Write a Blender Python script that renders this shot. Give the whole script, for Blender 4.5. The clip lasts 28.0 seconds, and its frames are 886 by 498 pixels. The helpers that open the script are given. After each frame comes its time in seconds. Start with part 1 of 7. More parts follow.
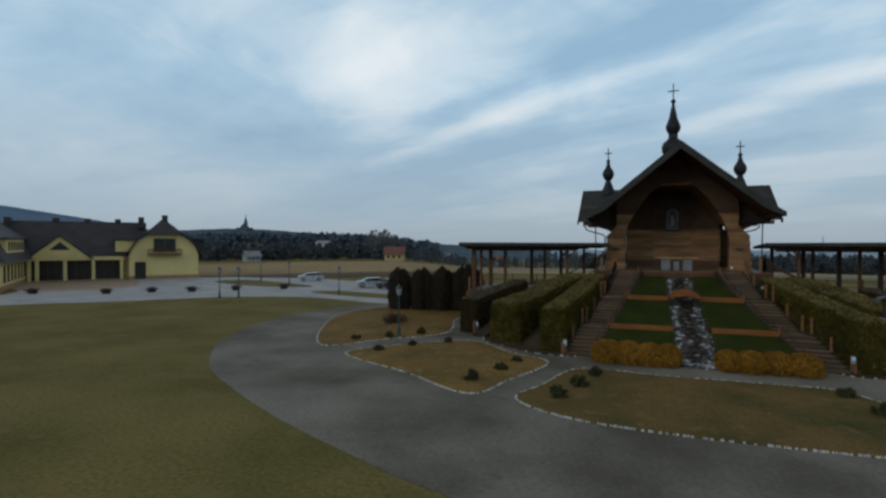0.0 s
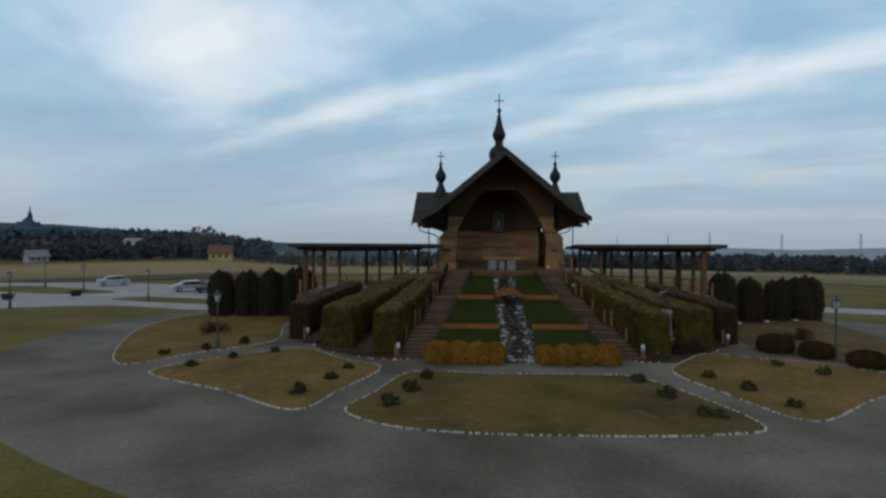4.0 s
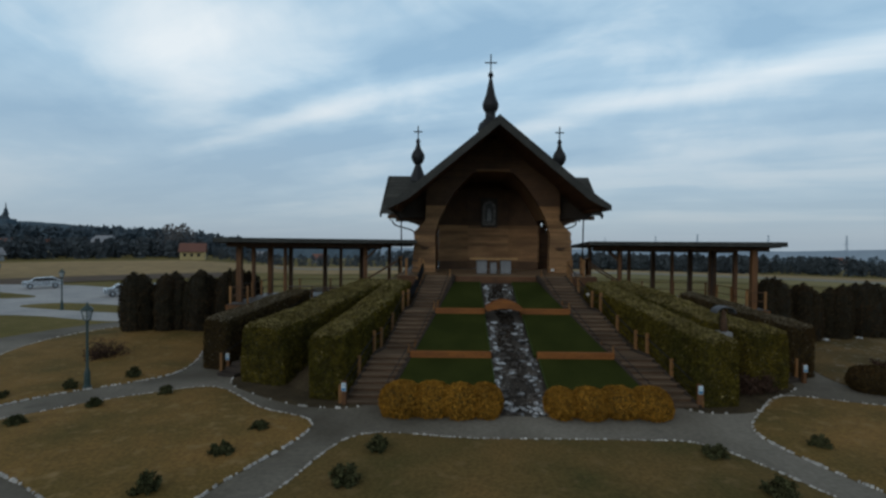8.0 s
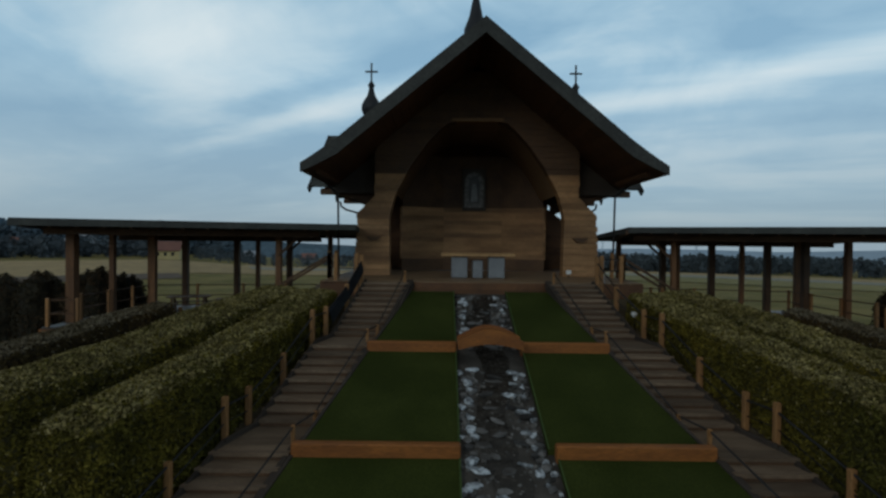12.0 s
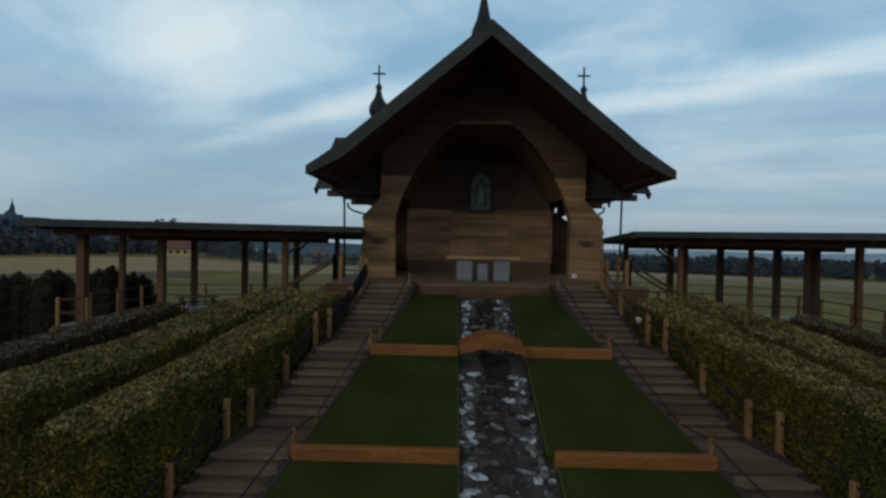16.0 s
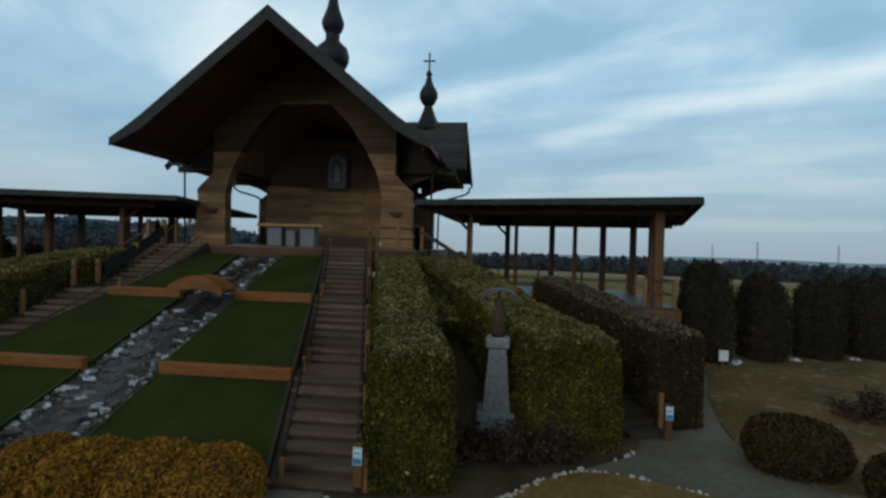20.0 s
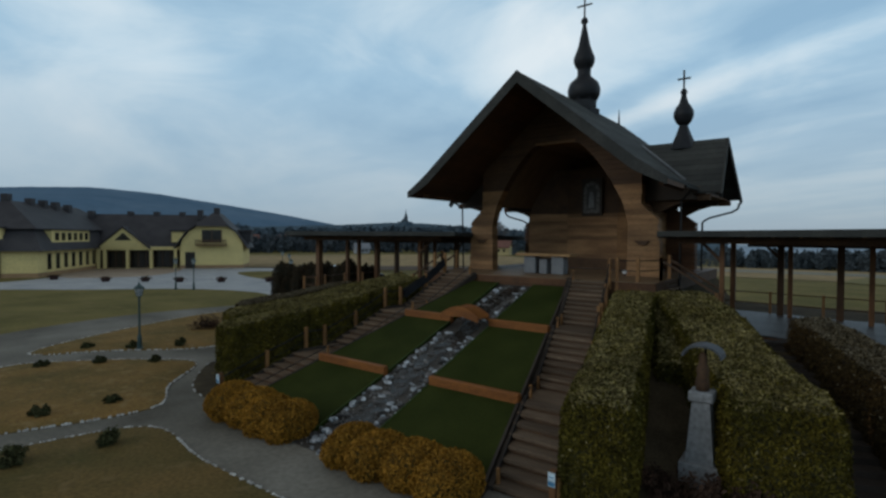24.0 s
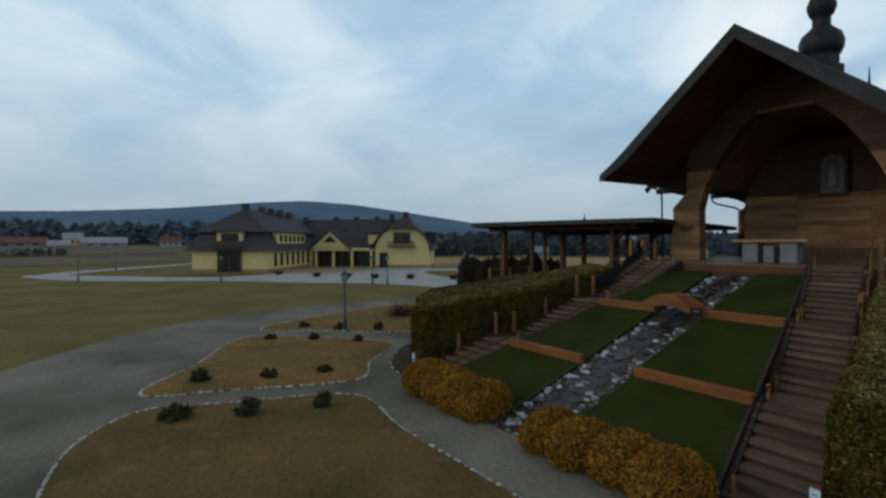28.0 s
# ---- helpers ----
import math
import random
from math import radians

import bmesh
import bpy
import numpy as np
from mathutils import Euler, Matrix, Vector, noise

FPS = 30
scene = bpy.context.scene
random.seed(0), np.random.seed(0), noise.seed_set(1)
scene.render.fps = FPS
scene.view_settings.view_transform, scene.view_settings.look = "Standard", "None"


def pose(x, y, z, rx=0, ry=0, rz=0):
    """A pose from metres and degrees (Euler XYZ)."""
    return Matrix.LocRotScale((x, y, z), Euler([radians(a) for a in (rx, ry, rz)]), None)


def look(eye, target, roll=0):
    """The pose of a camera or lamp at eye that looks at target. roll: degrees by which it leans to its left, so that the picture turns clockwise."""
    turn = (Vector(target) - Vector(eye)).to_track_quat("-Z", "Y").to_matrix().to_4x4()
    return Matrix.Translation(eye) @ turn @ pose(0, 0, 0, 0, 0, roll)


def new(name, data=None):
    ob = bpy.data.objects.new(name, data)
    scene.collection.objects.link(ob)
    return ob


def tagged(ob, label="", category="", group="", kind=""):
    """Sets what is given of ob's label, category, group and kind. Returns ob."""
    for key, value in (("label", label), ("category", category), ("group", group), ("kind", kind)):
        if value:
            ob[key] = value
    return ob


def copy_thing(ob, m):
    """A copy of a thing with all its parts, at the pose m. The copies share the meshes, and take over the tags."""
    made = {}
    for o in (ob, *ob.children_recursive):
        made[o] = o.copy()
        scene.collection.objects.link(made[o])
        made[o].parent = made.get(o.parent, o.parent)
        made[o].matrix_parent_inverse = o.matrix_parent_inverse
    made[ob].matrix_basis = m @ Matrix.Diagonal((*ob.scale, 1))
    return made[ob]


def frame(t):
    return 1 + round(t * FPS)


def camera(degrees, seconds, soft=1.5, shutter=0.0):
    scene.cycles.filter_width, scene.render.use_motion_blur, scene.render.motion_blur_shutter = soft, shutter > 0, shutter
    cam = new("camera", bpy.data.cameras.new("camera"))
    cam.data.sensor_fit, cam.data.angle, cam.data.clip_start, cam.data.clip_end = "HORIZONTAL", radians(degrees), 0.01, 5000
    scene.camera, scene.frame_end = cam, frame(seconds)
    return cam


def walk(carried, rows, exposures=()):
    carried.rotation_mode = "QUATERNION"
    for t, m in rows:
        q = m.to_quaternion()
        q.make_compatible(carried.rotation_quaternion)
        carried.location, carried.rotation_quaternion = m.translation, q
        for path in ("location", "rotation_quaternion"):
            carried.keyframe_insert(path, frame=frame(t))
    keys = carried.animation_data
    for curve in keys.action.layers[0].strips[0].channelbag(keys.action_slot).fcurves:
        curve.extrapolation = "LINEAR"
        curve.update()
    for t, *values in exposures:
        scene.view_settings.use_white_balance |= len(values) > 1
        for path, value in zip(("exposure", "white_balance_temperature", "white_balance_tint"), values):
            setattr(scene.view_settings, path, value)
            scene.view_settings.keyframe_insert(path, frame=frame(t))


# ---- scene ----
cam = camera(80.6, 28.0, soft=2.6)
PATH = [
    (0, (-3.825, -33.106, 6.891), (-4.486, -31.218, 6.867), 0.0),
    (0.5, (-3.84, -33.103, 6.75), (-4.323, -31.163, 6.734), 0.2),
    (1, (-3.744, -33.011, 6.784), (-3.968, -31.023, 6.771), 0.2),
    (1.5, (-3.768, -32.943, 6.79), (-3.872, -30.946, 6.775), 0.3),
    (2, (-3.666, -32.847, 6.849), (-3.769, -30.85, 6.832), 0.2),
    (2.5, (-3.662, -32.722, 6.983), (-3.752, -30.724, 6.962), 0.1),
    (3, (-3.69, -32.523, 7.028), (-3.769, -30.525, 7.005), 0.2),
    (3.5, (-3.706, -32.275, 7.127), (-3.773, -30.276, 7.1), 0.2),
    (5.5, (-3.474, -29.984, 7.02), (-3.525, -27.985, 6.981), 0.2),
    (6, (-3.351, -28.748, 7.007), (-3.4, -26.749, 6.964), 0.1),
    (6.5, (-3.219, -27.273, 7.025), (-3.266, -25.274, 6.99), 0.1),
    (7, (-3.184, -25.533, 6.973), (-3.221, -23.534, 6.945), 0.1),
    (7.5, (-3.2, -23.878, 6.907), (-3.225, -21.878, 6.878), 0.4),
    (8, (-3.134, -21.941, 6.811), (-3.147, -19.942, 6.781), 0.5),
    (8.5, (-2.926, -19.878, 6.709), (-2.935, -17.879, 6.678), 0.6),
    (9, (-2.663, -17.672, 6.606), (-2.668, -15.672, 6.584), 0.6),
    (9.5, (-2.381, -15.477, 6.491), (-2.384, -13.477, 6.468), 0.5),
    (10, (-2.085, -13.091, 6.369), (-2.072, -11.091, 6.348), 0.5),
    (10.5, (-1.747, -11.074, 6.287), (-1.733, -9.074, 6.265), 0.3),
    (11, (-1.546, -9.964, 6.329), (-1.53, -7.964, 6.306), 0.4),
    (11.5, (-1.438, -9.419, 6.291), (-1.431, -7.419, 6.263), 0.5),
    (12, (-1.417, -9.164, 6.207), (-1.418, -7.165, 6.178), 0.6),
    (12.5, (-1.4, -8.965, 6.046), (-1.403, -6.965, 6.02), 0.7),
    (14.5, (-1.365, -8.799, 6.031), (-1.387, -6.799, 6.013), 0.9),
    (15, (-1.446, -8.885, 6.136), (-1.466, -6.885, 6.115), 1.0),
    (15.5, (-1.471, -9.003, 6.23), (-1.494, -7.003, 6.205), 1.0),
    (16, (-1.183, -9.18, 6.356), (-1.224, -7.181, 6.324), 1.0),
    (16.5, (-0.384, -9.329, 6.391), (-0.455, -7.33, 6.361), 1.0),
    (17, (0.753, -9.391, 6.321), (0.658, -7.393, 6.293), 1.0),
    (17.5, (2.124, -9.435, 6.055), (2.001, -7.438, 6.035), 1.2),
    (18, (3.537, -9.449, 5.731), (3.386, -7.455, 5.718), 1.6),
    (18.5, (5.019, -9.555, 5.471), (4.857, -7.562, 5.454), 1.8),
    (19, (6.613, -9.755, 5.208), (6.434, -7.763, 5.19), 1.9),
    (19.5, (8.181, -10.044, 5.016), (7.985, -8.054, 4.996), 1.8),
    (20, (9.916, -10.334, 4.917), (9.711, -8.345, 4.9), 1.6),
    (20.5, (11.317, -10.67, 4.875), (11.121, -8.68, 4.86), 1.2),
    (22.5, (12.739, -11.515, 5.637), (12.654, -9.517, 5.608), 0.9),
    (23, (12.835, -11.694, 5.994), (12.764, -9.696, 5.962), 0.9),
    (23.5, (12.829, -11.815, 6.434), (12.416, -9.859, 6.392), 1.0),
    (24, (12.719, -11.98, 6.621), (11.516, -10.384, 6.572), 0.2),
    (24.2, (12.66, -11.99, 6.625), (11.112, -10.726, 6.559), -0.1),
    (24.5, (12.575, -11.998, 6.619), (10.754, -11.172, 6.578), -0.8),
    (25, (12.474, -12.053, 6.558), (10.63, -11.279, 6.514), -0.8),
    (25.5, (12.273, -12.098, 6.305), (10.424, -11.336, 6.265), -0.6),
    (26, (12.122, -12.09, 6.084), (10.354, -11.156, 6.042), -0.4),
    (26.5, (11.98, -11.968, 5.95), (10.332, -10.834, 5.909), -0.2),
    (27, (11.814, -11.945, 5.774), (10.161, -10.821, 5.737), -0.1),
    (27.5, (11.675, -11.863, 5.69), (10.017, -10.744, 5.656), -0.2),
    (28, (11.585, -11.746, 5.64), (9.924, -10.634, 5.612), -0.2),
]
walk(cam, [(t, look(eye, target, roll)) for t, eye, target, roll in PATH],
     [(0, 0, 6500, 10), (6.5, 0.06, 6480, 10), (9, 0.02, 6420, 9), (12, -0.15, 6240, 4), (15, -0.13, 6220, 4), (17.5, -0.04, 6240, 4), (20, 0.06, 6240, 4), (22.5, -0.06, 6240, 5), (25, 0.02, 6420, 9), (28, 0.1, 6500, 9)])

# ---- sky and light: an overcast late afternoon, streaked cloud ----
CLOUD_TURN = 25.6
world = bpy.data.worlds.new("world")
scene.world = world
world.use_nodes = True
wt = world.node_tree
wt.nodes.clear()


def wn(kind, **kw):
    n = wt.nodes.new(kind)
    for k, v in kw.items():
        n.inputs[k].default_value = v
    return n


def wl(a, b):
    wt.links.new(a, b)


def wmath(op, a, b=None):
    n = wt.nodes.new("ShaderNodeMath")
    n.operation = op
    for i, v in enumerate((a, b)):
        if v is None:
            continue
        if isinstance(v, (int, float)):
            n.inputs[i].default_value = v
        else:
            wl(v, n.inputs[i])
    return n.outputs[0]


def wramp(fac, stops):
    n = wt.nodes.new("ShaderNodeValToRGB")
    el = n.color_ramp.elements
    while len(el) < len(stops):
        el.new(0.5)
    for e, (p, c) in zip(el, stops):
        e.position, e.color = p, (*c, 1)
    wl(fac, n.inputs[0])
    return n.outputs[0]


def wmix(fac, a, b):
    n = wt.nodes.new("ShaderNodeMix")
    n.data_type = "RGBA"
    if isinstance(fac, (int, float)):
        n.inputs[0].default_value = fac
    else:
        wl(fac, n.inputs[0])
    for i, v in ((6, a), (7, b)):
        if isinstance(v, tuple):
            n.inputs[i].default_value = (*v, 1)
        else:
            wl(v, n.inputs[i])
    return n.outputs[2]


SUN_EL, SUN_AZ = radians(22), radians(205)
wc = wn("ShaderNodeTexCoord")
ws = wn("ShaderNodeSeparateXYZ")
wl(wc.outputs["Generated"], ws.inputs[0])
up = wmath("MAXIMUM", ws.outputs[2], 0.0)
flat = wmath("ADD", up, 0.10)
px_ = wmath("DIVIDE", ws.outputs[0], flat)
py_ = wmath("DIVIDE", ws.outputs[1], flat)
wcomb = wn("ShaderNodeCombineXYZ")
wl(px_, wcomb.inputs[0]), wl(py_, wcomb.inputs[1])
wturn = wn("ShaderNodeMapping", Rotation=(0, 0, radians(CLOUD_TURN)))
wl(wcomb.outputs[0], wturn.inputs[0])
wmap = wn("ShaderNodeMapping", Scale=(0.20, 0.62, 1), Location=(3.1, 1.7, 0))
wl(wturn.outputs[0], wmap.inputs[0])
cl1 = wn("ShaderNodeTexNoise", Scale=1.0, Detail=6.0, Roughness=0.5, Distortion=0.7)
wl(wmap.outputs[0], cl1.inputs["Vector"])
wmap2 = wn("ShaderNodeMapping", Scale=(0.26, 0.40, 1), Location=(0.4, 5.2, 0))
wl(wturn.outputs[0], wmap2.inputs[0])
cl2 = wn("ShaderNodeTexNoise", Scale=1.0, Detail=5.0, Roughness=0.5, Distortion=0.3)
wl(wmap2.outputs[0], cl2.inputs["Vector"])
cl = wmath("ADD", wmath("MULTIPLY", cl1.outputs[0], 0.62), wmath("MULTIPLY", cl2.outputs[0], 0.38))
wsep = wn("ShaderNodeSeparateXYZ")
wl(wturn.outputs[0], wsep.inputs[0])


def streak(ua, va, ub, vb, width, amount):
    """A long bank of brighter (or thinner) cloud from one place of the cloud sheet to another."""
    slope = (vb - va) / (ub - ua)
    line = wmath("ADD", wmath("MULTIPLY", wsep.outputs[0], slope), va - slope * ua)
    wav = wmath("MULTIPLY", wmath("SUBTRACT", cl2.outputs[0], 0.5), 0.45)
    d = wmath("DIVIDE", wmath("SUBTRACT", wmath("ADD", wsep.outputs[1], wav), line), width)
    bell = wmath("DIVIDE", 1.0, wmath("ADD", 1.0, wmath("POWER", wmath("ABSOLUTE", d), 2.4)))
    for u0, u1 in ((min(ua, ub) - 0.35, min(ua, ub) + 0.45), (max(ua, ub) + 0.35, max(ua, ub) - 0.45)):
        g = wt.nodes.new("ShaderNodeMapRange")
        g.interpolation_type = "SMOOTHSTEP"
        wl(wsep.outputs[0], g.inputs[0])
        g.inputs[1].default_value, g.inputs[2].default_value = u0, u1
        bell = wmath("MULTIPLY", bell, g.outputs[0])
    return wmath("MULTIPLY", bell, amount)


banks = 0.0
for bank in ((-3.4, 2.47, -0.4, 2.08, 0.13, 0.13), (-1.3, 3.2, 1.1, 2.36, 0.16, 0.12), (-1.2, 4.3, 1.2, 3.55, 0.26, 0.07), (-2.8, 1.72, -1.2, 1.18, 0.42, 0.14),
             (-3.0, -0.8, -4.9, 0.15, 0.13, 0.10), (-1.4, -0.62, -3.2, -0.02, 0.24, 0.10), (-1.5, -1.4, -4.4, -1.95, 0.55, 0.06), (-4.4, 0.3, -6.0, 1.7, 0.4, 0.06),
             (-1.6, 0.2, -3.2, 0.42, 0.34, -0.09), (-2.5, 2.1, -0.5, 1.78, 0.15, -0.06), (-0.6, 2.5, 0.9, 2.12, 0.13, -0.07), (-3.1, -0.3, -4.3, 0.3, 0.10, -0.05)):
    banks = wmath("ADD", banks, streak(*bank))
wmap3 = wn("ShaderNodeMapping", Scale=(1.1, 1.9, 1), Location=(2.2, 0.3, 0))
wl(wturn.outputs[0], wmap3.inputs[0])
cl3 = wn("ShaderNodeTexNoise", Scale=1.0, Detail=5.0, Roughness=0.55, Distortion=0.4)
wl(wmap3.outputs[0], cl3.inputs["Vector"])
cl = wmath("ADD", wmath("SUBTRACT", wmath("ADD", cl, wmath("MULTIPLY", wmath("SUBTRACT", cl3.outputs[0], 0.5), 0.20)), 0.022), banks)
wmap4 = wn("ShaderNodeMapping", Rotation=(radians(12), radians(8), 0), Scale=(3.4, 3.4, 7.5), Location=(1.3, 0.8, 2.1))
wl(wc.outputs["Generated"], wmap4.inputs[0])
cl4 = wn("ShaderNodeTexNoise", Scale=1.0, Detail=7.0, Roughness=0.56, Distortion=0.5)
wl(wmap4.outputs[0], cl4.inputs["Vector"])
calm = wt.nodes.new("ShaderNodeMapRange")
calm.interpolation_type = "SMOOTHSTEP"
wl(ws.outputs[0], calm.inputs[0])
calm.inputs[1].default_value, calm.inputs[2].default_value, calm.inputs[3].default_value, calm.inputs[4].default_value = -0.75, -0.3, 0.3, 1.0
cl = wmath("ADD", wmath("MULTIPLY", wmath("SUBTRACT", cl, 0.5), calm.outputs[0]), 0.5)
veil = wmath("MULTIPLY", wmath("SUBTRACT", 1.0, calm.outputs[0]), 0.035)
cl = wmath("ADD", wmath("ADD", cl, veil), wmath("MULTIPLY", wmath("SUBTRACT", cl4.outputs[0], 0.5), 0.36))
cl = wmath("ADD", wmath("MULTIPLY", wmath("SUBTRACT", cl, 0.525), 1.22), 0.525)
cloud = wramp(cl, [(0.36, (0.31, 0.49, 0.66)), (0.46, (0.42, 0.60, 0.75)), (0.55, (0.60, 0.74, 0.84)), (0.70, (0.82, 0.89, 0.93))])
horizon = wramp(up, [(0.0, (1, 1, 1)), (0.05, (0.75, 0.75, 0.75)), (0.28, (0, 0, 0))])
over = wmix(horizon, cloud, (0.338, 0.418, 0.494))
clear = wt.nodes.new("ShaderNodeTexSky")
clear.sky_type, clear.sun_disc = "NISHITA", False
clear.sun_elevation, clear.sun_rotation = SUN_EL, SUN_AZ
dim = wn("ShaderNodeVectorMath")
dim.operation = "SCALE"
dim.inputs["Scale"].default_value = 0.08
wl(clear.outputs[0], dim.inputs[0])
zenith = wramp(up, [(0.44, (0, 0, 0)), (0.75, (1, 1, 1))])
skycol = wmix(zenith, wmix(0.1, over, dim.outputs[0]), (0.25, 0.26, 0.265))
wb = wn("ShaderNodeBackground", Strength=1.0)
wl(skycol, wb.inputs[0])
wo = wn("ShaderNodeOutputWorld")
wl(wb.outputs[0], wo.inputs[0])

sun = new("sun", bpy.data.lights.new("sun", "SUN"))
sun.data.energy, sun.data.angle, sun.data.color = 0.4, radians(25), (1.0, 0.94, 0.86)
sun_from = Vector((math.sin(SUN_AZ) * math.cos(SUN_EL), math.cos(SUN_AZ) * math.cos(SUN_EL), math.sin(SUN_EL)))
sun.matrix_world = look(sun_from * 100, (0, 0, 0))

# ---- materials ----
MATS = {}


def material(name, c1, c2, scale=2.0, fine=30.0, rough=0.8, bump=0.25, metal=0.0, stretch=(1, 1, 1), vary=0.0, island=0.0,
             speck=None, contrast=(0.35, 0.65), spec=0.3, glow=0.0, bsize=0.02, grain=0.28):
    m = bpy.data.materials.new(name)
    m.use_nodes = True
    nt = m.node_tree
    p = nt.nodes["Principled BSDF"]
    geo = nt.nodes.new("ShaderNodeNewGeometry")
    mp = nt.nodes.new("ShaderNodeMapping")
    mp.inputs["Scale"].default_value = stretch
    nt.links.new(geo.outputs["Position"], mp.inputs[0])

    def tex(sc, detail=4.0):
        n = nt.nodes.new("ShaderNodeTexNoise")
        n.inputs["Scale"].default_value, n.inputs["Detail"].default_value = sc, detail
        nt.links.new(mp.outputs[0], n.inputs["Vector"])
        return n.outputs[0]

    def rgbmix(fac, a, b, kind="MIX"):
        n = nt.nodes.new("ShaderNodeMix")
        n.data_type, n.blend_type = "RGBA", kind
        for i, v in ((0, fac), (6, a), (7, b)):
            if isinstance(v, (int, float)):
                n.inputs[i].default_value = v
            elif isinstance(v, tuple):
                n.inputs[i].default_value = (*v, 1)
            else:
                nt.links.new(v, n.inputs[i])
        return n.outputs[2]

    def spread(v, lo, hi, a=0.0, b=1.0):
        n = nt.nodes.new("ShaderNodeMapRange")
        n.inputs[1].default_value, n.inputs[2].default_value, n.inputs[3].default_value, n.inputs[4].default_value = lo, hi, a, b
        nt.links.new(v, n.inputs[0])
        return n.outputs[0]

    big, small = tex(scale, 6.0), tex(fine, 7.0)
    col = rgbmix(spread(big, *contrast), c1, c2)
    shade = nt.nodes.new("ShaderNodeCombineColor")
    s = spread(small, 0.3, 0.7, 1 - grain, 1 + grain)
    for i in range(3):
        nt.links.new(s, shade.inputs[i])
    col = rgbmix(1.0, col, shade.outputs[0], "MULTIPLY")
    if speck:
        col = rgbmix(spread(tex(speck[1], 2.0), speck[2], speck[2] + 0.22), col, speck[0])
    if vary or island:
        h = nt.nodes.new("ShaderNodeHueSaturation")
        if vary:
            info = nt.nodes.new("ShaderNodeObjectInfo")
            nt.links.new(spread(info.outputs["Random"], 0, 1, 1 - vary, 1 + vary), h.inputs["Value"])
        else:
            nt.links.new(spread(geo.outputs["Random Per Island"], 0, 1, 1 - island, 1 + island), h.inputs["Value"])
        nt.links.new(col, h.inputs["Color"])
        col = h.outputs[0]
    nt.links.new(col, p.inputs["Base Color"])
    nt.links.new(spread(small, 0.3, 0.7, max(0.02, rough - 0.1), min(1, rough + 0.1)), p.inputs["Roughness"])
    p.inputs["Metallic"].default_value = metal
    p.inputs["Specular IOR Level"].default_value = spec
    if bump:
        b = nt.nodes.new("ShaderNodeBump")
        b.inputs["Strength"].default_value, b.inputs["Distance"].default_value = bump, bsize
        nt.links.new(small, b.inputs["Height"])
        nt.links.new(b.outputs[0], p.inputs["Normal"])
    # glow lets the backdrop hills carry their haze as emission
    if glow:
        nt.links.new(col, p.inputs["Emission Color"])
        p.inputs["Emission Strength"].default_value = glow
    MATS[name] = m
    return m


M_GROUND = material("lawn", (0.102, 0.090, 0.027), (0.172, 0.138, 0.048), 0.14, 6.0, 0.95, 0.5, speck=((0.18, 0.137, 0.058), 0.8, 0.55), spec=0.06)
M_DRYO = material("olive_dry_grass", (0.160, 0.102, 0.038), (0.062, 0.060, 0.021), 0.26, 9.0, 0.95, 0.45, speck=((0.18, 0.125, 0.056), 1.7, 0.58), bsize=0.05, spec=0.06, contrast=(0.3, 0.7))
M_DRYF = material("frosted_dry_grass", (0.150, 0.100, 0.042), (0.09, 0.068, 0.028), 0.4, 7.0, 0.95, 0.6, speck=((0.25, 0.235, 0.20), 2.4, 0.58), bsize=0.05, spec=0.06)
M_DRY = material("dry_grass", (0.228, 0.134, 0.046), (0.104, 0.080, 0.027), 0.30, 9.0, 0.95, 0.45, speck=((0.24, 0.165, 0.075), 1.8, 0.56), bsize=0.05, spec=0.06, contrast=(0.3, 0.7))
M_PATH = material("asphalt", (0.088, 0.078, 0.061), (0.200, 0.185, 0.155), 0.17, 6.0, 0.85, 0.25, speck=((0.085, 0.075, 0.060), 0.6, 0.62), spec=0.15, contrast=(0.35, 0.66), grain=0.2)
M_PAVE = material("car_park", (0.27, 0.28, 0.29), (0.36, 0.36, 0.36), 0.3, 12.0, 0.8, 0.1)
M_FALLOW = material("fallow_field", (0.145, 0.122, 0.082), (0.105, 0.09, 0.06), 0.03, 0.4, 0.95, 0.0, spec=0.06)
M_SCRUB = material("brown_scrub", (0.060, 0.048, 0.045), (0.08, 0.066, 0.06), 0.05, 0.6, 0.95, 0.0, island=0.35, spec=0.06)
M_FIELD = material("dry_field", (0.31, 0.225, 0.115), (0.23, 0.17, 0.085), 0.03, 0.4, 0.95, 0.0, spec=0.06)
M_FIELDG = material("green_field", (0.205, 0.172, 0.072), (0.150, 0.135, 0.056), 0.03, 0.5, 0.95, 0.0, spec=0.06)
M_PLOUGH = material("grey_field", (0.235, 0.222, 0.180), (0.18, 0.172, 0.135), 0.04, 0.5, 0.95, 0.0, spec=0.06)
M_PLOUGHD = material("ploughed_soil", (0.085, 0.065, 0.05), (0.12, 0.09, 0.065), 0.05, 0.6, 0.95, 0.0, spec=0.06)
M_TURF = material("turf", (0.0205, 0.0272, 0.0045), (0.0310, 0.0385, 0.0075), 0.6, 22.0, 0.95, 0.4, spec=0.08)
M_TURFE = material("turf_edging", (0.042, 0.066, 0.012), (0.030, 0.050, 0.010), 2.0, 20.0, 0.8, 0.2)
M_SOIL = material("soil", (0.075, 0.058, 0.035), (0.045, 0.035, 0.022), 0.8, 14.0, 0.95, 0.6, spec=0.06)
M_STONE_W = material("white_kerb_stone", (0.50, 0.49, 0.46), (0.30, 0.29, 0.27), 3.0, 25.0, 0.85, 0.3, island=0.25)
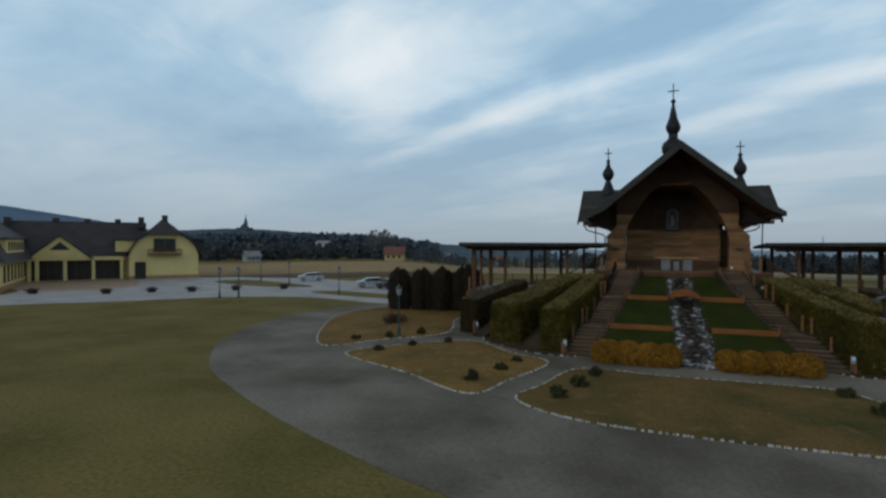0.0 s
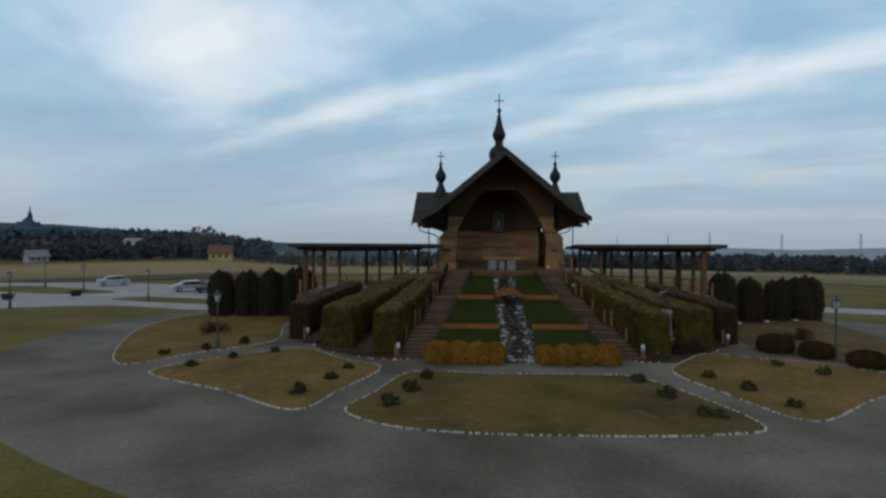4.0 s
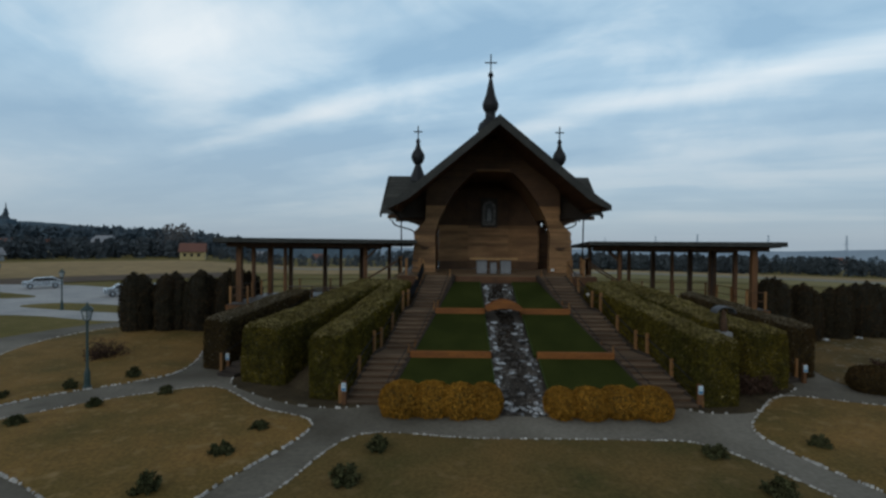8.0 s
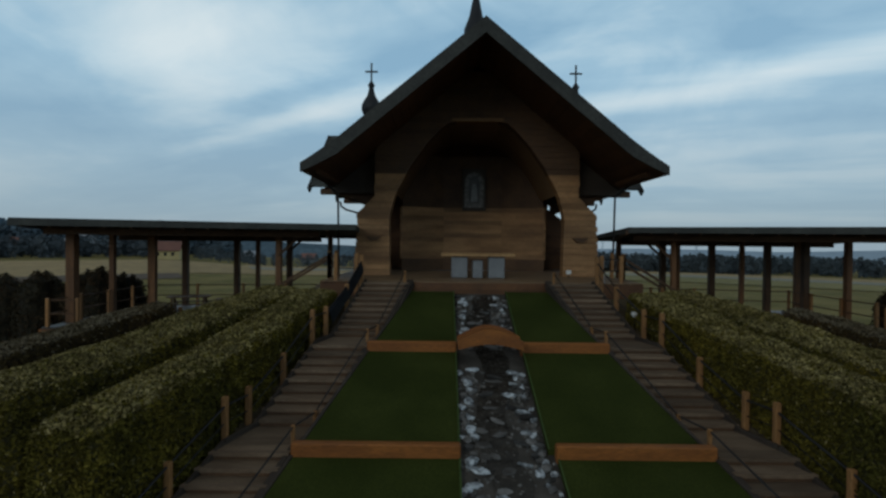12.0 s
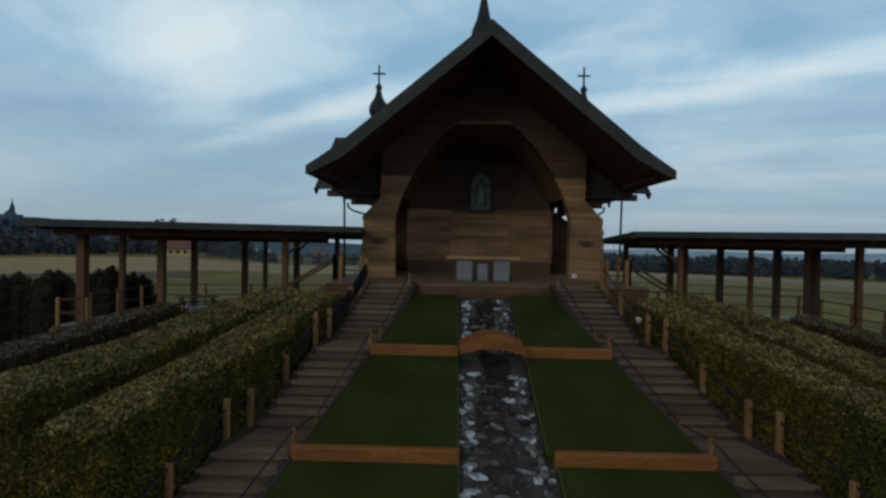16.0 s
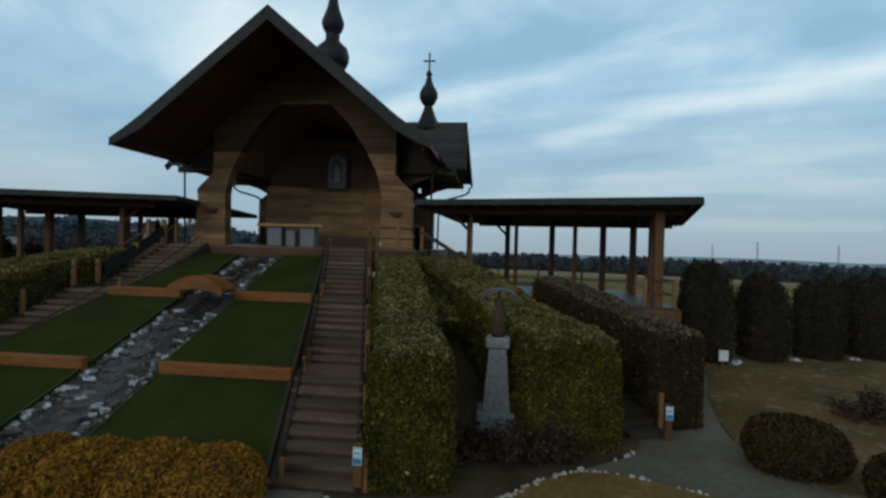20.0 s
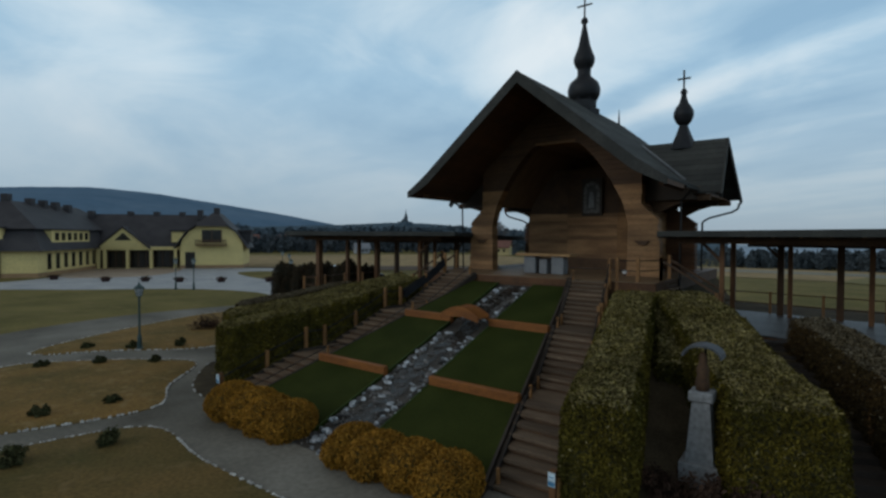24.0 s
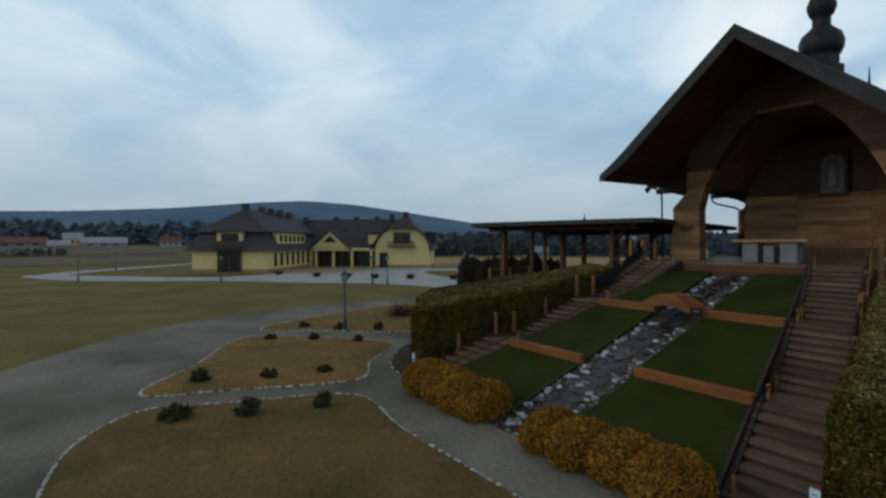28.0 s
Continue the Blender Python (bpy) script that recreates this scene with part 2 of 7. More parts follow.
M_ROCKW = material("pale_rock", (0.13, 0.14, 0.15), (0.52, 0.55, 0.58), 7.0, 26.0, 0.35, 0.5, vary=0.35, contrast=(0.4, 0.62))
# distance haze is mixed into the rise's base colour
M_RISE = material("haze_tinted_rise", (0.070, 0.102, 0.130), (0.092, 0.128, 0.157), 0.02, 0.08, 1.0, 0.0, spec=0.0, grain=0.15)
M_ROCK = material("stream_rock", (0.034, 0.030, 0.027), (0.115, 0.110, 0.106), 2.5, 22.0, 0.5, 0.5, vary=0.75, spec=0.3)
M_GRAVEL = material("stream_gravel", (0.024, 0.020, 0.016), (0.060, 0.051, 0.043), 2.0, 18.0, 0.75, 0.8, speck=((0.24, 0.24, 0.24), 11.0, 0.66))
M_WATER = material("water", (0.016, 0.014, 0.012), (0.034, 0.029, 0.024), 3.0, 9.0, 0.22, 0.6, spec=0.25)
M_TREAD = material("weathered_tread", (0.094, 0.063, 0.040), (0.142, 0.101, 0.067), 1.5, 18.0, 0.75, 0.3, vary=0.3, stretch=(0.6, 2.5, 2))
M_BEAM = material("orange_timber", (0.245, 0.088, 0.018), (0.160, 0.056, 0.013), 1.2, 14.0, 0.6, 0.25, stretch=(0.5, 2, 2))
M_POST = material("honey_timber", (0.25, 0.125, 0.045), (0.17, 0.085, 0.032), 1.5, 14.0, 0.65, 0.25, vary=0.15, stretch=(2, 2, 0.4))
# dark timber; also carries the shade on the upper portal logs
M_DARKW = material("dark_timber_and_shade", (0.062, 0.033, 0.017), (0.088, 0.047, 0.023), 1.2, 12.0, 0.7, 0.25, vary=0.15)
# dark boards, and the fill that paints the eave's shade
M_DARKER = material("dark_boards_and_eave_shade", (0.030, 0.022, 0.017), (0.045, 0.034, 0.026), 1.2, 12.0, 0.7, 0.25, vary=0.15)
# paled so the stage floor acts as a reflector towards the ceiling
M_FLOOR = material("paled_stage_board", (0.20, 0.125, 0.068), (0.145, 0.09, 0.048), 1.2, 14.0, 0.5, 0.2, vary=0.15, stretch=(0.5, 3, 1))
M_DECK = material("wet_grey_deck", (0.088, 0.080, 0.073), (0.060, 0.053, 0.047), 1.2, 14.0, 0.5, 0.2, vary=0.2, stretch=(0.6, 2, 2), spec=0.3)
M_FROST = material("frosted_top_leaf", (0.175, 0.150, 0.105), (0.10, 0.078, 0.045), 0.9, 4.0, 0.8, 0.0, island=0.4, spec=0.06)
M_PERG = material("pergola_timber", (0.15, 0.068, 0.026), (0.10, 0.047, 0.02), 1.5, 14.0, 0.65, 0.25, vary=0.15, stretch=(2, 2, 0.4))
# village trees below the hill, haze painted in as blue
M_HAZE2 = material("blue_haze_tinted_woods", (0.092, 0.126, 0.154), (0.118, 0.150, 0.176), 0.01, 0.12, 0.95, 0.0, island=0.08)
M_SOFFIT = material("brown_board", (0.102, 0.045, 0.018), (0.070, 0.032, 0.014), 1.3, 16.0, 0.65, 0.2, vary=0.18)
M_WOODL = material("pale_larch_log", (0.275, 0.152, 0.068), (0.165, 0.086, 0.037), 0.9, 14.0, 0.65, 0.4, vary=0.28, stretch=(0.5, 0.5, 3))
M_ALTAR = material("altar_top_wood", (0.34, 0.20, 0.085), (0.28, 0.16, 0.068), 1.2, 14.0, 0.5, 0.15)
M_ALTARS = material("grey_altar_stone", (0.18, 0.185, 0.19), (0.14, 0.145, 0.155), 2.0, 20.0, 0.6, 0.1)
M_ROOF = material("dark_shingle", (0.030, 0.032, 0.030), (0.050, 0.051, 0.046), 0.8, 9.0, 0.8, 0.4, vary=0.3)
M_BARGE = material("shingled_barge_board", (0.034, 0.035, 0.033), (0.052, 0.052, 0.048), 1.0, 10.0, 0.8, 0.3, spec=0.2)
M_SPIRE = material("spire_metal", (0.014, 0.015, 0.018), (0.022, 0.023, 0.026), 1.0, 10.0, 0.55, 0.1, metal=0.2)
M_IRON = material("wrought_iron", (0.018, 0.017, 0.017), (0.03, 0.028, 0.028), 2.0, 15.0, 0.5, 0.1, metal=0.6)
M_LAMPG = material("lamp_green_paint", (0.030, 0.055, 0.055), (0.042, 0.07, 0.068), 2.0, 15.0, 0.45, 0.05)
M_GLASSL = material("lamp_glass", (0.42, 0.45, 0.46), (0.34, 0.37, 0.39), 3.0, 9.0, 0.25, 0.0, spec=0.5)
M_SIGN = material("sign_panel", (0.55, 0.66, 0.72), (0.48, 0.60, 0.68), 3.0, 9.0, 0.5, 0.0)
M_SIGNB = material("sign_blue", (0.06, 0.20, 0.36), (0.07, 0.22, 0.38), 3.0, 9.0, 0.5, 0.0)
M_SIGNW = material("sign_white", (0.75, 0.75, 0.74), (0.68, 0.68, 0.67), 3.0, 9.0, 0.5, 0.0)
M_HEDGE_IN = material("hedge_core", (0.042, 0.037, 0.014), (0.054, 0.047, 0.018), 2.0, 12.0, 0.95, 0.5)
M_HEDGE = material("hedge_leaf", (0.106, 0.082, 0.013), (0.053, 0.048, 0.0100), 0.45, 3.0, 0.75, 0.0, island=0.5, spec=0.06, grain=0.45)
# hedge tops: straw growth with light from above mixed into the colour
M_HEDGET = material("hedge_pale_top_leaf", (0.225, 0.188, 0.085), (0.140, 0.112, 0.040), 0.9, 3.0, 0.75, 0.0, island=0.5, spec=0.06, grain=0.45)
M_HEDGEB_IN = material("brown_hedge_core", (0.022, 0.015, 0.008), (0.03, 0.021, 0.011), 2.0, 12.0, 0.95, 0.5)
M_HEDGEB = material("brown_hedge_leaf", (0.058, 0.036, 0.014), (0.043, 0.032, 0.013), 0.5, 4.0, 0.8, 0.0, island=0.4, spec=0.06)
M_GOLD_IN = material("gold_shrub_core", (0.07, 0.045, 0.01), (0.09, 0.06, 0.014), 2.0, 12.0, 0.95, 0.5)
M_GOLD = material("gold_shrub_leaf", (0.31, 0.155, 0.022), (0.215, 0.108, 0.017), 0.9, 5.0, 0.75, 0.0, island=0.4, spec=0.06)
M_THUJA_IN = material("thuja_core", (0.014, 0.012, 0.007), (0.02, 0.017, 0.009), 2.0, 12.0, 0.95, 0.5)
M_THUJA = material("thuja_spray", (0.046, 0.031, 0.017), (0.030, 0.025, 0.015), 0.6, 4.0, 0.8, 0.0, island=0.4, spec=0.06)
M_SHRUB = material("low_conifer", (0.048, 0.052, 0.023), (0.066, 0.066, 0.031), 0.9, 5.0, 0.8, 0.0, island=0.45, spec=0.06)
M_REDB = material("red_barberry", (0.070, 0.041, 0.029), (0.048, 0.030, 0.022), 0.9, 5.0, 0.8, 0.0, island=0.4, spec=0.06)
M_TWIG = material("bark", (0.05, 0.036, 0.026), (0.075, 0.055, 0.04), 3.0, 20.0, 0.9, 0.3)
M_YELLOW = material("yellow_render", (0.70, 0.57, 0.25), (0.63, 0.51, 0.23), 0.4, 9.0, 0.9, 0.05)
M_PLINTH = material("tan_plinth", (0.34, 0.22, 0.12), (0.28, 0.18, 0.10), 1.0, 9.0, 0.9, 0.1)
M_HROOF = material("slate_tile_roof", (0.034, 0.032, 0.036), (0.048, 0.045, 0.048), 0.5, 5.0, 0.7, 0.2)
M_WIN = material("dark_window", (0.018, 0.017, 0.016), (0.028, 0.026, 0.024), 0.8, 4.0, 0.15, 0.0, spec=0.5)
M_BROWN = material("brown_joinery", (0.10, 0.052, 0.025), (0.075, 0.04, 0.02), 1.5, 9.0, 0.6, 0.1)
M_TERRA = material("courtyard_paving", (0.33, 0.255, 0.18), (0.28, 0.21, 0.15), 0.4, 8.0, 0.85, 0.1)
M_PLANTER = material("planter_brown", (0.045, 0.022, 0.022), (0.035, 0.018, 0.018), 1.0, 9.0, 0.8, 0.1)
M_CARS = material("silver_paint", (0.42, 0.46, 0.50), (0.38, 0.42, 0.46), 1.0, 5.0, 0.25, 0.0, metal=0.4, spec=0.5)
M_CARD = material("dark_car_paint", (0.03, 0.033, 0.04), (0.04, 0.042, 0.05), 1.0, 5.0, 0.25, 0.0, metal=0.3, spec=0.5)
M_RUBBER = material("tyre_rubber", (0.018, 0.018, 0.018), (0.026, 0.026, 0.026), 2.0, 12.0, 0.9, 0.1)
M_GREYM = material("weathered_sheet_metal", (0.075, 0.082, 0.092), (0.11, 0.118, 0.13), 1.6, 12.0, 0.55, 0.1, metal=0.4)
M_TARP = material("dark_tarpaulin", (0.014, 0.015, 0.018), (0.022, 0.024, 0.028), 1.6, 12.0, 0.5, 0.2)
# church colour lifted and blued to hold the haze
M_CHURCH = material("haze_tinted_church", (0.058, 0.075, 0.091), (0.073, 0.091, 0.107), 0.05, 0.4, 0.9, 0.0, spec=0.0)
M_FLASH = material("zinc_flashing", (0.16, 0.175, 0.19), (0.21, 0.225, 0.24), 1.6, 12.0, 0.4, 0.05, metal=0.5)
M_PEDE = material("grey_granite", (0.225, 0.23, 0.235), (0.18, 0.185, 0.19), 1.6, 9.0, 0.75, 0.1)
# tree colours from here to the twigs include painted distance haze
M_WOODS = material("haze_tinted_far_woods", (0.050, 0.066, 0.076), (0.066, 0.080, 0.088), 0.05, 0.6, 0.95, 0.0, island=0.12)
M_WOODSL = material("haze_tinted_belt_woods", (0.054, 0.068, 0.080), (0.080, 0.094, 0.104), 0.05, 0.6, 0.95, 0.0, island=0.15)
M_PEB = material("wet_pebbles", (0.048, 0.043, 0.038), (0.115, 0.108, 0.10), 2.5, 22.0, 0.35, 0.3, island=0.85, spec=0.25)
M_HAZE1 = material("haze_tinted_woods", (0.072, 0.100, 0.124), (0.092, 0.122, 0.146), 0.01, 0.12, 0.95, 0.0, island=0.1)
M_BARE = material("haze_paled_twigs", (0.115, 0.110, 0.110), (0.14, 0.133, 0.132), 0.05, 0.6, 0.95, 0.0, island=0.3)
# haze of the far ridges, painted as blue base colour plus glow
M_HILL = material("hill_haze_glow", (0.052, 0.092, 0.140), (0.070, 0.112, 0.160), 0.004, 0.02, 1.0, 0.0, glow=0.3, spec=0.0, grain=0.07)
M_HILL2 = material("far_haze_glow", (0.125, 0.17, 0.215), (0.14, 0.185, 0.23), 0.002, 0.02, 1.0, 0.0, glow=0.45, spec=0.0, grain=0.05)
M_WHITEW = material("white_wall", (0.33, 0.34, 0.36), (0.26, 0.27, 0.285), 0.4, 4.0, 0.9, 0.0, vary=0.15)
M_YELLOWD = material("dull_yellow_wall", (0.42, 0.34, 0.165), (0.36, 0.29, 0.14), 0.4, 4.0, 0.9, 0.0)
M_REDR = material("red_tile_roof", (0.18, 0.085, 0.064), (0.145, 0.07, 0.056), 0.5, 5.0, 0.8, 0.0, vary=0.2)
M_GREYR = material("grey_sheet_roof", (0.22, 0.23, 0.25), (0.17, 0.18, 0.20), 0.5, 5.0, 0.6, 0.0, vary=0.3)
M_PIC = material("icon_panel", (0.03, 0.028, 0.026), (0.07, 0.066, 0.062), 2.5, 12.0, 0.4, 0.0)
M_PALEICON = material("icon_border", (0.16, 0.155, 0.145), (0.055, 0.05, 0.045), 6.0, 16.0, 0.5, 0.0)

# ---- builders ----


def thing(name, at=(0, 0, 0), label="", category="", group="", kind=""):
    ob = new(name)
    ob.location = at
    ob.empty_display_size = 0.2
    return tagged(ob, label, category, group, kind)


def base_of(ob):
    v = Vector((0, 0, 0))
    while ob:
        v += ob.location
        ob = ob.parent
    return v


def part(name, bm, mat, parent=None, label="", smooth=False):
    """One mesh object from bm, given in world places; bm may be a (verts, faces) pair."""
    me = bpy.data.meshes.new(name)
    off = base_of(parent) if parent else Vector((0, 0, 0))
    if isinstance(bm, tuple):
        v = np.asarray(bm[0], float) - np.array(off)
        me.from_pydata(v.tolist(), [], bm[1])
    else:
        bmesh.ops.translate(bm, verts=bm.verts, vec=-off)
        bmesh.ops.recalc_face_normals(bm, faces=bm.faces)
        bm.to_mesh(me)
        bm.free()
    me.materials.append(mat)
    if smooth:
        for p in me.polygons:
            p.use_smooth = True
    ob = new(name, me)
    ob.parent = parent
    if label:
        ob["label"] = label
    return ob


def solid(name, bm, mat, label="", category="", group="", kind="", smooth=False):
    """A thing that is one mesh; its origin goes to the middle of its base."""
    c = [v.co for v in bm.verts] if not isinstance(bm, tuple) else [Vector(v) for v in bm[0]]
    lo = Vector((min(v[i] for v in c) for i in range(3)))
    hi = Vector((max(v[i] for v in c) for i in range(3)))
    at = Vector(((lo.x + hi.x) / 2, (lo.y + hi.y) / 2, lo.z))
    if isinstance(bm, tuple):
        bm = (np.asarray(bm[0], float) - np.array(at), bm[1])
    else:
        bmesh.ops.translate(bm, verts=bm.verts, vec=-at)
    ob = part(name, bm, mat, None, "", smooth)
    ob.location = at
    return tagged(ob, label, category, group, kind)


def B():
    return bmesh.new()


def quads(bm, pts, faces):
    vs = [bm.verts.new(p) for p in pts]
    for f in faces:
        bm.faces.new([vs[i] for i in f])
    return bm


BOXF = [(0, 1, 2, 3), (7, 6, 5, 4), (0, 4, 5, 1), (1, 5, 6, 2), (2, 6, 7, 3), (3, 7, 4, 0)]


def box(bm, x0, y0, z0, x1, y1, z1, bevel=0.0):
    if bevel:
        t = B()
        box(t, x0, y0, z0, x1, y1, z1)
        bmesh.ops.bevel(t, geom=t.edges[:], offset=bevel, segments=1, affect="EDGES")
        return join(bm, t)
    return quads(bm, [(x0, y0, z0), (x1, y0, z0), (x1, y1, z0), (x0, y1, z0), (x0, y0, z1), (x1, y0, z1), (x1, y1, z1), (x0, y1, z1)], BOXF)


def join(bm, t):
    t.verts.ensure_lookup_table()
    t.verts.index_update()
    vs = [bm.verts.new(v.co) for v in t.verts]
    for f in t.faces:
        bm.faces.new([vs[v.index] for v in f.verts])
    t.free()
    return bm


def bar(bm, a, b, w, h, up=(0, 0, 1)):
    """A squared timber from a to b, w wide and h high."""
    a, b = Vector(a), Vector(b)
    d = (b - a).normalized()
    upv = Vector(up)
    if abs(d.dot(upv)) > 0.98:
        upv = Vector((0, 1, 0))
    s = d.cross(upv).normalized() * w / 2
    u = s.cross(d).normalized() * h / 2
    return quads(bm, [a - s - u, a + s - u, a + s + u, a - s + u, b - s - u, b + s - u, b + s + u, b - s + u], BOXF)


def tube(bm, pts, r, n=6):
    """One bent rail through pts."""
    pts = [Vector(p) for p in pts]
    rings = []
    for i, p in enumerate(pts):
        d = (pts[min(i + 1, len(pts) - 1)] - pts[max(i - 1, 0)]).normalized()
        s = d.cross(Vector((0, 0, 1))).normalized()
        u = s.cross(d)
        rings.append([bm.verts.new(p + (s * math.cos(k * 2 * math.pi / n) + u * math.sin(k * 2 * math.pi / n)) * r) for k in range(n)])
    for a, b in zip(rings, rings[1:]):
        for k in range(n):
            bm.faces.new((a[k], a[(k + 1) % n], b[(k + 1) % n], b[k]))
    bm.faces.new(rings[0][::-1])
    bm.faces.new(rings[-1])
    return bm


def rod(bm, a, b, r0, r1=None, n=8):
    a, b = Vector(a), Vector(b)
    r1 = r0 if r1 is None else r1
    d = (b - a).normalized()
    s = d.orthogonal().normalized()
    u = d.cross(s)
    ring = [[bm.verts.new(c + (s * math.cos(k * 2 * math.pi / n) + u * math.sin(k * 2 * math.pi / n)) * r) for k in range(n)] for c, r in ((a, r0), (b, r1))]
    for k in range(n):
        bm.faces.new((ring[0][k], ring[0][(k + 1) % n], ring[1][(k + 1) % n], ring[1][k]))
    bm.faces.new(ring[0][::-1])
    bm.faces.new(ring[1])
    return bm


def lathe(bm, prof, x, y, n=16):
    """prof: (radius, z) from the foot to the top, turned round the upright through x, y."""
    rings = [[bm.verts.new((x + r * math.cos(k * 2 * math.pi / n), y + r * math.sin(k * 2 * math.pi / n), z)) for k in range(n)] for r, z in prof]
    for a, b in zip(rings, rings[1:]):
        for k in range(n):
            bm.faces.new((a[k], a[(k + 1) % n], b[(k + 1) % n], b[k]))
    bm.faces.new(rings[0][::-1])
    bm.faces.new(rings[-1])
    return bm


def slab(bm, poly, a, b, axis="z"):
    """A flat polygon drawn out from a to b along an axis; poly gives the two other coordinates."""
    place = {"z": lambda p, v: (p[0], p[1], v), "y": lambda p, v: (p[0], v, p[1]), "x": lambda p, v: (v, p[0], p[1])}[axis]
    n = len(poly)
    lo = [bm.verts.new(place(p, a)) for p in poly]
    hi = [bm.verts.new(place(p, b)) for p in poly]
    bm.faces.new(lo[::-1])
    bm.faces.new(hi)
    for k in range(n):
        bm.faces.new((lo[k], lo[(k + 1) % n], hi[(k + 1) % n], hi[k]))
    return bm


def sheet(bm, poly, thick):
    """A plane polygon in space with a thickness straight down."""
    n = len(poly)
    hi = [bm.verts.new(p) for p in poly]
    lo = [bm.verts.new((p[0], p[1], p[2] - thick)) for p in poly]
    bm.faces.new(hi)
    bm.faces.new(lo[::-1])
    for k in range(n):
        bm.faces.new((hi[k], lo[k], lo[(k + 1) % n], hi[(k + 1) % n]))
    return bm


def smooth_loop(pts, per=6):
    """A closed rounded outline through pts."""
    out, n = [], len(pts)
    for i in range(n):
        p0, p1, p2, p3 = (np.array(pts[(i + k) % n], float) for k in (-1, 0, 1, 2))
        for k in range(per):
            t = k / per
            out.append(tuple(0.5 * (2 * p1 + (p2 - p0) * t + (2 * p0 - 5 * p1 + 4 * p2 - p3) * t * t + (3 * p1 - p0 - 3 * p2 + p3) * t**3)))
    return out


def leaves(points, normals, size, rng, lift=0.6):
    """Small bent leaf blades at points, turned at random off the normals: (verts, faces)."""
    n = len(points)
    r = rng.normal(size=(n, 3))
    nn = normals + r * lift
    nn /= np.linalg.norm(nn, axis=1)[:, None]
    a = np.cross(nn, rng.normal(size=(n, 3)))
    a /= np.linalg.norm(a, axis=1)[:, None] + 1e-9
    b = np.cross(nn, a)
    s = size * rng.uniform(0.6, 1.4, size=(n, 1))
    v = np.stack([points - a * s, points + b * s * 0.45 + nn * s * 0.2, points + a * s, points - b * s * 0.45 + nn * s * 0.2], 1).reshape(-1, 3)
    idx = np.arange(n) * 4
    f = np.concatenate([np.stack([idx, idx + 1, idx + 2], 1), np.stack([idx, idx + 2, idx + 3], 1)]).tolist()
    return v, f

# ---- ground ----
rng = np.random.default_rng(4)


def sstep(a, b, v):
    t = min(1.0, max(0.0, (v - a) / (b - a)))
    return t * t * (3 - 2 * t)


FALL_R = (0, 60, 85, 110, 140, 180, 230, 300, 400, 550, 700, 1000, 1600, 2600, 4200)
FALL_Z = (0, 0, -0.4, -1.1, -2.2, -3.8, -5.8, -7.5, -10, -14, -18, -28, -52, -90, -160)


def ground_z(x, y):
    """Level round the place; the land rises a little towards the hill and falls away to the river plain behind the chapel."""
    r = math.hypot(x, y)
    if r <= 60:
        return 0.0
    a = math.degrees(math.atan2(-x, y))
    deep = sstep(-64, -46, a) * (1 - 0.8 * sstep(16, 32, a)) * (1 - sstep(62, 78, a))
    rise = 0.010 * sstep(0.5, 1.4, radians(a)) * sstep(62, 78, a) * max(0.0, min(r, 700) - 140)
    return deep * float(np.interp(r, FALL_R, FALL_Z)) + rise


def polar_sheet(a0, a1, na, radii, dz=0.0):
    v, f = [], []
    for r in radii:
        for k in range(na + 1):
            a = radians(a0 + (a1 - a0) * k / na)
            x, y = -r * math.sin(a), r * math.cos(a)
            v.append((x, y, ground_z(x, y) + dz))
    n = na + 1
    for i in range(len(radii) - 1):
        for k in range(na):
            f.append((i * n + k + 1, i * n + k, i * n + n + k, i * n + n + k + 1))
    return v, f


v, f = polar_sheet(0, 360, 360, [0.5, 10, 25, 40, 60, 85, 110, 140, 180, 230, 300, 400, 550, 700, 1000, 1600, 2600, 4200])
tagged(part("ground", (v, f), M_GROUND), "wide olive-brown winter lawn and meadow", "ground", kind="structure")


def field(label, a0, a1, r0, r1, mat, dz):
    rr = sorted({r0, r1, *(q for q in FALL_R if r0 < q < r1)})
    tagged(part("field", polar_sheet(a0, a1, int(a1 - a0), rr, dz), mat), label, "field", kind="structure")


# angles run to the left from straight behind the chapel
field("strip of dry straw-coloured field", 22, 64, 100, 190, M_FIELD, 0.10)
field("dark ploughed strip of soil", 30, 58, 84, 100, M_PLOUGHD, 0.11)
field("dry straw-coloured field behind the chapel", -8, 22, 96, 135, M_FIELD, 0.10)
field("grey-green winter field behind the chapel", -8, 22, 135, 172, M_PLOUGH, 0.12)
field("dry straw-coloured field below the woods", -8, 22, 172, 228, M_FIELD, 0.10)
field("dry straw-coloured field on the plain", -70, -8, 92, 126, M_FIELDG, 0.12)
field("pale grey winter field", -66, -8, 126, 158, M_PLOUGH, 0.14)
field("dry straw-coloured field on the plain", -70, -8, 158, 225, M_FIELD, 0.10)
field("strip of dry field before the village", 84, 125, 150, 210, M_FALLOW, 0.10)
field("ploughed soil before the village", 86, 125, 215, 250, M_PLOUGHD, 0.10)
field("dry field before the village", 84, 125, 255, 420, M_FALLOW, 0.09)


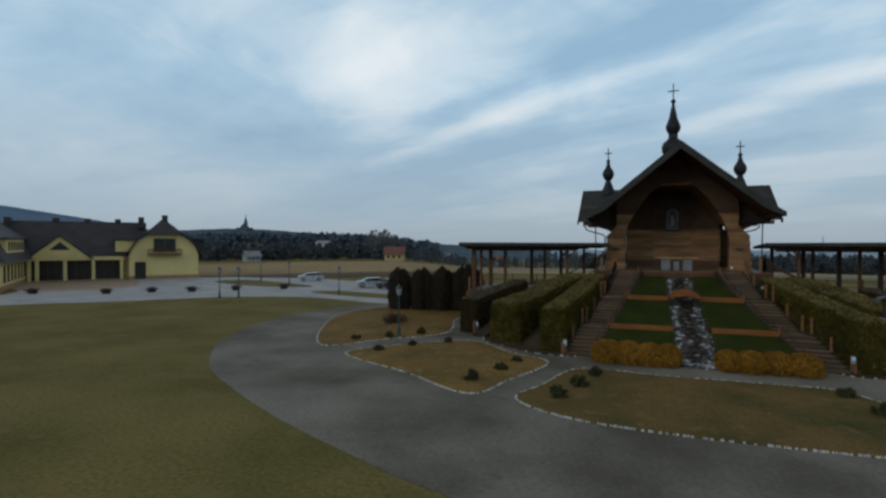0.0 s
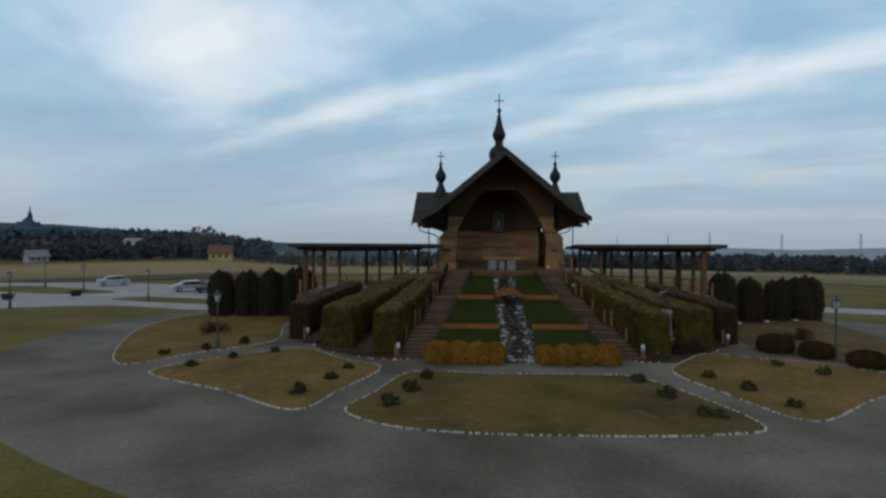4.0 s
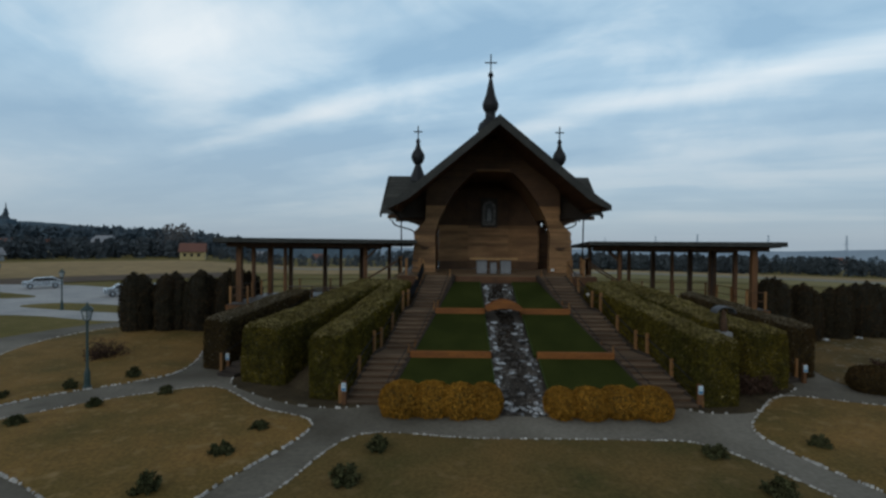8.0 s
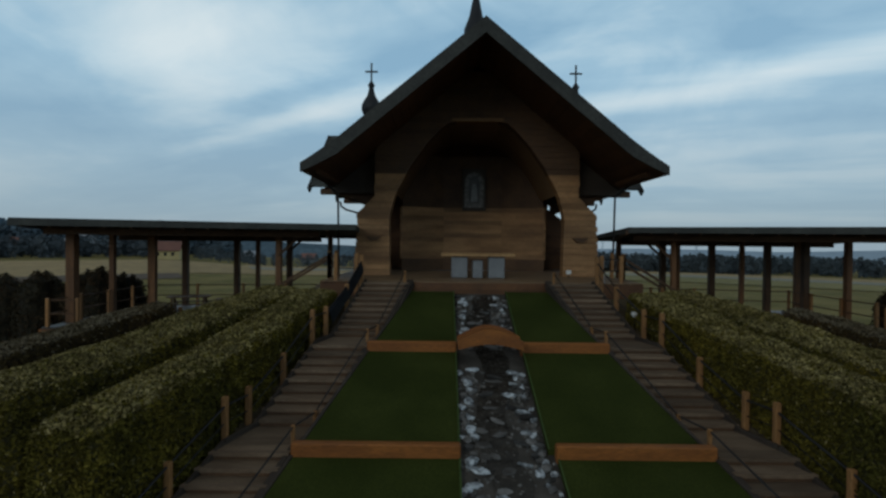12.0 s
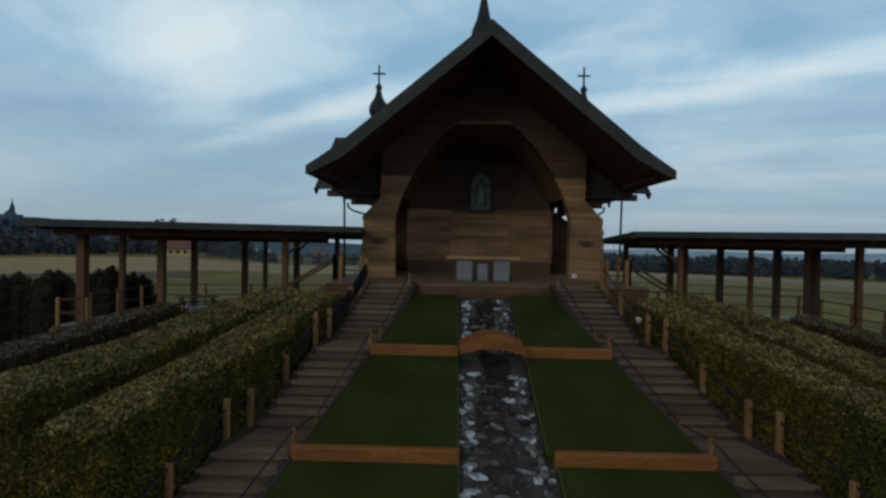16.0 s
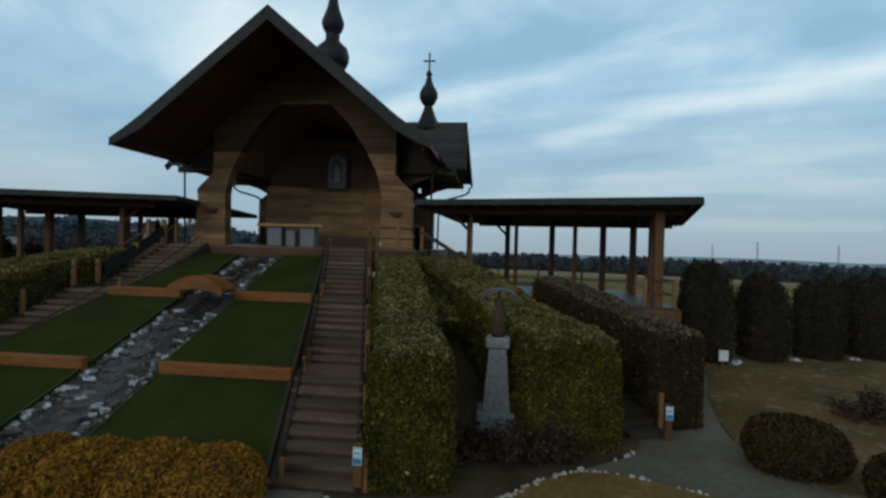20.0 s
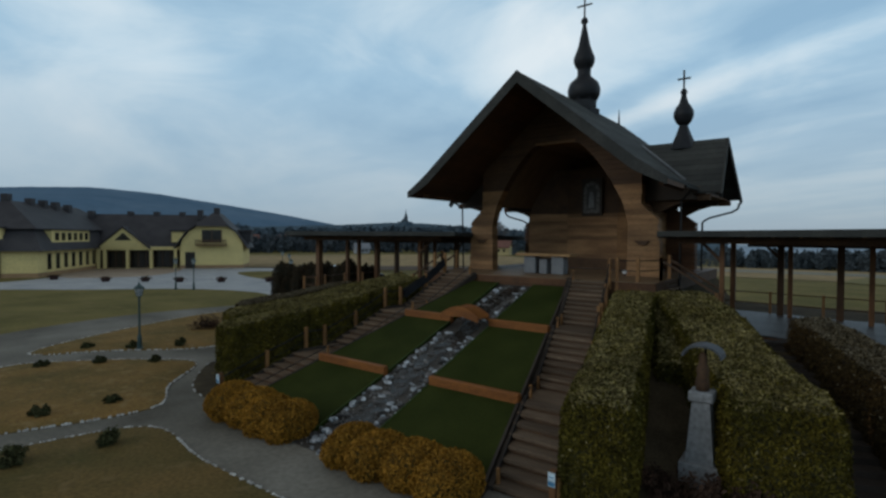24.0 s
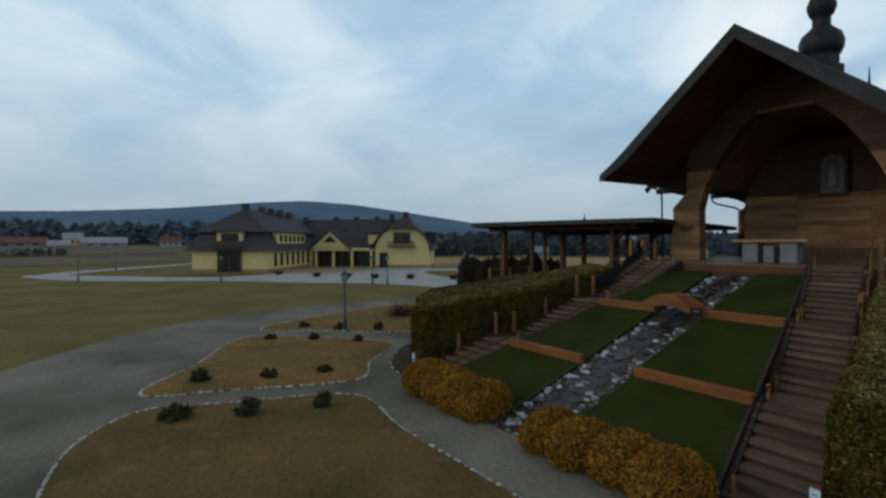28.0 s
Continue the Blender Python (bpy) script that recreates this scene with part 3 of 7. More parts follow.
def flat_area(name, pts, z, mat, label, category, per=5, dome=0.0):
    out = smooth_loop(pts, per) if per else pts
    bm = B()
    vs = [bm.verts.new((x, y, z)) for x, y in out]
    low = [bm.verts.new((x, y, z - 0.12)) for x, y in out]
    n = len(vs)
    for k in range(n):
        bm.faces.new((vs[k], low[k], low[(k + 1) % n], vs[(k + 1) % n]))
    if dome:
        cx, cy = np.mean(out, 0)
        rings = [vs]
        for q, h in ((0.86, 0.6), (0.6, 0.9), (0.3, 1.0)):
            rings.append([bm.verts.new((cx + (x - cx) * q, cy + (y - cy) * q, z + dome * h)) for x, y in out])
            for k in range(n):
                bm.faces.new((rings[-2][k], rings[-2][(k + 1) % n], rings[-1][(k + 1) % n], rings[-1][k]))
        bm.faces.new(rings[-1])
    else:
        bm.faces.new(vs)
    bmesh.ops.triangulate(bm, faces=[f for f in bm.faces if len(f.verts) > 4])
    ob = part(name, bm, mat)
    return tagged(ob, label, category, kind="structure"), out


half = [(0, -21.5), (-8.2, -19.8), (-12.8, -17.9), (-17.2, -15.7), (-22.2, -12.6), (-26.1, -9.6), (-31.0, -3.0), (-33.8, 6.2), (-32.5, 15.4), (-29.0, 21.0), (-20, 25)]
outline = half + [(-x, y) for x, y in reversed(half[1:])]
flat_area("path", outline, 0.02, M_PATH, "worn grey asphalt drive sweeping round the beds", "path", per=4)

isle_lamp = [(-23.0, -2.8), (-20.0, 0.5), (-17.0, 3.6), (-16.9, 6.5), (-18.2, 11.5), (-17.6, 18), (-27, 18.8), (-29.6, 12), (-27.2, 4)]
isle_side = [(-20.2, -4.6), (-14.7, -7.8), (-10.6, -10.4), (-9.3, -7.4), (-8.0, -2.9), (-10.6, -1.0), (-13.6, 1.8), (-16, 0.8), (-18.4, -1.3)]
isle_front = [(-8.4, -10.3), (-6.4, -12.1), (-3, -12.8), (2.2, -12.9), (6, -12.6), (8.1, -11.7), (7.3, -7.9), (5.7, -4.55), (3.4, -4.1), (-2, -4.1), (-6.1, -3.85), (-7.6, -7.8)]
isle_side_r = [(8.0, -3.5), (8.9, -7.6), (10.4, -11.0), (14.7, -8.2), (19.8, -4.8), (18.0, -1.4), (14.6, 0.4), (11.9, 1.3), (9.6, -0.9)]
isle_lamp_r = [(23.2, -2.6), (20.0, -1.0), (17.4, 0.6), (16.2, 3.4), (17.0, 7.5), (18.6, 12.5), (18.2, 18), (28, 18.5), (28.6, 12.5), (26.4, 4)]
strip_l = [(-8.9, -0.75), (-6.7, -0.75), (-6.7, 1.2), (-9.5, 2.6), (-13.2, 5.5), (-13.3, 2.7), (-11.2, 0.6)]
strip_r = [(6.9, -0.85), (9.3, -0.9), (11.6, 1.2), (13.5, 2.9), (13.5, 5.5), (9.6, 3.2), (6.9, 1.4)]
BEDS = []
for name, pts, lab, dome, m in (
    ("lawn_bed", isle_lamp, "dry grass bed round a street lamp", 0.1, M_DRY), ("lawn_bed", isle_side, "tan dry grass bed edged with white stones", 0.14, M_DRY),
    ("lawn_bed", isle_front, "wide dry olive-brown grass bed edged with white stones", 0.1, M_DRYO), ("lawn_bed", isle_side_r, "dry grass bed edged with white stones", 0.12, M_DRY),
    ("lawn_bed", isle_lamp_r, "dry grass bed with patches of frost round a street lamp", 0.1, M_DRYF), ("soil_bed", strip_l, "brown soil strip under the hedges", 0.0, M_SOIL),
    ("soil_bed", strip_r, "brown soil strip under the hedges", 0.0, M_SOIL)):
    ob, out = flat_area(name, pts, 0.05, m, lab, "flower bed", per=5, dome=dome)
    BEDS.append((ob, out))


def kerb_stones(bed, out):
    """Small white field stones laid along the edge of a bed."""
    vs, fs = [], []
    pts = [np.array(p) for p in out]
    for a, b in zip(pts, pts[1:] + pts[:1]):
        n = max(1, int(np.linalg.norm(b - a) / 0.11))
        for k in range(n):
            if rng.random() < (0.3 if bed.name.startswith("lawn") else 0.75):
                continue
            c = a + (b - a) * (k + rng.uniform(-0.2, 0.2)) / n
            s, h, t = rng.uniform(0.038, 0.078), rng.uniform(0.025, 0.055), rng.uniform(0, 6.28)
            i = len(vs)
            for q in range(6):
                w = t + q * math.pi / 3
                vs.append((c[0] + s * 1.2 * math.cos(w) * rng.uniform(0.8, 1.2), c[1] + s * math.sin(w) * rng.uniform(0.8, 1.2), 0.0))
            for q in range(6):
                w = t + q * math.pi / 3
                vs.append((c[0] + s * 0.75 * math.cos(w), c[1] + s * 0.75 * math.sin(w), 0.04 + h * rng.uniform(0.8, 1.2)))
            fs += [(i + q, i + (q + 1) % 6, i + 6 + (q + 1) % 6, i + 6 + q) for q in range(6)] + [tuple(range(i + 6, i + 12))]
    ob = part("kerb_stones", (vs, fs), M_STONE_W, bed, "white painted kerb stones")
    tagged(ob, kind="stuff")


for k, (ob, out) in enumerate(BEDS):
    if k != 4:
        kerb_stones(ob, out)

# car park and roads
flat_area("car_park", [(-29, 20.5), (-41, 23.5), (-51.5, 20.3), (-60, 12), (-69, 4.6), (-82, -12.5), (-97, -21), (-103, -20), (-92, -9), (-80, 4), (-84, 16), (-104, 28), (-90, 40), (-81, 50),
          (-70, 52), (-60, 53), (-50, 50), (-36, 41), (-24, 34), (-20, 26)], 0.035, M_PAVE, "pale grey paved car park and forecourt", "car park", per=4)
flat_area("grass_island", [(-45, 29), (-36, 26), (-27, 24.5), (-26, 27), (-36, 30.5), (-43, 32)], 0.06, M_GROUND, "low grass island in the car park", "grass")
flat_area("grass_island", [(-72, 40), (-58, 35), (-50, 37), (-56, 41), (-70, 46)], 0.06, M_GROUND, "low grass island in the car park", "grass")
flat_area("courtyard", [(-103.5, 28), (-92, 39), (-80, 32), (-76, 24), (-84, 17)], 0.06, M_TERRA, "reddish paved courtyard before the yellow house", "courtyard")
flat_area("road", [(28, 24), (60, 16.5), (160, 5), (160, 9), (60, 20.5), (30, 28)], 0.03, M_PAVE, "pale grey road beyond the thuja row", "road", per=3)
flat_area("road", [(-97, -21), (-112, -17), (-126, -5), (-148, 14), (-150, 18), (-124, -1), (-110, -12), (-98, -16)], 0.03, M_PAVE, "pale grey road past the yellow house", "road", per=3)

# ---- embankment with stairs, turf and stream ----


def half_lawn(y):
    return 5.35 - 0.25 * y


def turf_z(y):
    return 0.5 + 0.345 * y


def bank_z(x, y):
    a = abs(x)
    top = 4.4 if a < 6.0 else 4.4 - 1.9 * sstep(6.0, 7.6, a)
    y0 = max(-0.6, (a - 8.0) * 0.85)
    if a < half_lawn(y) + 2.0:
        z = turf_z(y) - (0.14 if a < half_lawn(y) - 0.5 else 0.75)
    else:
        z = 0.33 * (y - y0)
    z = min(top, z)
    z *= 1 - sstep(15.2, 16.3, a)
    z *= 1 - sstep(26, 31, y)
    return max(z, -0.06)


v, f = [], []
xs, ys = np.linspace(-20, 20, 81), np.linspace(-1.4, 32, 61)
for y in ys:
    for x in xs:
        v.append((x, y, bank_z(x, y)))
for j in range(60):
    for i in range(80):
        f.append((j * 81 + i, j * 81 + i + 1, j * 81 + i + 82, j * 81 + i + 81))
tagged(part("embankment", (v, f), M_SOIL), "earth bank that carries the chapel", "embankment", kind="structure")

STREAM_R = {-0.9: 1.2, 2.75: 1.04, 7.05: 0.98}
PANELS = ((-0.9, 2.45), (2.75, 6.75), (7.05, 10.95))
for s in (-1, 1):
    for a, b in PANELS:
        bm = B()
        xi = STREAM_R[a] if s > 0 else 0.98
        pts = [(s * xi, a), (s * half_lawn(a), a), (s * half_lawn(b), b), (s * xi, b)]
        sheet(bm, [(x, y, turf_z(y)) for x, y in pts], 0.24)
        tp = solid("turf_panel", bm, M_TURF, "sloping panel of dark green turf", "turf", "turf panels", "structure")
        part("edging_strip", bar(B(), (s * (xi + 0.02), a, turf_z(a) + 0.005), (s * (xi + 0.02), b, turf_z(b) + 0.005), 0.04, 0.05), M_TURFE, tp, "bright green edging strip")
    for y in (2.6, 6.9):
        bm = B()
        x0, x1 = (1.18 if y < 5 and s > 0 else 0.98), half_lawn(y) + 0.1
        box(bm, min(s * x0, s * x1), y - 0.12, turf_z(y) - 0.25, max(s * x0, s * x1), y + 0.12, turf_z(y) + 0.24, 0.03)
        solid("timber_beam", bm, M_BEAM, "orange-stained timber sleeper across the turf", "beam", "timber sleepers")

# stairs
FLIGHTS = ((-0.45, 3.0, 0.0, 8), (4.25, 7.4, 1.4, 9), (8.45, 11.3, 2.95, 10))
RISES = (0.175, 0.1722, 0.165)


def stair_in(y):
    return half_lawn(y) + 0.14


def stair_out(y):
    return half_lawn(y) + 1.95


for s in (-1, 1):
    st = thing("staircase", (s * 6.3, -0.5, 0), "long outdoor stairs of weathered brown timber treads", "stairs", "main stairs")

    def tread(y0, y1, z, thick=0.09):
        bm = B()
        pts = [(s * stair_in(y0), y0), (s * stair_out(y0), y0), (s * stair_out(y1), y1), (s * stair_in(y1), y1)]
        sheet(bm, [(x, y, z) for x, y in pts], thick)
        part("tread", bm, M_TREAD, st)

    def riser(y, z, RISE):
        bm = B()
        box(bm, min(s * stair_in(y), s * stair_out(y)), y, z - RISE - 0.02, max(s * stair_in(y), s * stair_out(y)), y + 0.03, z - 0.09)
        part("riser", bm, M_DARKW, st)

    for k, (ya, yb, z, n) in enumerate(FLIGHTS):
        d, RISE = (yb - ya) / n, RISES[k]
        for i in range(n):
            zz = z + RISE * (i + 1)
            tread(ya + i * d - 0.04, ya + (i + 1) * d, zz)
            riser(ya + i * d, zz, RISE)
        if k < 2:
            tread(yb, FLIGHTS[k + 1][0] - 0.02, FLIGHTS[k + 1][2])
    for edge, nm in ((stair_in, "inner_stringer"), (stair_out, "outer_stringer")):
        bm = B()
        for (ya, yb, z, n), RISE, nxt in zip(FLIGHTS, RISES, FLIGHTS[1:] + (None,)):
            bar(bm, (s * (edge(ya) - 0.06), ya - 0.1, z - 0.02), (s * (edge(yb) - 0.06), yb, z + RISE * n - 0.02), 0.08, 0.3)
            if nxt:
                bar(bm, (s * (edge(yb) - 0.06), yb, nxt[2] - 0.02), (s * (edge(nxt[0]) - 0.06), nxt[0], nxt[2] - 0.02), 0.08, 0.28)
        part(nm, bm, M_DARKER, st, "dark stained stringer board")
    bm = B()
    bar(bm, (s * (half_lawn(-0.9) + 0.05), -0.9, turf_z(-0.9) - 0.24), (s * (half_lawn(11.1) + 0.05), 11.1, turf_z(11.1) - 0.24), 0.08, 0.5)
    part("retaining_board", bm, M_DARKER, st, "dark board holding back the turf")
    bm = B()
    for (ya, yb, z, n), RISE, nxt in zip(FLIGHTS, RISES, FLIGHTS[1:] + (None,)):
        bar(bm, (s * (stair_in(ya) + 0.07), ya - 0.1, z + 0.1), (s * (stair_in(yb) + 0.07), yb, z + RISE * n + 0.03), 0.12, 0.16)
        if nxt:
            bar(bm, (s * (stair_in(yb) + 0.07), yb, nxt[2] - 0.02), (s * (stair_in(nxt[0]) + 0.07), nxt[0], nxt[2] + 0.0), 0.12, 0.14)
    part("side_curb", bm, M_DARKER, st, "narrow dark curb along the treads")
    # handrail on the hedge side
    rail = thing("handrail", (s * 7.3, 0, 0), "dark iron handrail on honey-coloured timber posts", "handrail", "stair handrails")
    posts = [(-0.35, 0.0), (1.5, 0.8), (3.25, 1.4), (4.15, 1.4), (5.75, 2.15), (7.4, 2.95), (8.3, 2.95), (9.9, 3.8), (11.2, 4.6)]
    tops = []
    for i, (y, z) in enumerate(posts):
        bm = B()
        x = s * (stair_out(y) + 0.1)
        hgt = 1.05 if i in (2, 3, 5, 6, 8) else 0.82
        box(bm, x - 0.07, y - 0.07, z - 0.35, x + 0.07, y + 0.07, z + hgt, 0.015)
        part("post", bm, M_POST, rail)
        tops.append(Vector((x - s * 0.02, y, z + min(hgt, 0.9) - 0.06)))
    part("rail", tube(B(), tops, 0.028), M_IRON, rail, "dark iron rail")
    part("lower_rail", tube(B(), [p - Vector((0, 0, 0.4)) for p in tops], 0.015, 5), M_IRON, rail, "thin dark iron rail")
    # low rail on stub posts along the turf
    low = thing("low_rail", (s * 5.5, 0, 0), "low dark iron rail on short timber stubs beside the turf", "handrail", "low stair rails")
    line = []
    for y, z in ((-0.35, 0.15), (3.1, 1.4), (4.15, 1.4), (7.5, 2.95), (8.35, 2.95), (11.15, 4.6)):
        x = s * (stair_in(y) + 0.2)
        part("stub_post", box(B(), x - 0.045, y - 0.045, z - 0.1, x + 0.045, y + 0.045, z + 0.44, 0.01), M_POST, low)
        line.append((x, y, z + 0.40))
    part("rail", tube(B(), line, 0.024, 6), M_IRON, low, "thin dark iron rail")

# stream
bed = thing("stream", (0, -1.4, 0), "stony stream bed running down between the turf panels", "stream", kind="structure")
bm = B()
for a, b in ((-1.7, -0.9), (-0.9, 5.0), (5.0, 11.0)):
    quads(bm, [(-1.05, a, max(0.06, turf_z(a) - 0.12)), (1.25, a, max(0.06, turf_z(a) - 0.12)), (1.25, b, turf_z(b) - 0.12), (-1.05, b, turf_z(b) - 0.12)], [(0, 1, 2, 3)])
part("gravel_bed", bm, M_GRAVEL, bed)


def bed_z(y):
    return max(0.06, turf_z(y) - 0.12)


def bank_x(y):
    return 1.16 if y < 2.5 else 1.0 if y < 6.5 else 0.94


vs, fs = [], []
YS = np.arange(-1.3, 10.9, 0.11)
for i, y in enumerate(YS):
    c = 0.2 * math.sin(y * 1.3) + 0.1 * noise.noise(Vector((y * 1.7, 3.0, 0)))
    w = 0.42 + 0.16 * noise.noise(Vector((y * 1.1, 0, 0)))
    for k in range(7):
        x = c + w * (k / 3 - 1)
        vs.append((x, y, bed_z(y) + 0.018 + 0.035 * noise.noise(Vector((x * 3.5, y * 3.5, 7.0))) + 0.02 * noise.noise(Vector((x * 9, y * 9, 2.0)))))
for i in range(len(YS) - 1):
    fs += [(i * 7 + k, i * 7 + k + 1, i * 7 + k + 8, i * 7 + k + 7) for k in range(6)]
part("water", (vs, fs), M_WATER, bed, "thin dark sheet of running water", smooth=True)


def rock_mesh(seed, mat, squash=0.55, sub=1):
    r = np.random.default_rng(seed)
    bm = B()
    bmesh.ops.create_icosphere(bm, subdivisions=sub, radius=1.0)
    for v in bm.verts:
        v.co = v.co * (r.uniform(0.74, 1.12) if sub == 1 else 1 + 0.34 * noise.noise(v.co * 1.5 + Vector((seed * 3.1, 0, 0))) + r.uniform(-0.07, 0.07))
        v.co.z = max(-0.5, min(0.42, v.co.z)) * squash * 1.6
    me = bpy.data.meshes.new("rock")
    bm.to_mesh(me)
    bm.free()
    me.materials.append(mat)
    return me


ROCKS = [rock_mesh(s, M_ROCK) for s in range(4)]
PALE = [rock_mesh(s, M_ROCKW) for s in range(10, 14)]
SLABS = [rock_mesh(s, M_ROCK, 0.4, 2) for s in range(20, 23)]
PALE_SLABS = [rock_mesh(s, M_ROCKW, 0.4, 2) for s in range(30, 33)]


def lay(mesh, x, y, sx, sy, sz, tilt=14):
    ob = new("rock", mesh)
    ob.parent = bed
    ob.matrix_basis = pose(x, y + 1.4, bed_z(y) + sz * 0.25, rng.uniform(-tilt, tilt) + 12, rng.uniform(-tilt, tilt), rng.uniform(-35, 35)) @ Matrix.Diagonal((sx, sy, sz, 1))


# flat stones that step the water down
for k, y in enumerate(np.arange(-0.8, 10.7, 0.44)):
    if 5.8 < y < 7.1:
        continue
    for x in (-0.6, -0.05, 0.55):
        if rng.random() < 0.2:
            continue
        # paler slabs: pale stone, and the water's white highlights put into colour
        pale = rng.random() < (0.24 if abs(x) < 0.3 else 0.46)
        lay((PALE_SLABS if pale else SLABS)[rng.integers(0, 3)], x * bank_x(y) + rng.uniform(-0.2, 0.2), y + rng.uniform(-0.22, 0.22),
            rng.uniform(0.11, 0.24), rng.uniform(0.06, 0.12), rng.uniform(0.08, 0.15))
# larger boulders along the banks
for k in range(24):
    y = -0.9 + 11.4 * (k + rng.uniform(0, 0.8)) / 24
    if 5.7 < y < 7.2:
        continue
    lay((PALE_SLABS if k % 2 else SLABS)[k % 3], (-1 if k % 2 else 1) * (bank_x(y) - rng.uniform(0.2, 0.34)), y, rng.uniform(0.11, 0.2), rng.uniform(0.09, 0.14), rng.uniform(0.14, 0.24))
# small wet stones along the edges and at the mouth
for k in range(260):
    y = rng.uniform(-1.0, 10.8) if k % 5 else rng.uniform(-1.75, -0.6)
    if 5.9 < y < 7.1:
        continue
    x = rng.choice((-1, 1)) * rng.uniform(0.62, 0.97) * bank_x(y) if k % 5 else rng.uniform(-0.75, 0.95)
    q = rng.uniform(0.05, 0.12)
    lay((PALE if rng.random() < 0.42 or k % 5 == 0 else ROCKS)[k % 4], x, y, q * 1.25, q, q * rng.uniform(0.8, 1.3))

vs, fs = [], []
for k in range(900):
    y = rng.uniform(-1.7, 10.9)
    x = rng.uniform(-0.98, 0.98) * bank_x(y)
    if 5.9 < y < 7.1 or abs(x - 0.18 * math.sin(y * 1.3)) < 0.3 and k % 4:
        continue
    z, r, h, w = bed_z(y), rng.uniform(0.025, 0.06), rng.uniform(0.02, 0.05), rng.uniform(0, 6.28)
    i = len(vs)
    for q in range(5):
        vs.append((x + r * 1.3 * math.cos(w + q * 1.257), y + r * math.sin(w + q * 1.257), z - 0.01))
    for q in range(5):
        vs.append((x + r * 0.8 * math.cos(w + q * 1.257), y + r * 0.6 * math.sin(w + q * 1.257), z + h))
    fs += [(i + q, i + (q + 1) % 5, i + 5 + (q + 1) % 5, i + 5 + q) for q in range(5)] + [tuple(range(i + 5, i + 10))]
tagged(part("pebbles", (vs, fs), M_PEB, bed, "wet grey pebbles"), kind="stuff")

# little arched bridge
bridge = thing("footbridge", (0, 6.5, 2.7), "little arched footbridge of orange-stained timber", "bridge")
NB = 14
arc = [(-0.96 + 1.92 * k / NB, 3.16 + 0.36 * math.sin(math.pi * k / NB)) for k in range(NB + 1)]
for y in (6.0, 6.82):
    bm = B()
    under = [(x, z - 0.10 - 0.20 * (1 - (abs(x) / 0.96) ** 2)) for x, z in arc]
    slab(bm, under + [(x, z + 0.14) for x, z in arc[::-1]], y, y + 0.08, "y")
    part("arched_side", bm, M_BEAM, bridge)
for (xa, za), (xb, zb) in zip(arc, arc[1:]):
    bm = B()
    slab(bm, [(xa, za + 0.02), (xb - 0.012, zb + 0.02), (xb - 0.012, zb + 0.06), (xa, za + 0.06)], 6.08, 6.82, "y")
    part("plank", bm, M_BEAM, bridge)

# ---- stage and altar ----
STAGE = 4.6
CX = 0.12
stage = thing("stage", (CX, 16, 4.0), "raised timber stage floor under the chapel roof", "stage", kind="structure")
bm = B()
front = [(-2.65, 11.35), (-1.3, 11.15), (0, 11.08), (1.3, 11.15), (2.65, 11.35)]
slab(bm, [(x + CX, y) for x, y in front] + [(CX + 6.4, 11.5), (CX + 6.4, 26), (CX - 6.4, 26), (CX - 6.4, 11.5)], 4.0, STAGE - 0.02)
part("platform", bm, M_SOFFIT, stage)
for k in range(18):
    bm = B()
    y = 11.4 + k * 0.45
    box(bm, CX - 6.35, y, STAGE - 0.02, CX + 6.35, y + 0.435, STAGE + 0.02)
    part("floor_plank", bm, M_FLOOR, stage)
for (xa, ya), (xb, yb) in zip(front, front[1:]):
    for z in (4.08, 4.34):
        bm = B()
        slab(bm, [(CX + xa, ya - 0.05), (CX + xb, yb - 0.05), (CX + xb, yb + 0.02), (CX + xa, ya + 0.02)], z, z + 0.25)
        part("front_plank", bm, M_SOFFIT, stage)

altar = thing("altar", (0.13, 14, STAGE), "wooden altar table on three grey stone blocks", "altar")
bm = B()
box(bm, -1.5, 13.55, 5.56, 1.72, 14.45, 5.70, 0.02)
part("tabletop", bm, M_ALTAR, altar, "honey-coloured wooden tabletop")
for x0, x1, h in ((-1.05, -0.35, 5.56), (-0.12, 0.32, 5.38), (0.58, 1.28, 5.56)):
    bm = B()
    box(bm, x0, 13.7, STAGE + 0.02, x1, 14.3, h, 0.03)
    part("block", bm, M_ALTARS, altar, "pale grey stone block")

# ---- chapel ----
chapel = thing("chapel", (CX, 18, STAGE), "dark timber open-air chapel with steep shingled roofs and three onion spires", "chapel")
AP_Y, AP_Z, BACK = 10.75, 14.7, 26.0


def roof_z(x):
    """The main roof's upper face, with the eaves flared outwards."""
    a = abs(x - CX)
    z = AP_Z - a * 0.826
    return z + 0.11 * max(0.0, a - 5.6) ** 1.4


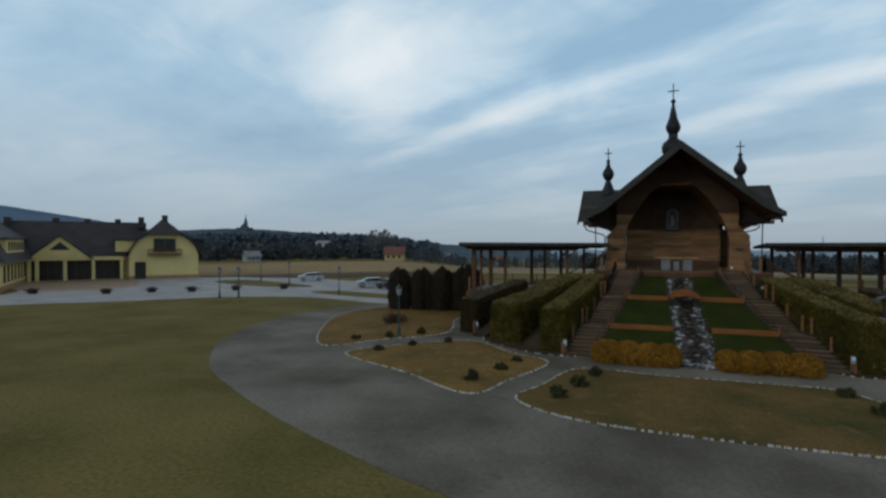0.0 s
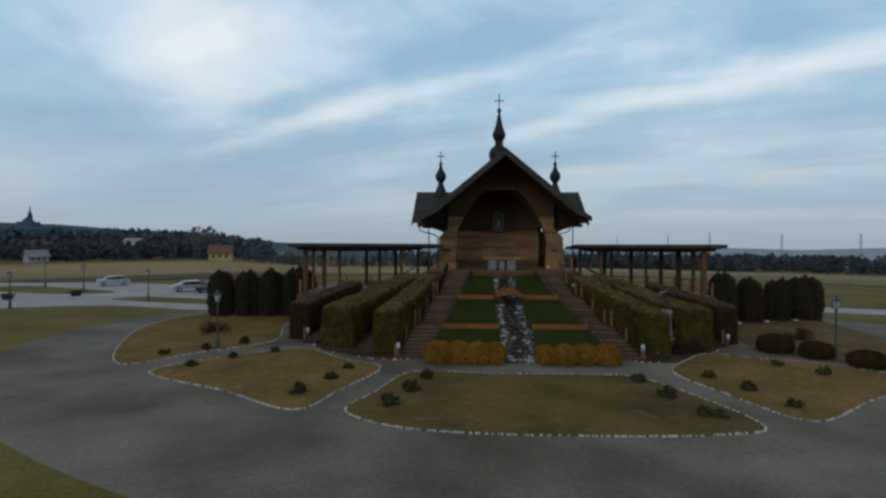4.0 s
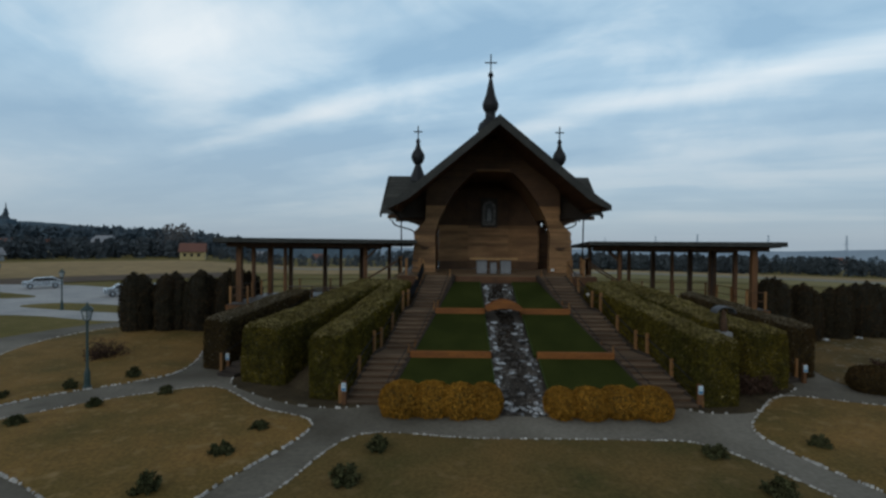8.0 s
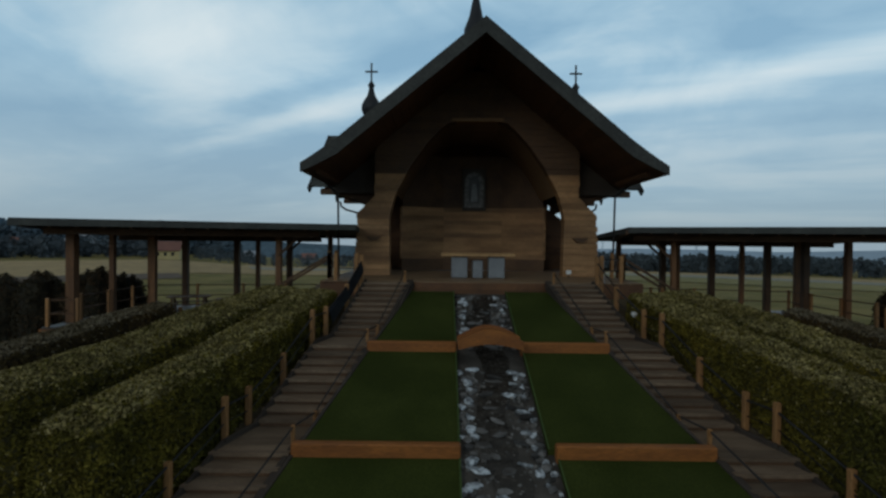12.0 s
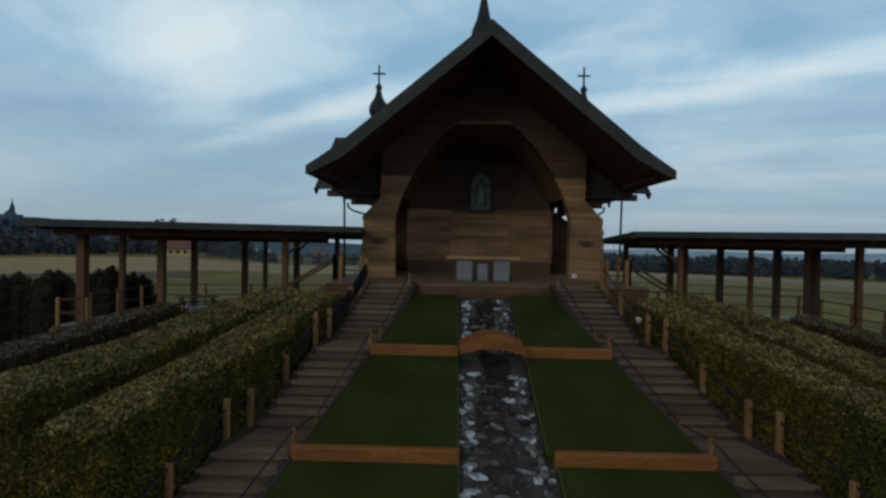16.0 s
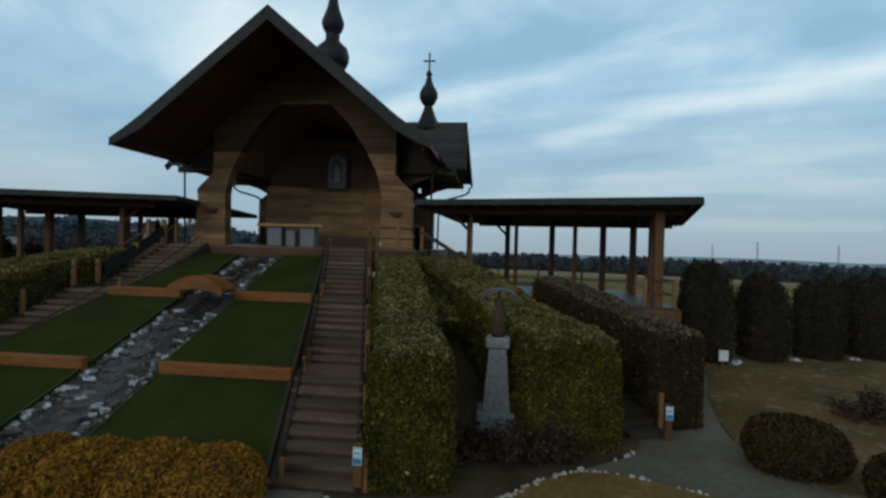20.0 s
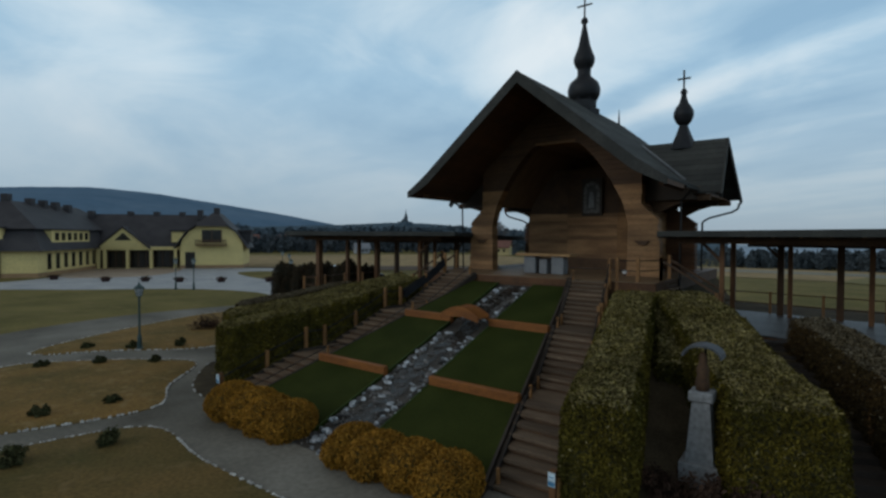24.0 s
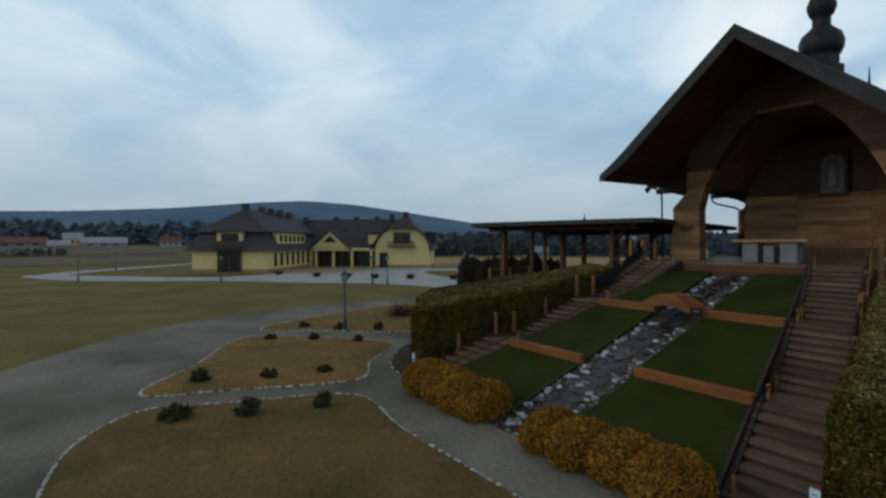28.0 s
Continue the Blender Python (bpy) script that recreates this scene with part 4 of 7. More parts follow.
ROOF_X = [0.0, 1.0, 2.0, 3.0, 4.0, 5.0, 5.6, 6.2, 6.6, 7.0]
for s in (-1, 1):
    side = thing("roof_slope", (0, 0, 0))
    side.parent = chapel
    side.location = -chapel.location
    bm = B()
    slab(bm, [(CX + s * a, roof_z(CX + a) - 0.27) for a in ROOF_X] + [(CX + s * a, roof_z(CX + a) - 0.06) for a in ROOF_X[::-1]], AP_Y + 0.05, BACK, "y")
    part("deck", bm, M_SOFFIT, side)
    # shingle courses
    a = 0.0
    while a < 7.0:
        b = min(7.02, a + 0.36)
        bm = B()
        za, zb = roof_z(CX + a), roof_z(CX + b)
        slab(bm, [(CX + s * a, za - 0.055), (CX + s * b, zb - 0.055), (CX + s * b, zb + 0.035), (CX + s * a, za + 0.0)], AP_Y - 0.05, BACK + 0.05, "y")
        part("shingle_course", bm, M_ROOF, side)
        a = b
    # barge board at the front gable
    bm = B()
    slab(bm, [(CX + s * a, roof_z(CX + a) - 0.58 + 0.20 * max(0, a - 5.6)) for a in ROOF_X] + [(CX + s * a, roof_z(CX + a) + 0.04) for a in ROOF_X[::-1]], AP_Y - 0.12, AP_Y - 0.055, "y")
    part("barge_board", bm, M_BARGE, side, "dark barge board")
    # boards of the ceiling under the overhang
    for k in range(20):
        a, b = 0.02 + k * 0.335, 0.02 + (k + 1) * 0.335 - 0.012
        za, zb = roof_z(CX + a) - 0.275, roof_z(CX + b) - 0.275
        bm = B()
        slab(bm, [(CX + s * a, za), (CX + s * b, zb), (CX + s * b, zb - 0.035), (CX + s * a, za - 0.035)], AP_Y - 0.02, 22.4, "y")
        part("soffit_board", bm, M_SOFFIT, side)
    # purlin ends under the eave
    for a in (6.55,):
        bm = B()
        rod(bm, (CX + s * a, AP_Y + 0.9, roof_z(CX + a) - 0.44), (CX + s * a, 15.3, roof_z(CX + a) - 0.44), 0.12, n=10)
        part("purlin", bm, M_SOFFIT, side)
    # gutter and downpipe
    gut = thing("gutter", (0, 0, 0))
    gut.parent = chapel
    gut.location = -chapel.location
    bm = B()
    ex, ez = CX + s * 7.05, roof_z(CX + 7.0) - 0.16
    rod(bm, (ex, AP_Y + 3.0, ez), (ex, 16.4, ez), 0.07, n=8)
    part("channel", bm, M_IRON, gut)
    bm = B()
    rod(bm, (ex, 15.0, ez - 0.05), (CX + s * 6.5, 15.4, ez - 0.55), 0.05, n=8)
    rod(bm, (CX + s * 6.5, 15.4, ez - 0.55), (CX + s * 6.45, 15.5, 3.6), 0.05, n=8)
    part("downpipe", bm, M_IRON, gut)

# front portal: two log piers that run up into an arch
ARCH_IN = [(3.95, STAGE), (4.0, 7.3), (3.72, 8.4), (3.1, 9.6), (2.3, 10.75), (1.55, 11.55), (1.15, 11.8), (0, 11.82)]
PY = 15.05


def lerp_z(pts, z):
    """The half width of an outline of (x, z) pairs at the height z."""
    return float(np.interp(z, [p[1] for p in pts], [p[0] for p in pts]))


def portal_in(z):
    return lerp_z(ARCH_IN, z) * 1.015 if z < 11.8 else 0.0


def portal_out(z):
    if z < 8.25:
        return lerp_z(((5.68, STAGE), (5.53, 7.5), (4.72, 8.25)), z)
    return max(0.02, min(4.72, (AP_Z - 0.32 - z) / 0.826))


for s in (-1, 1):
    pier = thing("pier", (0, 0, 0))
    pier.parent = chapel
    pier.location = -chapel.location
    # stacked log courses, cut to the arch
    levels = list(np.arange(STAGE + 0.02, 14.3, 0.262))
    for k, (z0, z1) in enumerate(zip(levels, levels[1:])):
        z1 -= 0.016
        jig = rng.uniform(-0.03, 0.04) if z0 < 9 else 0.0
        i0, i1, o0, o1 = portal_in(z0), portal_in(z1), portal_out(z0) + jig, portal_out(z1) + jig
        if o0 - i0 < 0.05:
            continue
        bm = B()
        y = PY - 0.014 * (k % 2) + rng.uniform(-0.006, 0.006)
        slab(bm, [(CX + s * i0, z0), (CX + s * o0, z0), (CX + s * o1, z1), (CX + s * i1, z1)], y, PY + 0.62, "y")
        # courses from 9.3 up are darker: the overhang's shade put into colour
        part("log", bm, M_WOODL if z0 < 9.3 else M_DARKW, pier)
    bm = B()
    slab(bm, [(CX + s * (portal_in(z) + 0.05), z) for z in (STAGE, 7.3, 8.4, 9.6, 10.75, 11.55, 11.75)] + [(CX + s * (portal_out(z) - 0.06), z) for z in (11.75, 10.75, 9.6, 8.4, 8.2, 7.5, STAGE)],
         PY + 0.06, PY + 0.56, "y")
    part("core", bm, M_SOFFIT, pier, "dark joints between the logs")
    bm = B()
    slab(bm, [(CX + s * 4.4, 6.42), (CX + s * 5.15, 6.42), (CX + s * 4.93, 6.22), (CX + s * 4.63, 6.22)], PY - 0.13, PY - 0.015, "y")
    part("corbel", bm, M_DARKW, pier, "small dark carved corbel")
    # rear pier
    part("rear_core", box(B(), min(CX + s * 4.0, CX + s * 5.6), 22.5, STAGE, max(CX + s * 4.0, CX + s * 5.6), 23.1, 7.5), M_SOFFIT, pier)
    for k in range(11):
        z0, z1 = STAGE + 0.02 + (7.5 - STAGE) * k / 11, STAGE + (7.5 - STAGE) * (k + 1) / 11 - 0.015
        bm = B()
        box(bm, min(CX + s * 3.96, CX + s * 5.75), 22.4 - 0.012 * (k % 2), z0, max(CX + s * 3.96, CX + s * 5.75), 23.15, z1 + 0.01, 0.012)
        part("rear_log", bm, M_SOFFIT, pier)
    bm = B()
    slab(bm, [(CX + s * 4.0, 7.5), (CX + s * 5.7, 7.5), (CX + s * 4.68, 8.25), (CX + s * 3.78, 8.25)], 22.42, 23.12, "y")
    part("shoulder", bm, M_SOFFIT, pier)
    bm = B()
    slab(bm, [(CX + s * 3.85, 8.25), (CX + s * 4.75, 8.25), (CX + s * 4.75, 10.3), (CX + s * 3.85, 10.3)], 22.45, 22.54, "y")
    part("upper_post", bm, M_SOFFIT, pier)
    # curved inner face of the arch running back through the hall
    bm = B()
    rib = [(CX + s * (x + 0.1), z + 0.05) for x, z in ARCH_IN[2:-1]] + [(CX, 11.87)]
    slab(bm, rib + [(x + (s * 0.09 if x != CX else 0), z + 0.09) for x, z in rib[::-1]], PY + 0.63, 23, "y")
    part("vault_board", bm, M_FLOOR, pier)
bm = B()
box(bm, CX - 1.2, PY - 0.03, 11.76, CX + 1.2, PY + 0.64, 11.93, 0.02)
part("collar_beam", bm, M_WOODL, chapel, "pale beam across the head of the arch")

# apse wall behind the altar, of flat pale logs
apse = thing("apse_wall", (0, 0, 0))
apse.parent = chapel
apse.location = -chapel.location
PLAN = [(-3.85, 22.5), (-3.8, 19.4), (-1.55, 20.3), (1.75, 20.3), (3.95, 19.4), (4.0, 22.5)]
LOGS = 12
for k in range(LOGS):
    z0 = 5.25 + k * (8.1 - 5.25) / LOGS
    z1 = z0 + (8.1 - 5.25) / LOGS
    for (xa, ya), (xb, yb) in zip(PLAN, PLAN[1:]):
        bm = B()
        bar(bm, (CX + xa, ya + 0.1, (z0 + z1) / 2), (CX + xb, yb + 0.1, (z0 + z1) / 2), 0.2 + 0.02 * (k % 2), z1 - z0)
        part("log", bm, M_WOODL, apse)
bm = B()
slab(bm, [(CX + x, y - 0.08) for x, y in PLAN] + [(CX + x, y + 0.2) for x, y in PLAN[::-1]], STAGE, 5.25)
part("plinth", bm, M_DARKW, apse, "dark plinth boards")
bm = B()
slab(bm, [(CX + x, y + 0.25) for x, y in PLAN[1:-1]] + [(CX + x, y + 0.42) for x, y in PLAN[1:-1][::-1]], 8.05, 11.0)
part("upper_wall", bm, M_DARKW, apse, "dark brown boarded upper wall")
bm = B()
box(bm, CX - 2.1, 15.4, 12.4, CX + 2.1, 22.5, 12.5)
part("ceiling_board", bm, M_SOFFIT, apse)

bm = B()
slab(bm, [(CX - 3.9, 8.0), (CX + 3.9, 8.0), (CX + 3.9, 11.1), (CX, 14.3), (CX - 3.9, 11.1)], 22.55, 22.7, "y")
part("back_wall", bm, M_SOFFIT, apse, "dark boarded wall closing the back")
icon = thing("icon", (0.28, 20.1, 8.0), "grey arched icon panel in a dark carved frame", "icon")
bm = B()
arch = [(-0.62, 8.0), (0.62, 8.0), (0.62, 9.75), (0.42, 10.1), (0.0, 10.28), (-0.42, 10.1), (-0.62, 9.75)]
slab(bm, [(0.28 - 0.66, 7.95), (0.28 + 0.66, 7.95), (0.28 + 0.66, 10.3), (0.28 - 0.66, 10.3)], 20.18, 20.3, "y")
part("frame", bm, M_DARKER, icon)
bm = B()
slab(bm, [(x * 0.84 + 0.28, 8.0 + 0.12 + (z - 8.0) * 0.88) for x, z in arch], 20.13, 20.2, "y")
part("border", bm, M_PALEICON, icon, "pale mottled border of the icon")
bm = B()
slab(bm, [(x * 0.5 + 0.28, 8.0 + 0.34 + (z - 8.0) * 0.68) for x, z in arch], 20.10, 20.14, "y")
part("panel", bm, M_PIC, icon, "dark painted panel")
bm = B()
slab(bm, [(0.28 + x, z) for x, z in ((-0.17, 8.45), (0.17, 8.45), (0.15, 9.1), (0.08, 9.42), (-0.08, 9.42), (-0.15, 9.1))], 20.07, 20.105, "y")
part("painted_shape", bm, M_PEDE, icon)

# side gables (transepts) with their own ridges
TY, TZ, TX = 19.6, 11.95, 7.8
for s in (-1, 1):
    tr = thing("side_gable", (0, 0, 0))
    tr.parent = chapel
    tr.location = -chapel.location
    for q in (-1, 1):
        for k in range(10):
            a, b = k * 0.33, (k + 1) * 0.33
            za, zb = TZ - a * 0.94, TZ - b * 0.94
            xin_a, xin_b = CX + s * ((AP_Z - za) / 0.826 - 0.4), CX + s * ((AP_Z - zb) / 0.826 - 0.4)
            xo = CX + s * (TX + 0.03 * k)
            bm = B()
            sheet(bm, [(xin_a, TY + q * a, za), (xo, TY + q * a, za), (xo, TY + q * b, zb + 0.03), (xin_b, TY + q * b, zb + 0.03)], 0.1)
            part("shingle_course", bm, M_ROOF, tr)
    bm = B()
    slab(bm, [(TY - 3.0, 9.15), (TY + 3.0, 9.15), (TY, TZ - 0.25)], min(CX + s * 7.0, CX + s * 7.15), max(CX + s * 7.0, CX + s * 7.15), "x")
    part("gable_board", bm, M_SOFFIT, tr)
    for q in (-1, 1):
        bm = B()
        z1 = TZ - 2.6 * 0.94
        bar(bm, (CX + s * ((AP_Z - TZ) / 0.826 + 0.05), TY, TZ + 0.03), (CX + s * ((AP_Z - z1) / 0.826 + 0.02), TY + q * 2.62, z1 + 0.07), 0.16, 0.05)
        part("valley_flashing", bm, M_FLASH, tr, "pale metal valley flashing")
    for q in (-1, 1):
        bm = B()
        bar(bm, (CX + s * (TX + 0.05), TY, TZ - 0.12), (CX + s * (TX + 0.3), TY + q * 3.35, TZ - 3.3), 0.1, 0.3)
        part("barge_board", bm, M_BARGE, tr)
    # eave beams and knee braces under the side roof
    for y in (16.6, 22.6):
        bm = B()
        box(bm, min(CX + s * 4.2, CX + s * 7.6), y - 0.13, 8.45, max(CX + s * 4.2, CX + s * 7.6), y + 0.13, 8.75, 0.03)
        part("eave_beam", bm, M_DARKW, tr)
        bm = B()
        slab(bm, [(CX + s * 4.9, 7.9), (CX + s * 5.2, 7.9), (CX + s * 5.9, 8.25), (CX + s * 6.6, 8.45), (CX + s * 4.9, 8.45)], y - 0.1, y + 0.1, "y")
        part("knee_brace", bm, M_DARKW, tr)
    # added dark fill under the eave stands in for a shaded recess
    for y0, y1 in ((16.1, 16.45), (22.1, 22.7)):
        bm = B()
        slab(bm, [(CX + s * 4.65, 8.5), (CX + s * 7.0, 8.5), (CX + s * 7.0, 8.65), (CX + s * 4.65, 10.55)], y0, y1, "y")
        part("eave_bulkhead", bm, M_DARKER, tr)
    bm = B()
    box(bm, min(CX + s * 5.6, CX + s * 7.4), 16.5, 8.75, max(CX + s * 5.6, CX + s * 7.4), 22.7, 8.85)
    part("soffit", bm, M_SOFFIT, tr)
    # downpipe with a swan neck from the side eave to the rear pier
    bm = B()
    neck = [(7.95, 8.62), (7.9, 8.32), (7.6, 8.12), (6.35, 7.78), (5.98, 7.55), (5.95, STAGE)]
    for (xa, za), (xb, zb) in zip(neck, neck[1:]):
        rod(bm, (CX + s * xa, 23.3, za), (CX + s * xb, 23.3, zb), 0.06, n=8)
    part("downpipe", bm, M_IRON, tr, "grey metal downpipe with a swan neck")

# spires


def cross(par, x, y, z, h, w):
    bm = B()
    box(bm, x - 0.045, y - 0.03, z, x + 0.045, y + 0.03, z + h)
    box(bm, x - w / 2, y - 0.028, z + h * 0.52, x + w / 2, y + 0.028, z + h * 0.52 + 0.09)
    for dx in (-w / 2, w / 2):
        bmesh.ops.create_icosphere(bm, subdivisions=1, radius=0.06, matrix=Matrix.Translation((x + dx, y, z + h * 0.52 + 0.045)))
    bmesh.ops.create_icosphere(bm, subdivisions=1, radius=0.06, matrix=Matrix.Translation((x, y, z + h)))
    part("cross", bm, M_IRON, par, "thin wrought-iron cross")


main = thing("main_spire", (0, 0, 0))
main.parent = chapel
main.location = -chapel.location
SX, SY = 0.2, 18.9
bm = B()
lathe(bm, [(0.99, 13.28), (0.99, 14.29), (0.79, 14.4), (0.79, 14.85), (0.87, 15.01)], SX, SY, 8)
part("drum", bm, M_SPIRE, main, "dark octagonal drum")
bm = B()
lathe(bm, [(0.81, 14.95), (0.95, 15.25), (0.98, 15.61), (0.87, 15.96), (0.57, 16.24), (0.4, 16.42), (0.4, 16.87), (0.51, 16.97), (0.63, 17.28), (0.63, 17.53), (0.51, 17.84), (0.36, 18.24), (0.26, 18.75), (0.16, 19.25), (0.1, 19.56), (0.21, 19.67), (0.19, 19.86), (0.06, 20.01)], SX, SY, 16)
part("onion_dome", bm, M_SPIRE, main, "dark onion dome with a long tapering neck", smooth=True)
cross(main, SX, SY, 19.95, 1.37, 0.87)
part("ridge_finial", rod(B(), (CX, 25.6, AP_Z - 0.1), (CX, 25.6, AP_Z + 1.0), 0.09, 0.02, 6), M_SPIRE, chapel, "small dark spike on the ridge")
for s in (-1, 1):
    tw = thing("side_spire", (0, 0, 0))
    tw.parent = chapel
    tw.location = -chapel.location
    x = 0.15 + s * 5.6
    bm = B()
    lathe(bm, [(0.75, 11.5), (0.62, 11.85), (0.42, 12.3), (0.26, 12.75), (0.22, 12.9)], x, TY, 8)
    part("flared_base", bm, M_SPIRE, tw)
    bm = B()
    lathe(bm, [(0.22, 12.85), (0.40, 13.05), (0.53, 13.35), (0.53, 13.6), (0.42, 13.85), (0.25, 14.1), (0.16, 14.4), (0.13, 14.6), (0.2, 14.7), (0.12, 14.85), (0.05, 14.95)], x, TY, 16)
    part("onion_dome", bm, M_SPIRE, tw, smooth=True)
    cross(tw, x, TY, 14.9, 1.0, 0.6)

# ---- pergolas on timber decks ----
DECK = 2.7
for s in (-1, 1):
    A0 = Vector((s * 6.0, 12.6, 0))
    U, V = (Vector((0.967, -0.255, 0)), Vector((0.255, 0.967, 0))) if s > 0 else (Vector((-0.977, -0.213, 0)), Vector((-0.213, 0.977, 0)))

    def P(u, w, z):
        return A0 + U * u + V * w + Vector((0, 0, z))

    per = thing("pergola", P(6, 5, 3.1), "long timber pergola with a flat dark roof on square posts", "pergola", "pergolas")
    E, E2 = (-0.9, -2.1) if s < 0 else (0.3, -1.2)
    bm = B()
    sheet(bm, [P(E, 0, 6.88), P(11.75, 0, 6.93), P(11.75, 10.5, 6.6), P(E2, 10.5, 6.55)], 0.07)
    part("roof_sheet", bm, M_ROOF, per)
    bm = B()
    for a, b in (((E, 0), (11.75, 0)), ((11.75, 0), (11.75, 10.5)), ((11.75, 10.5), (E2, 10.5)), ((E2, 10.5), (E, 0))):
        za, zb = 6.76 - 0.031 * a[1], 6.76 - 0.031 * b[1]
        bar(bm, P(*a, za), P(*b, zb), 0.07, 0.24)
    part("fascia", bm, M_ROOF, per)
    for k in range(13):
        bm = B()
        u = 0.25 + k * 0.93
        bar(bm, P(u, 0.1, 6.66), P(u, 10.4, 6.34), 0.1, 0.16)
        part("joist", bm, M_DARKW, per)
    for w in (1.35, 8.9):
        bm = B()
        bar(bm, P(0.6, w, 6.5 - 0.031 * w), P(11.2, w, 6.5 - 0.031 * w), 0.2, 0.26)
        part("bearer", bm, M_DARKW, per)
    if s > 0:
        cols = [(16.3, 11.2, 0.17), (17.0, 14.6, 0.12), (16.8, 17.1, 0.14), (8.7, 13.8, 0.09), (10.5, 19.2, 0.14), (12.9, 18.7, 0.14), (15.5, 18.1, 0.14), (10.95, 18.4, 0.1), (14.0, 17.8, 0.1), (8.3, 19.8, 0.12), (17.05, 18.1, 0.12)]
    else:
        cols = [(-16.8, 12.5, 0.17), (-16.9, 15.3, 0.11), (-16.7, 18.3, 0.17), (-14.2, 13.9, 0.1), (-8.7, 14.0, 0.12), (-9.9, 19.7, 0.14), (-12.8, 19.7, 0.14), (-15.4, 19.2, 0.14), (-11.4, 19.0, 0.1), (-7.7, 19.9, 0.12)]
    for x, w, h in cols:
        bm = B()
        c = Vector((x, w, 0))
        bar(bm, c + Vector((0, 0, 2.3)), c + Vector((0, 0, 6.45)), 2 * h, 2 * h)
        part("post", bm, M_DARKW if h == 0.14 else M_PERG, per)
    for x, y, d in ((s * 8.7, 13.9, -0.95), (s * (10.5 if s > 0 else 9.9), 19.4, -0.95)):
        bm = B()
        c = Vector((x, y, 0))
        bar(bm, c + Vector((0, 0, 5.5)), c + U * d + Vector((0, 0, 6.42)), 0.1, 0.12)
        part("brace", bm, M_DARKW, per)
    # deck, cut back along the outer posts
    deck = thing("deck", P(6, 5, 2.0), "raised timber deck under the pergola", "deck", "pergola decks", "structure")
    near = P(0.2, 0.9, DECK), P(11.1, 0.9, DECK)
    far = Vector((s * 7.4, 20.2, DECK)), Vector((s * 17.05, 18.6, DECK))
    N_PLANK = 22
    for k in range(N_PLANK):
        a, b = k / N_PLANK, (k + 0.955) / N_PLANK
        bm = B()
        sheet(bm, [near[0].lerp(far[0], a), near[1].lerp(far[1], a), near[1].lerp(far[1], b), near[0].lerp(far[0], b)], 0.06)
        part("deck_plank", bm, M_DECK, deck)
    for k in range(3):
        drop = Vector((0, 0, -0.19 - k * 0.235))
        bm = B()
        bar(bm, near[1] + drop + U * 0.06, far[1] + drop + U * 0.06, 0.06, 0.22)
        part("side_board", bm, M_BEAM, deck, "orange-brown side board")
        bm = B()
        bar(bm, near[0] + drop - V * 0.04, near[1] + drop - V * 0.04, 0.06, 0.22)
        part("front_board", bm, M_PERG, deck)
    for p0, p1 in ((near[1], far[1]), (near[0].lerp(near[1], 0.55), near[1])):
        bm = B()
        low = Vector((0, 0, -1.75))
        bar(bm, p0 + low, p1 + low, 0.05, 1.9)
        part("skirt_board", bm, M_DARKER, deck, "dark boarding under the deck")
    # railing round the deck
    ra = thing("railing", P(6, 5, DECK), "low timber railing with iron rails round the deck", "railing", "deck railings")
    inset = Vector((-s * 0.16, -0.15, 0))
    ring = [far[0].lerp(far[1], q) + inset for q in (0.06, 0.29, 0.52, 0.76, 1.0)] + [far[1].lerp(near[1], q) + Vector((-s * 0.16, 0.12, 0)) for q in (0.25, 0.5, 0.75, 1.0)] + [near[1].lerp(near[0], 0.11) + Vector((0, 0.1, 0))]
    for c in ring:
        bm = B()
        bar(bm, c, c + Vector((0, 0, 1.12)), 0.11, 0.11)
        part("post", bm, M_POST, ra)
    for z in (0.5, 1.04):
        part("rail", tube(B(), [c + Vector((0, 0, z)) for c in ring], 0.028, 5), M_DARKW, ra)
    # side stair from the stage down to the deck
    ss = thing("side_stair", (s * 6.6, 13.6, DECK), "short timber stair between stage and deck", "stairs", "side stairs")
    for k in range(10):
        bm = B()
        x0 = 6.35 + k * 0.25
        z = STAGE - 0.172 * (k + 1) + 0.02
        box(bm, min(s * x0, s * (x0 + 0.3)), 13.3, z - 0.05, max(s * x0, s * (x0 + 0.3)), 14.6, z)
        part("tread", bm, M_TREAD, ss)
    for y in (13.2, 14.7):
        bm = B()
        bar(bm, (s * 6.3, y, STAGE + 0.95), (s * 8.7, y, 4.1), 0.08, 0.1)
        part("handrail", bm, M_DARKW, ss)
        for x, z in ((6.3, STAGE), (8.6, DECK)):
            bm = B()
            box(bm, s * x - 0.07, y - 0.07, z, s * x + 0.07, y + 0.07, z + (1.15 if x < 7 else 1.5))
            part("post", bm, M_POST, ss)
    # railing along the stage beside the main stairs
    sr = thing("stage_railing", (s * 5.6, 11.6, STAGE), "short iron railing with timber posts on the stage", "railing", "stage railings")
    pp = [(4.85, 11.5), (5.7, 11.7), (6.3, 13.2)]
    for x, y in pp:
        bm = B()
        box(bm, s * x - 0.07, y - 0.07, STAGE - 0.5, s * x + 0.07, y + 0.07, STAGE + 1.1)
        part("post", bm, M_POST, sr)
    for z in (0.5, 0.95):
        part("rail", tube(B(), [(s * x, y, STAGE + z) for x, y in pp], 0.025, 5), M_IRON, sr)

# ---- hedges and shrubs ----


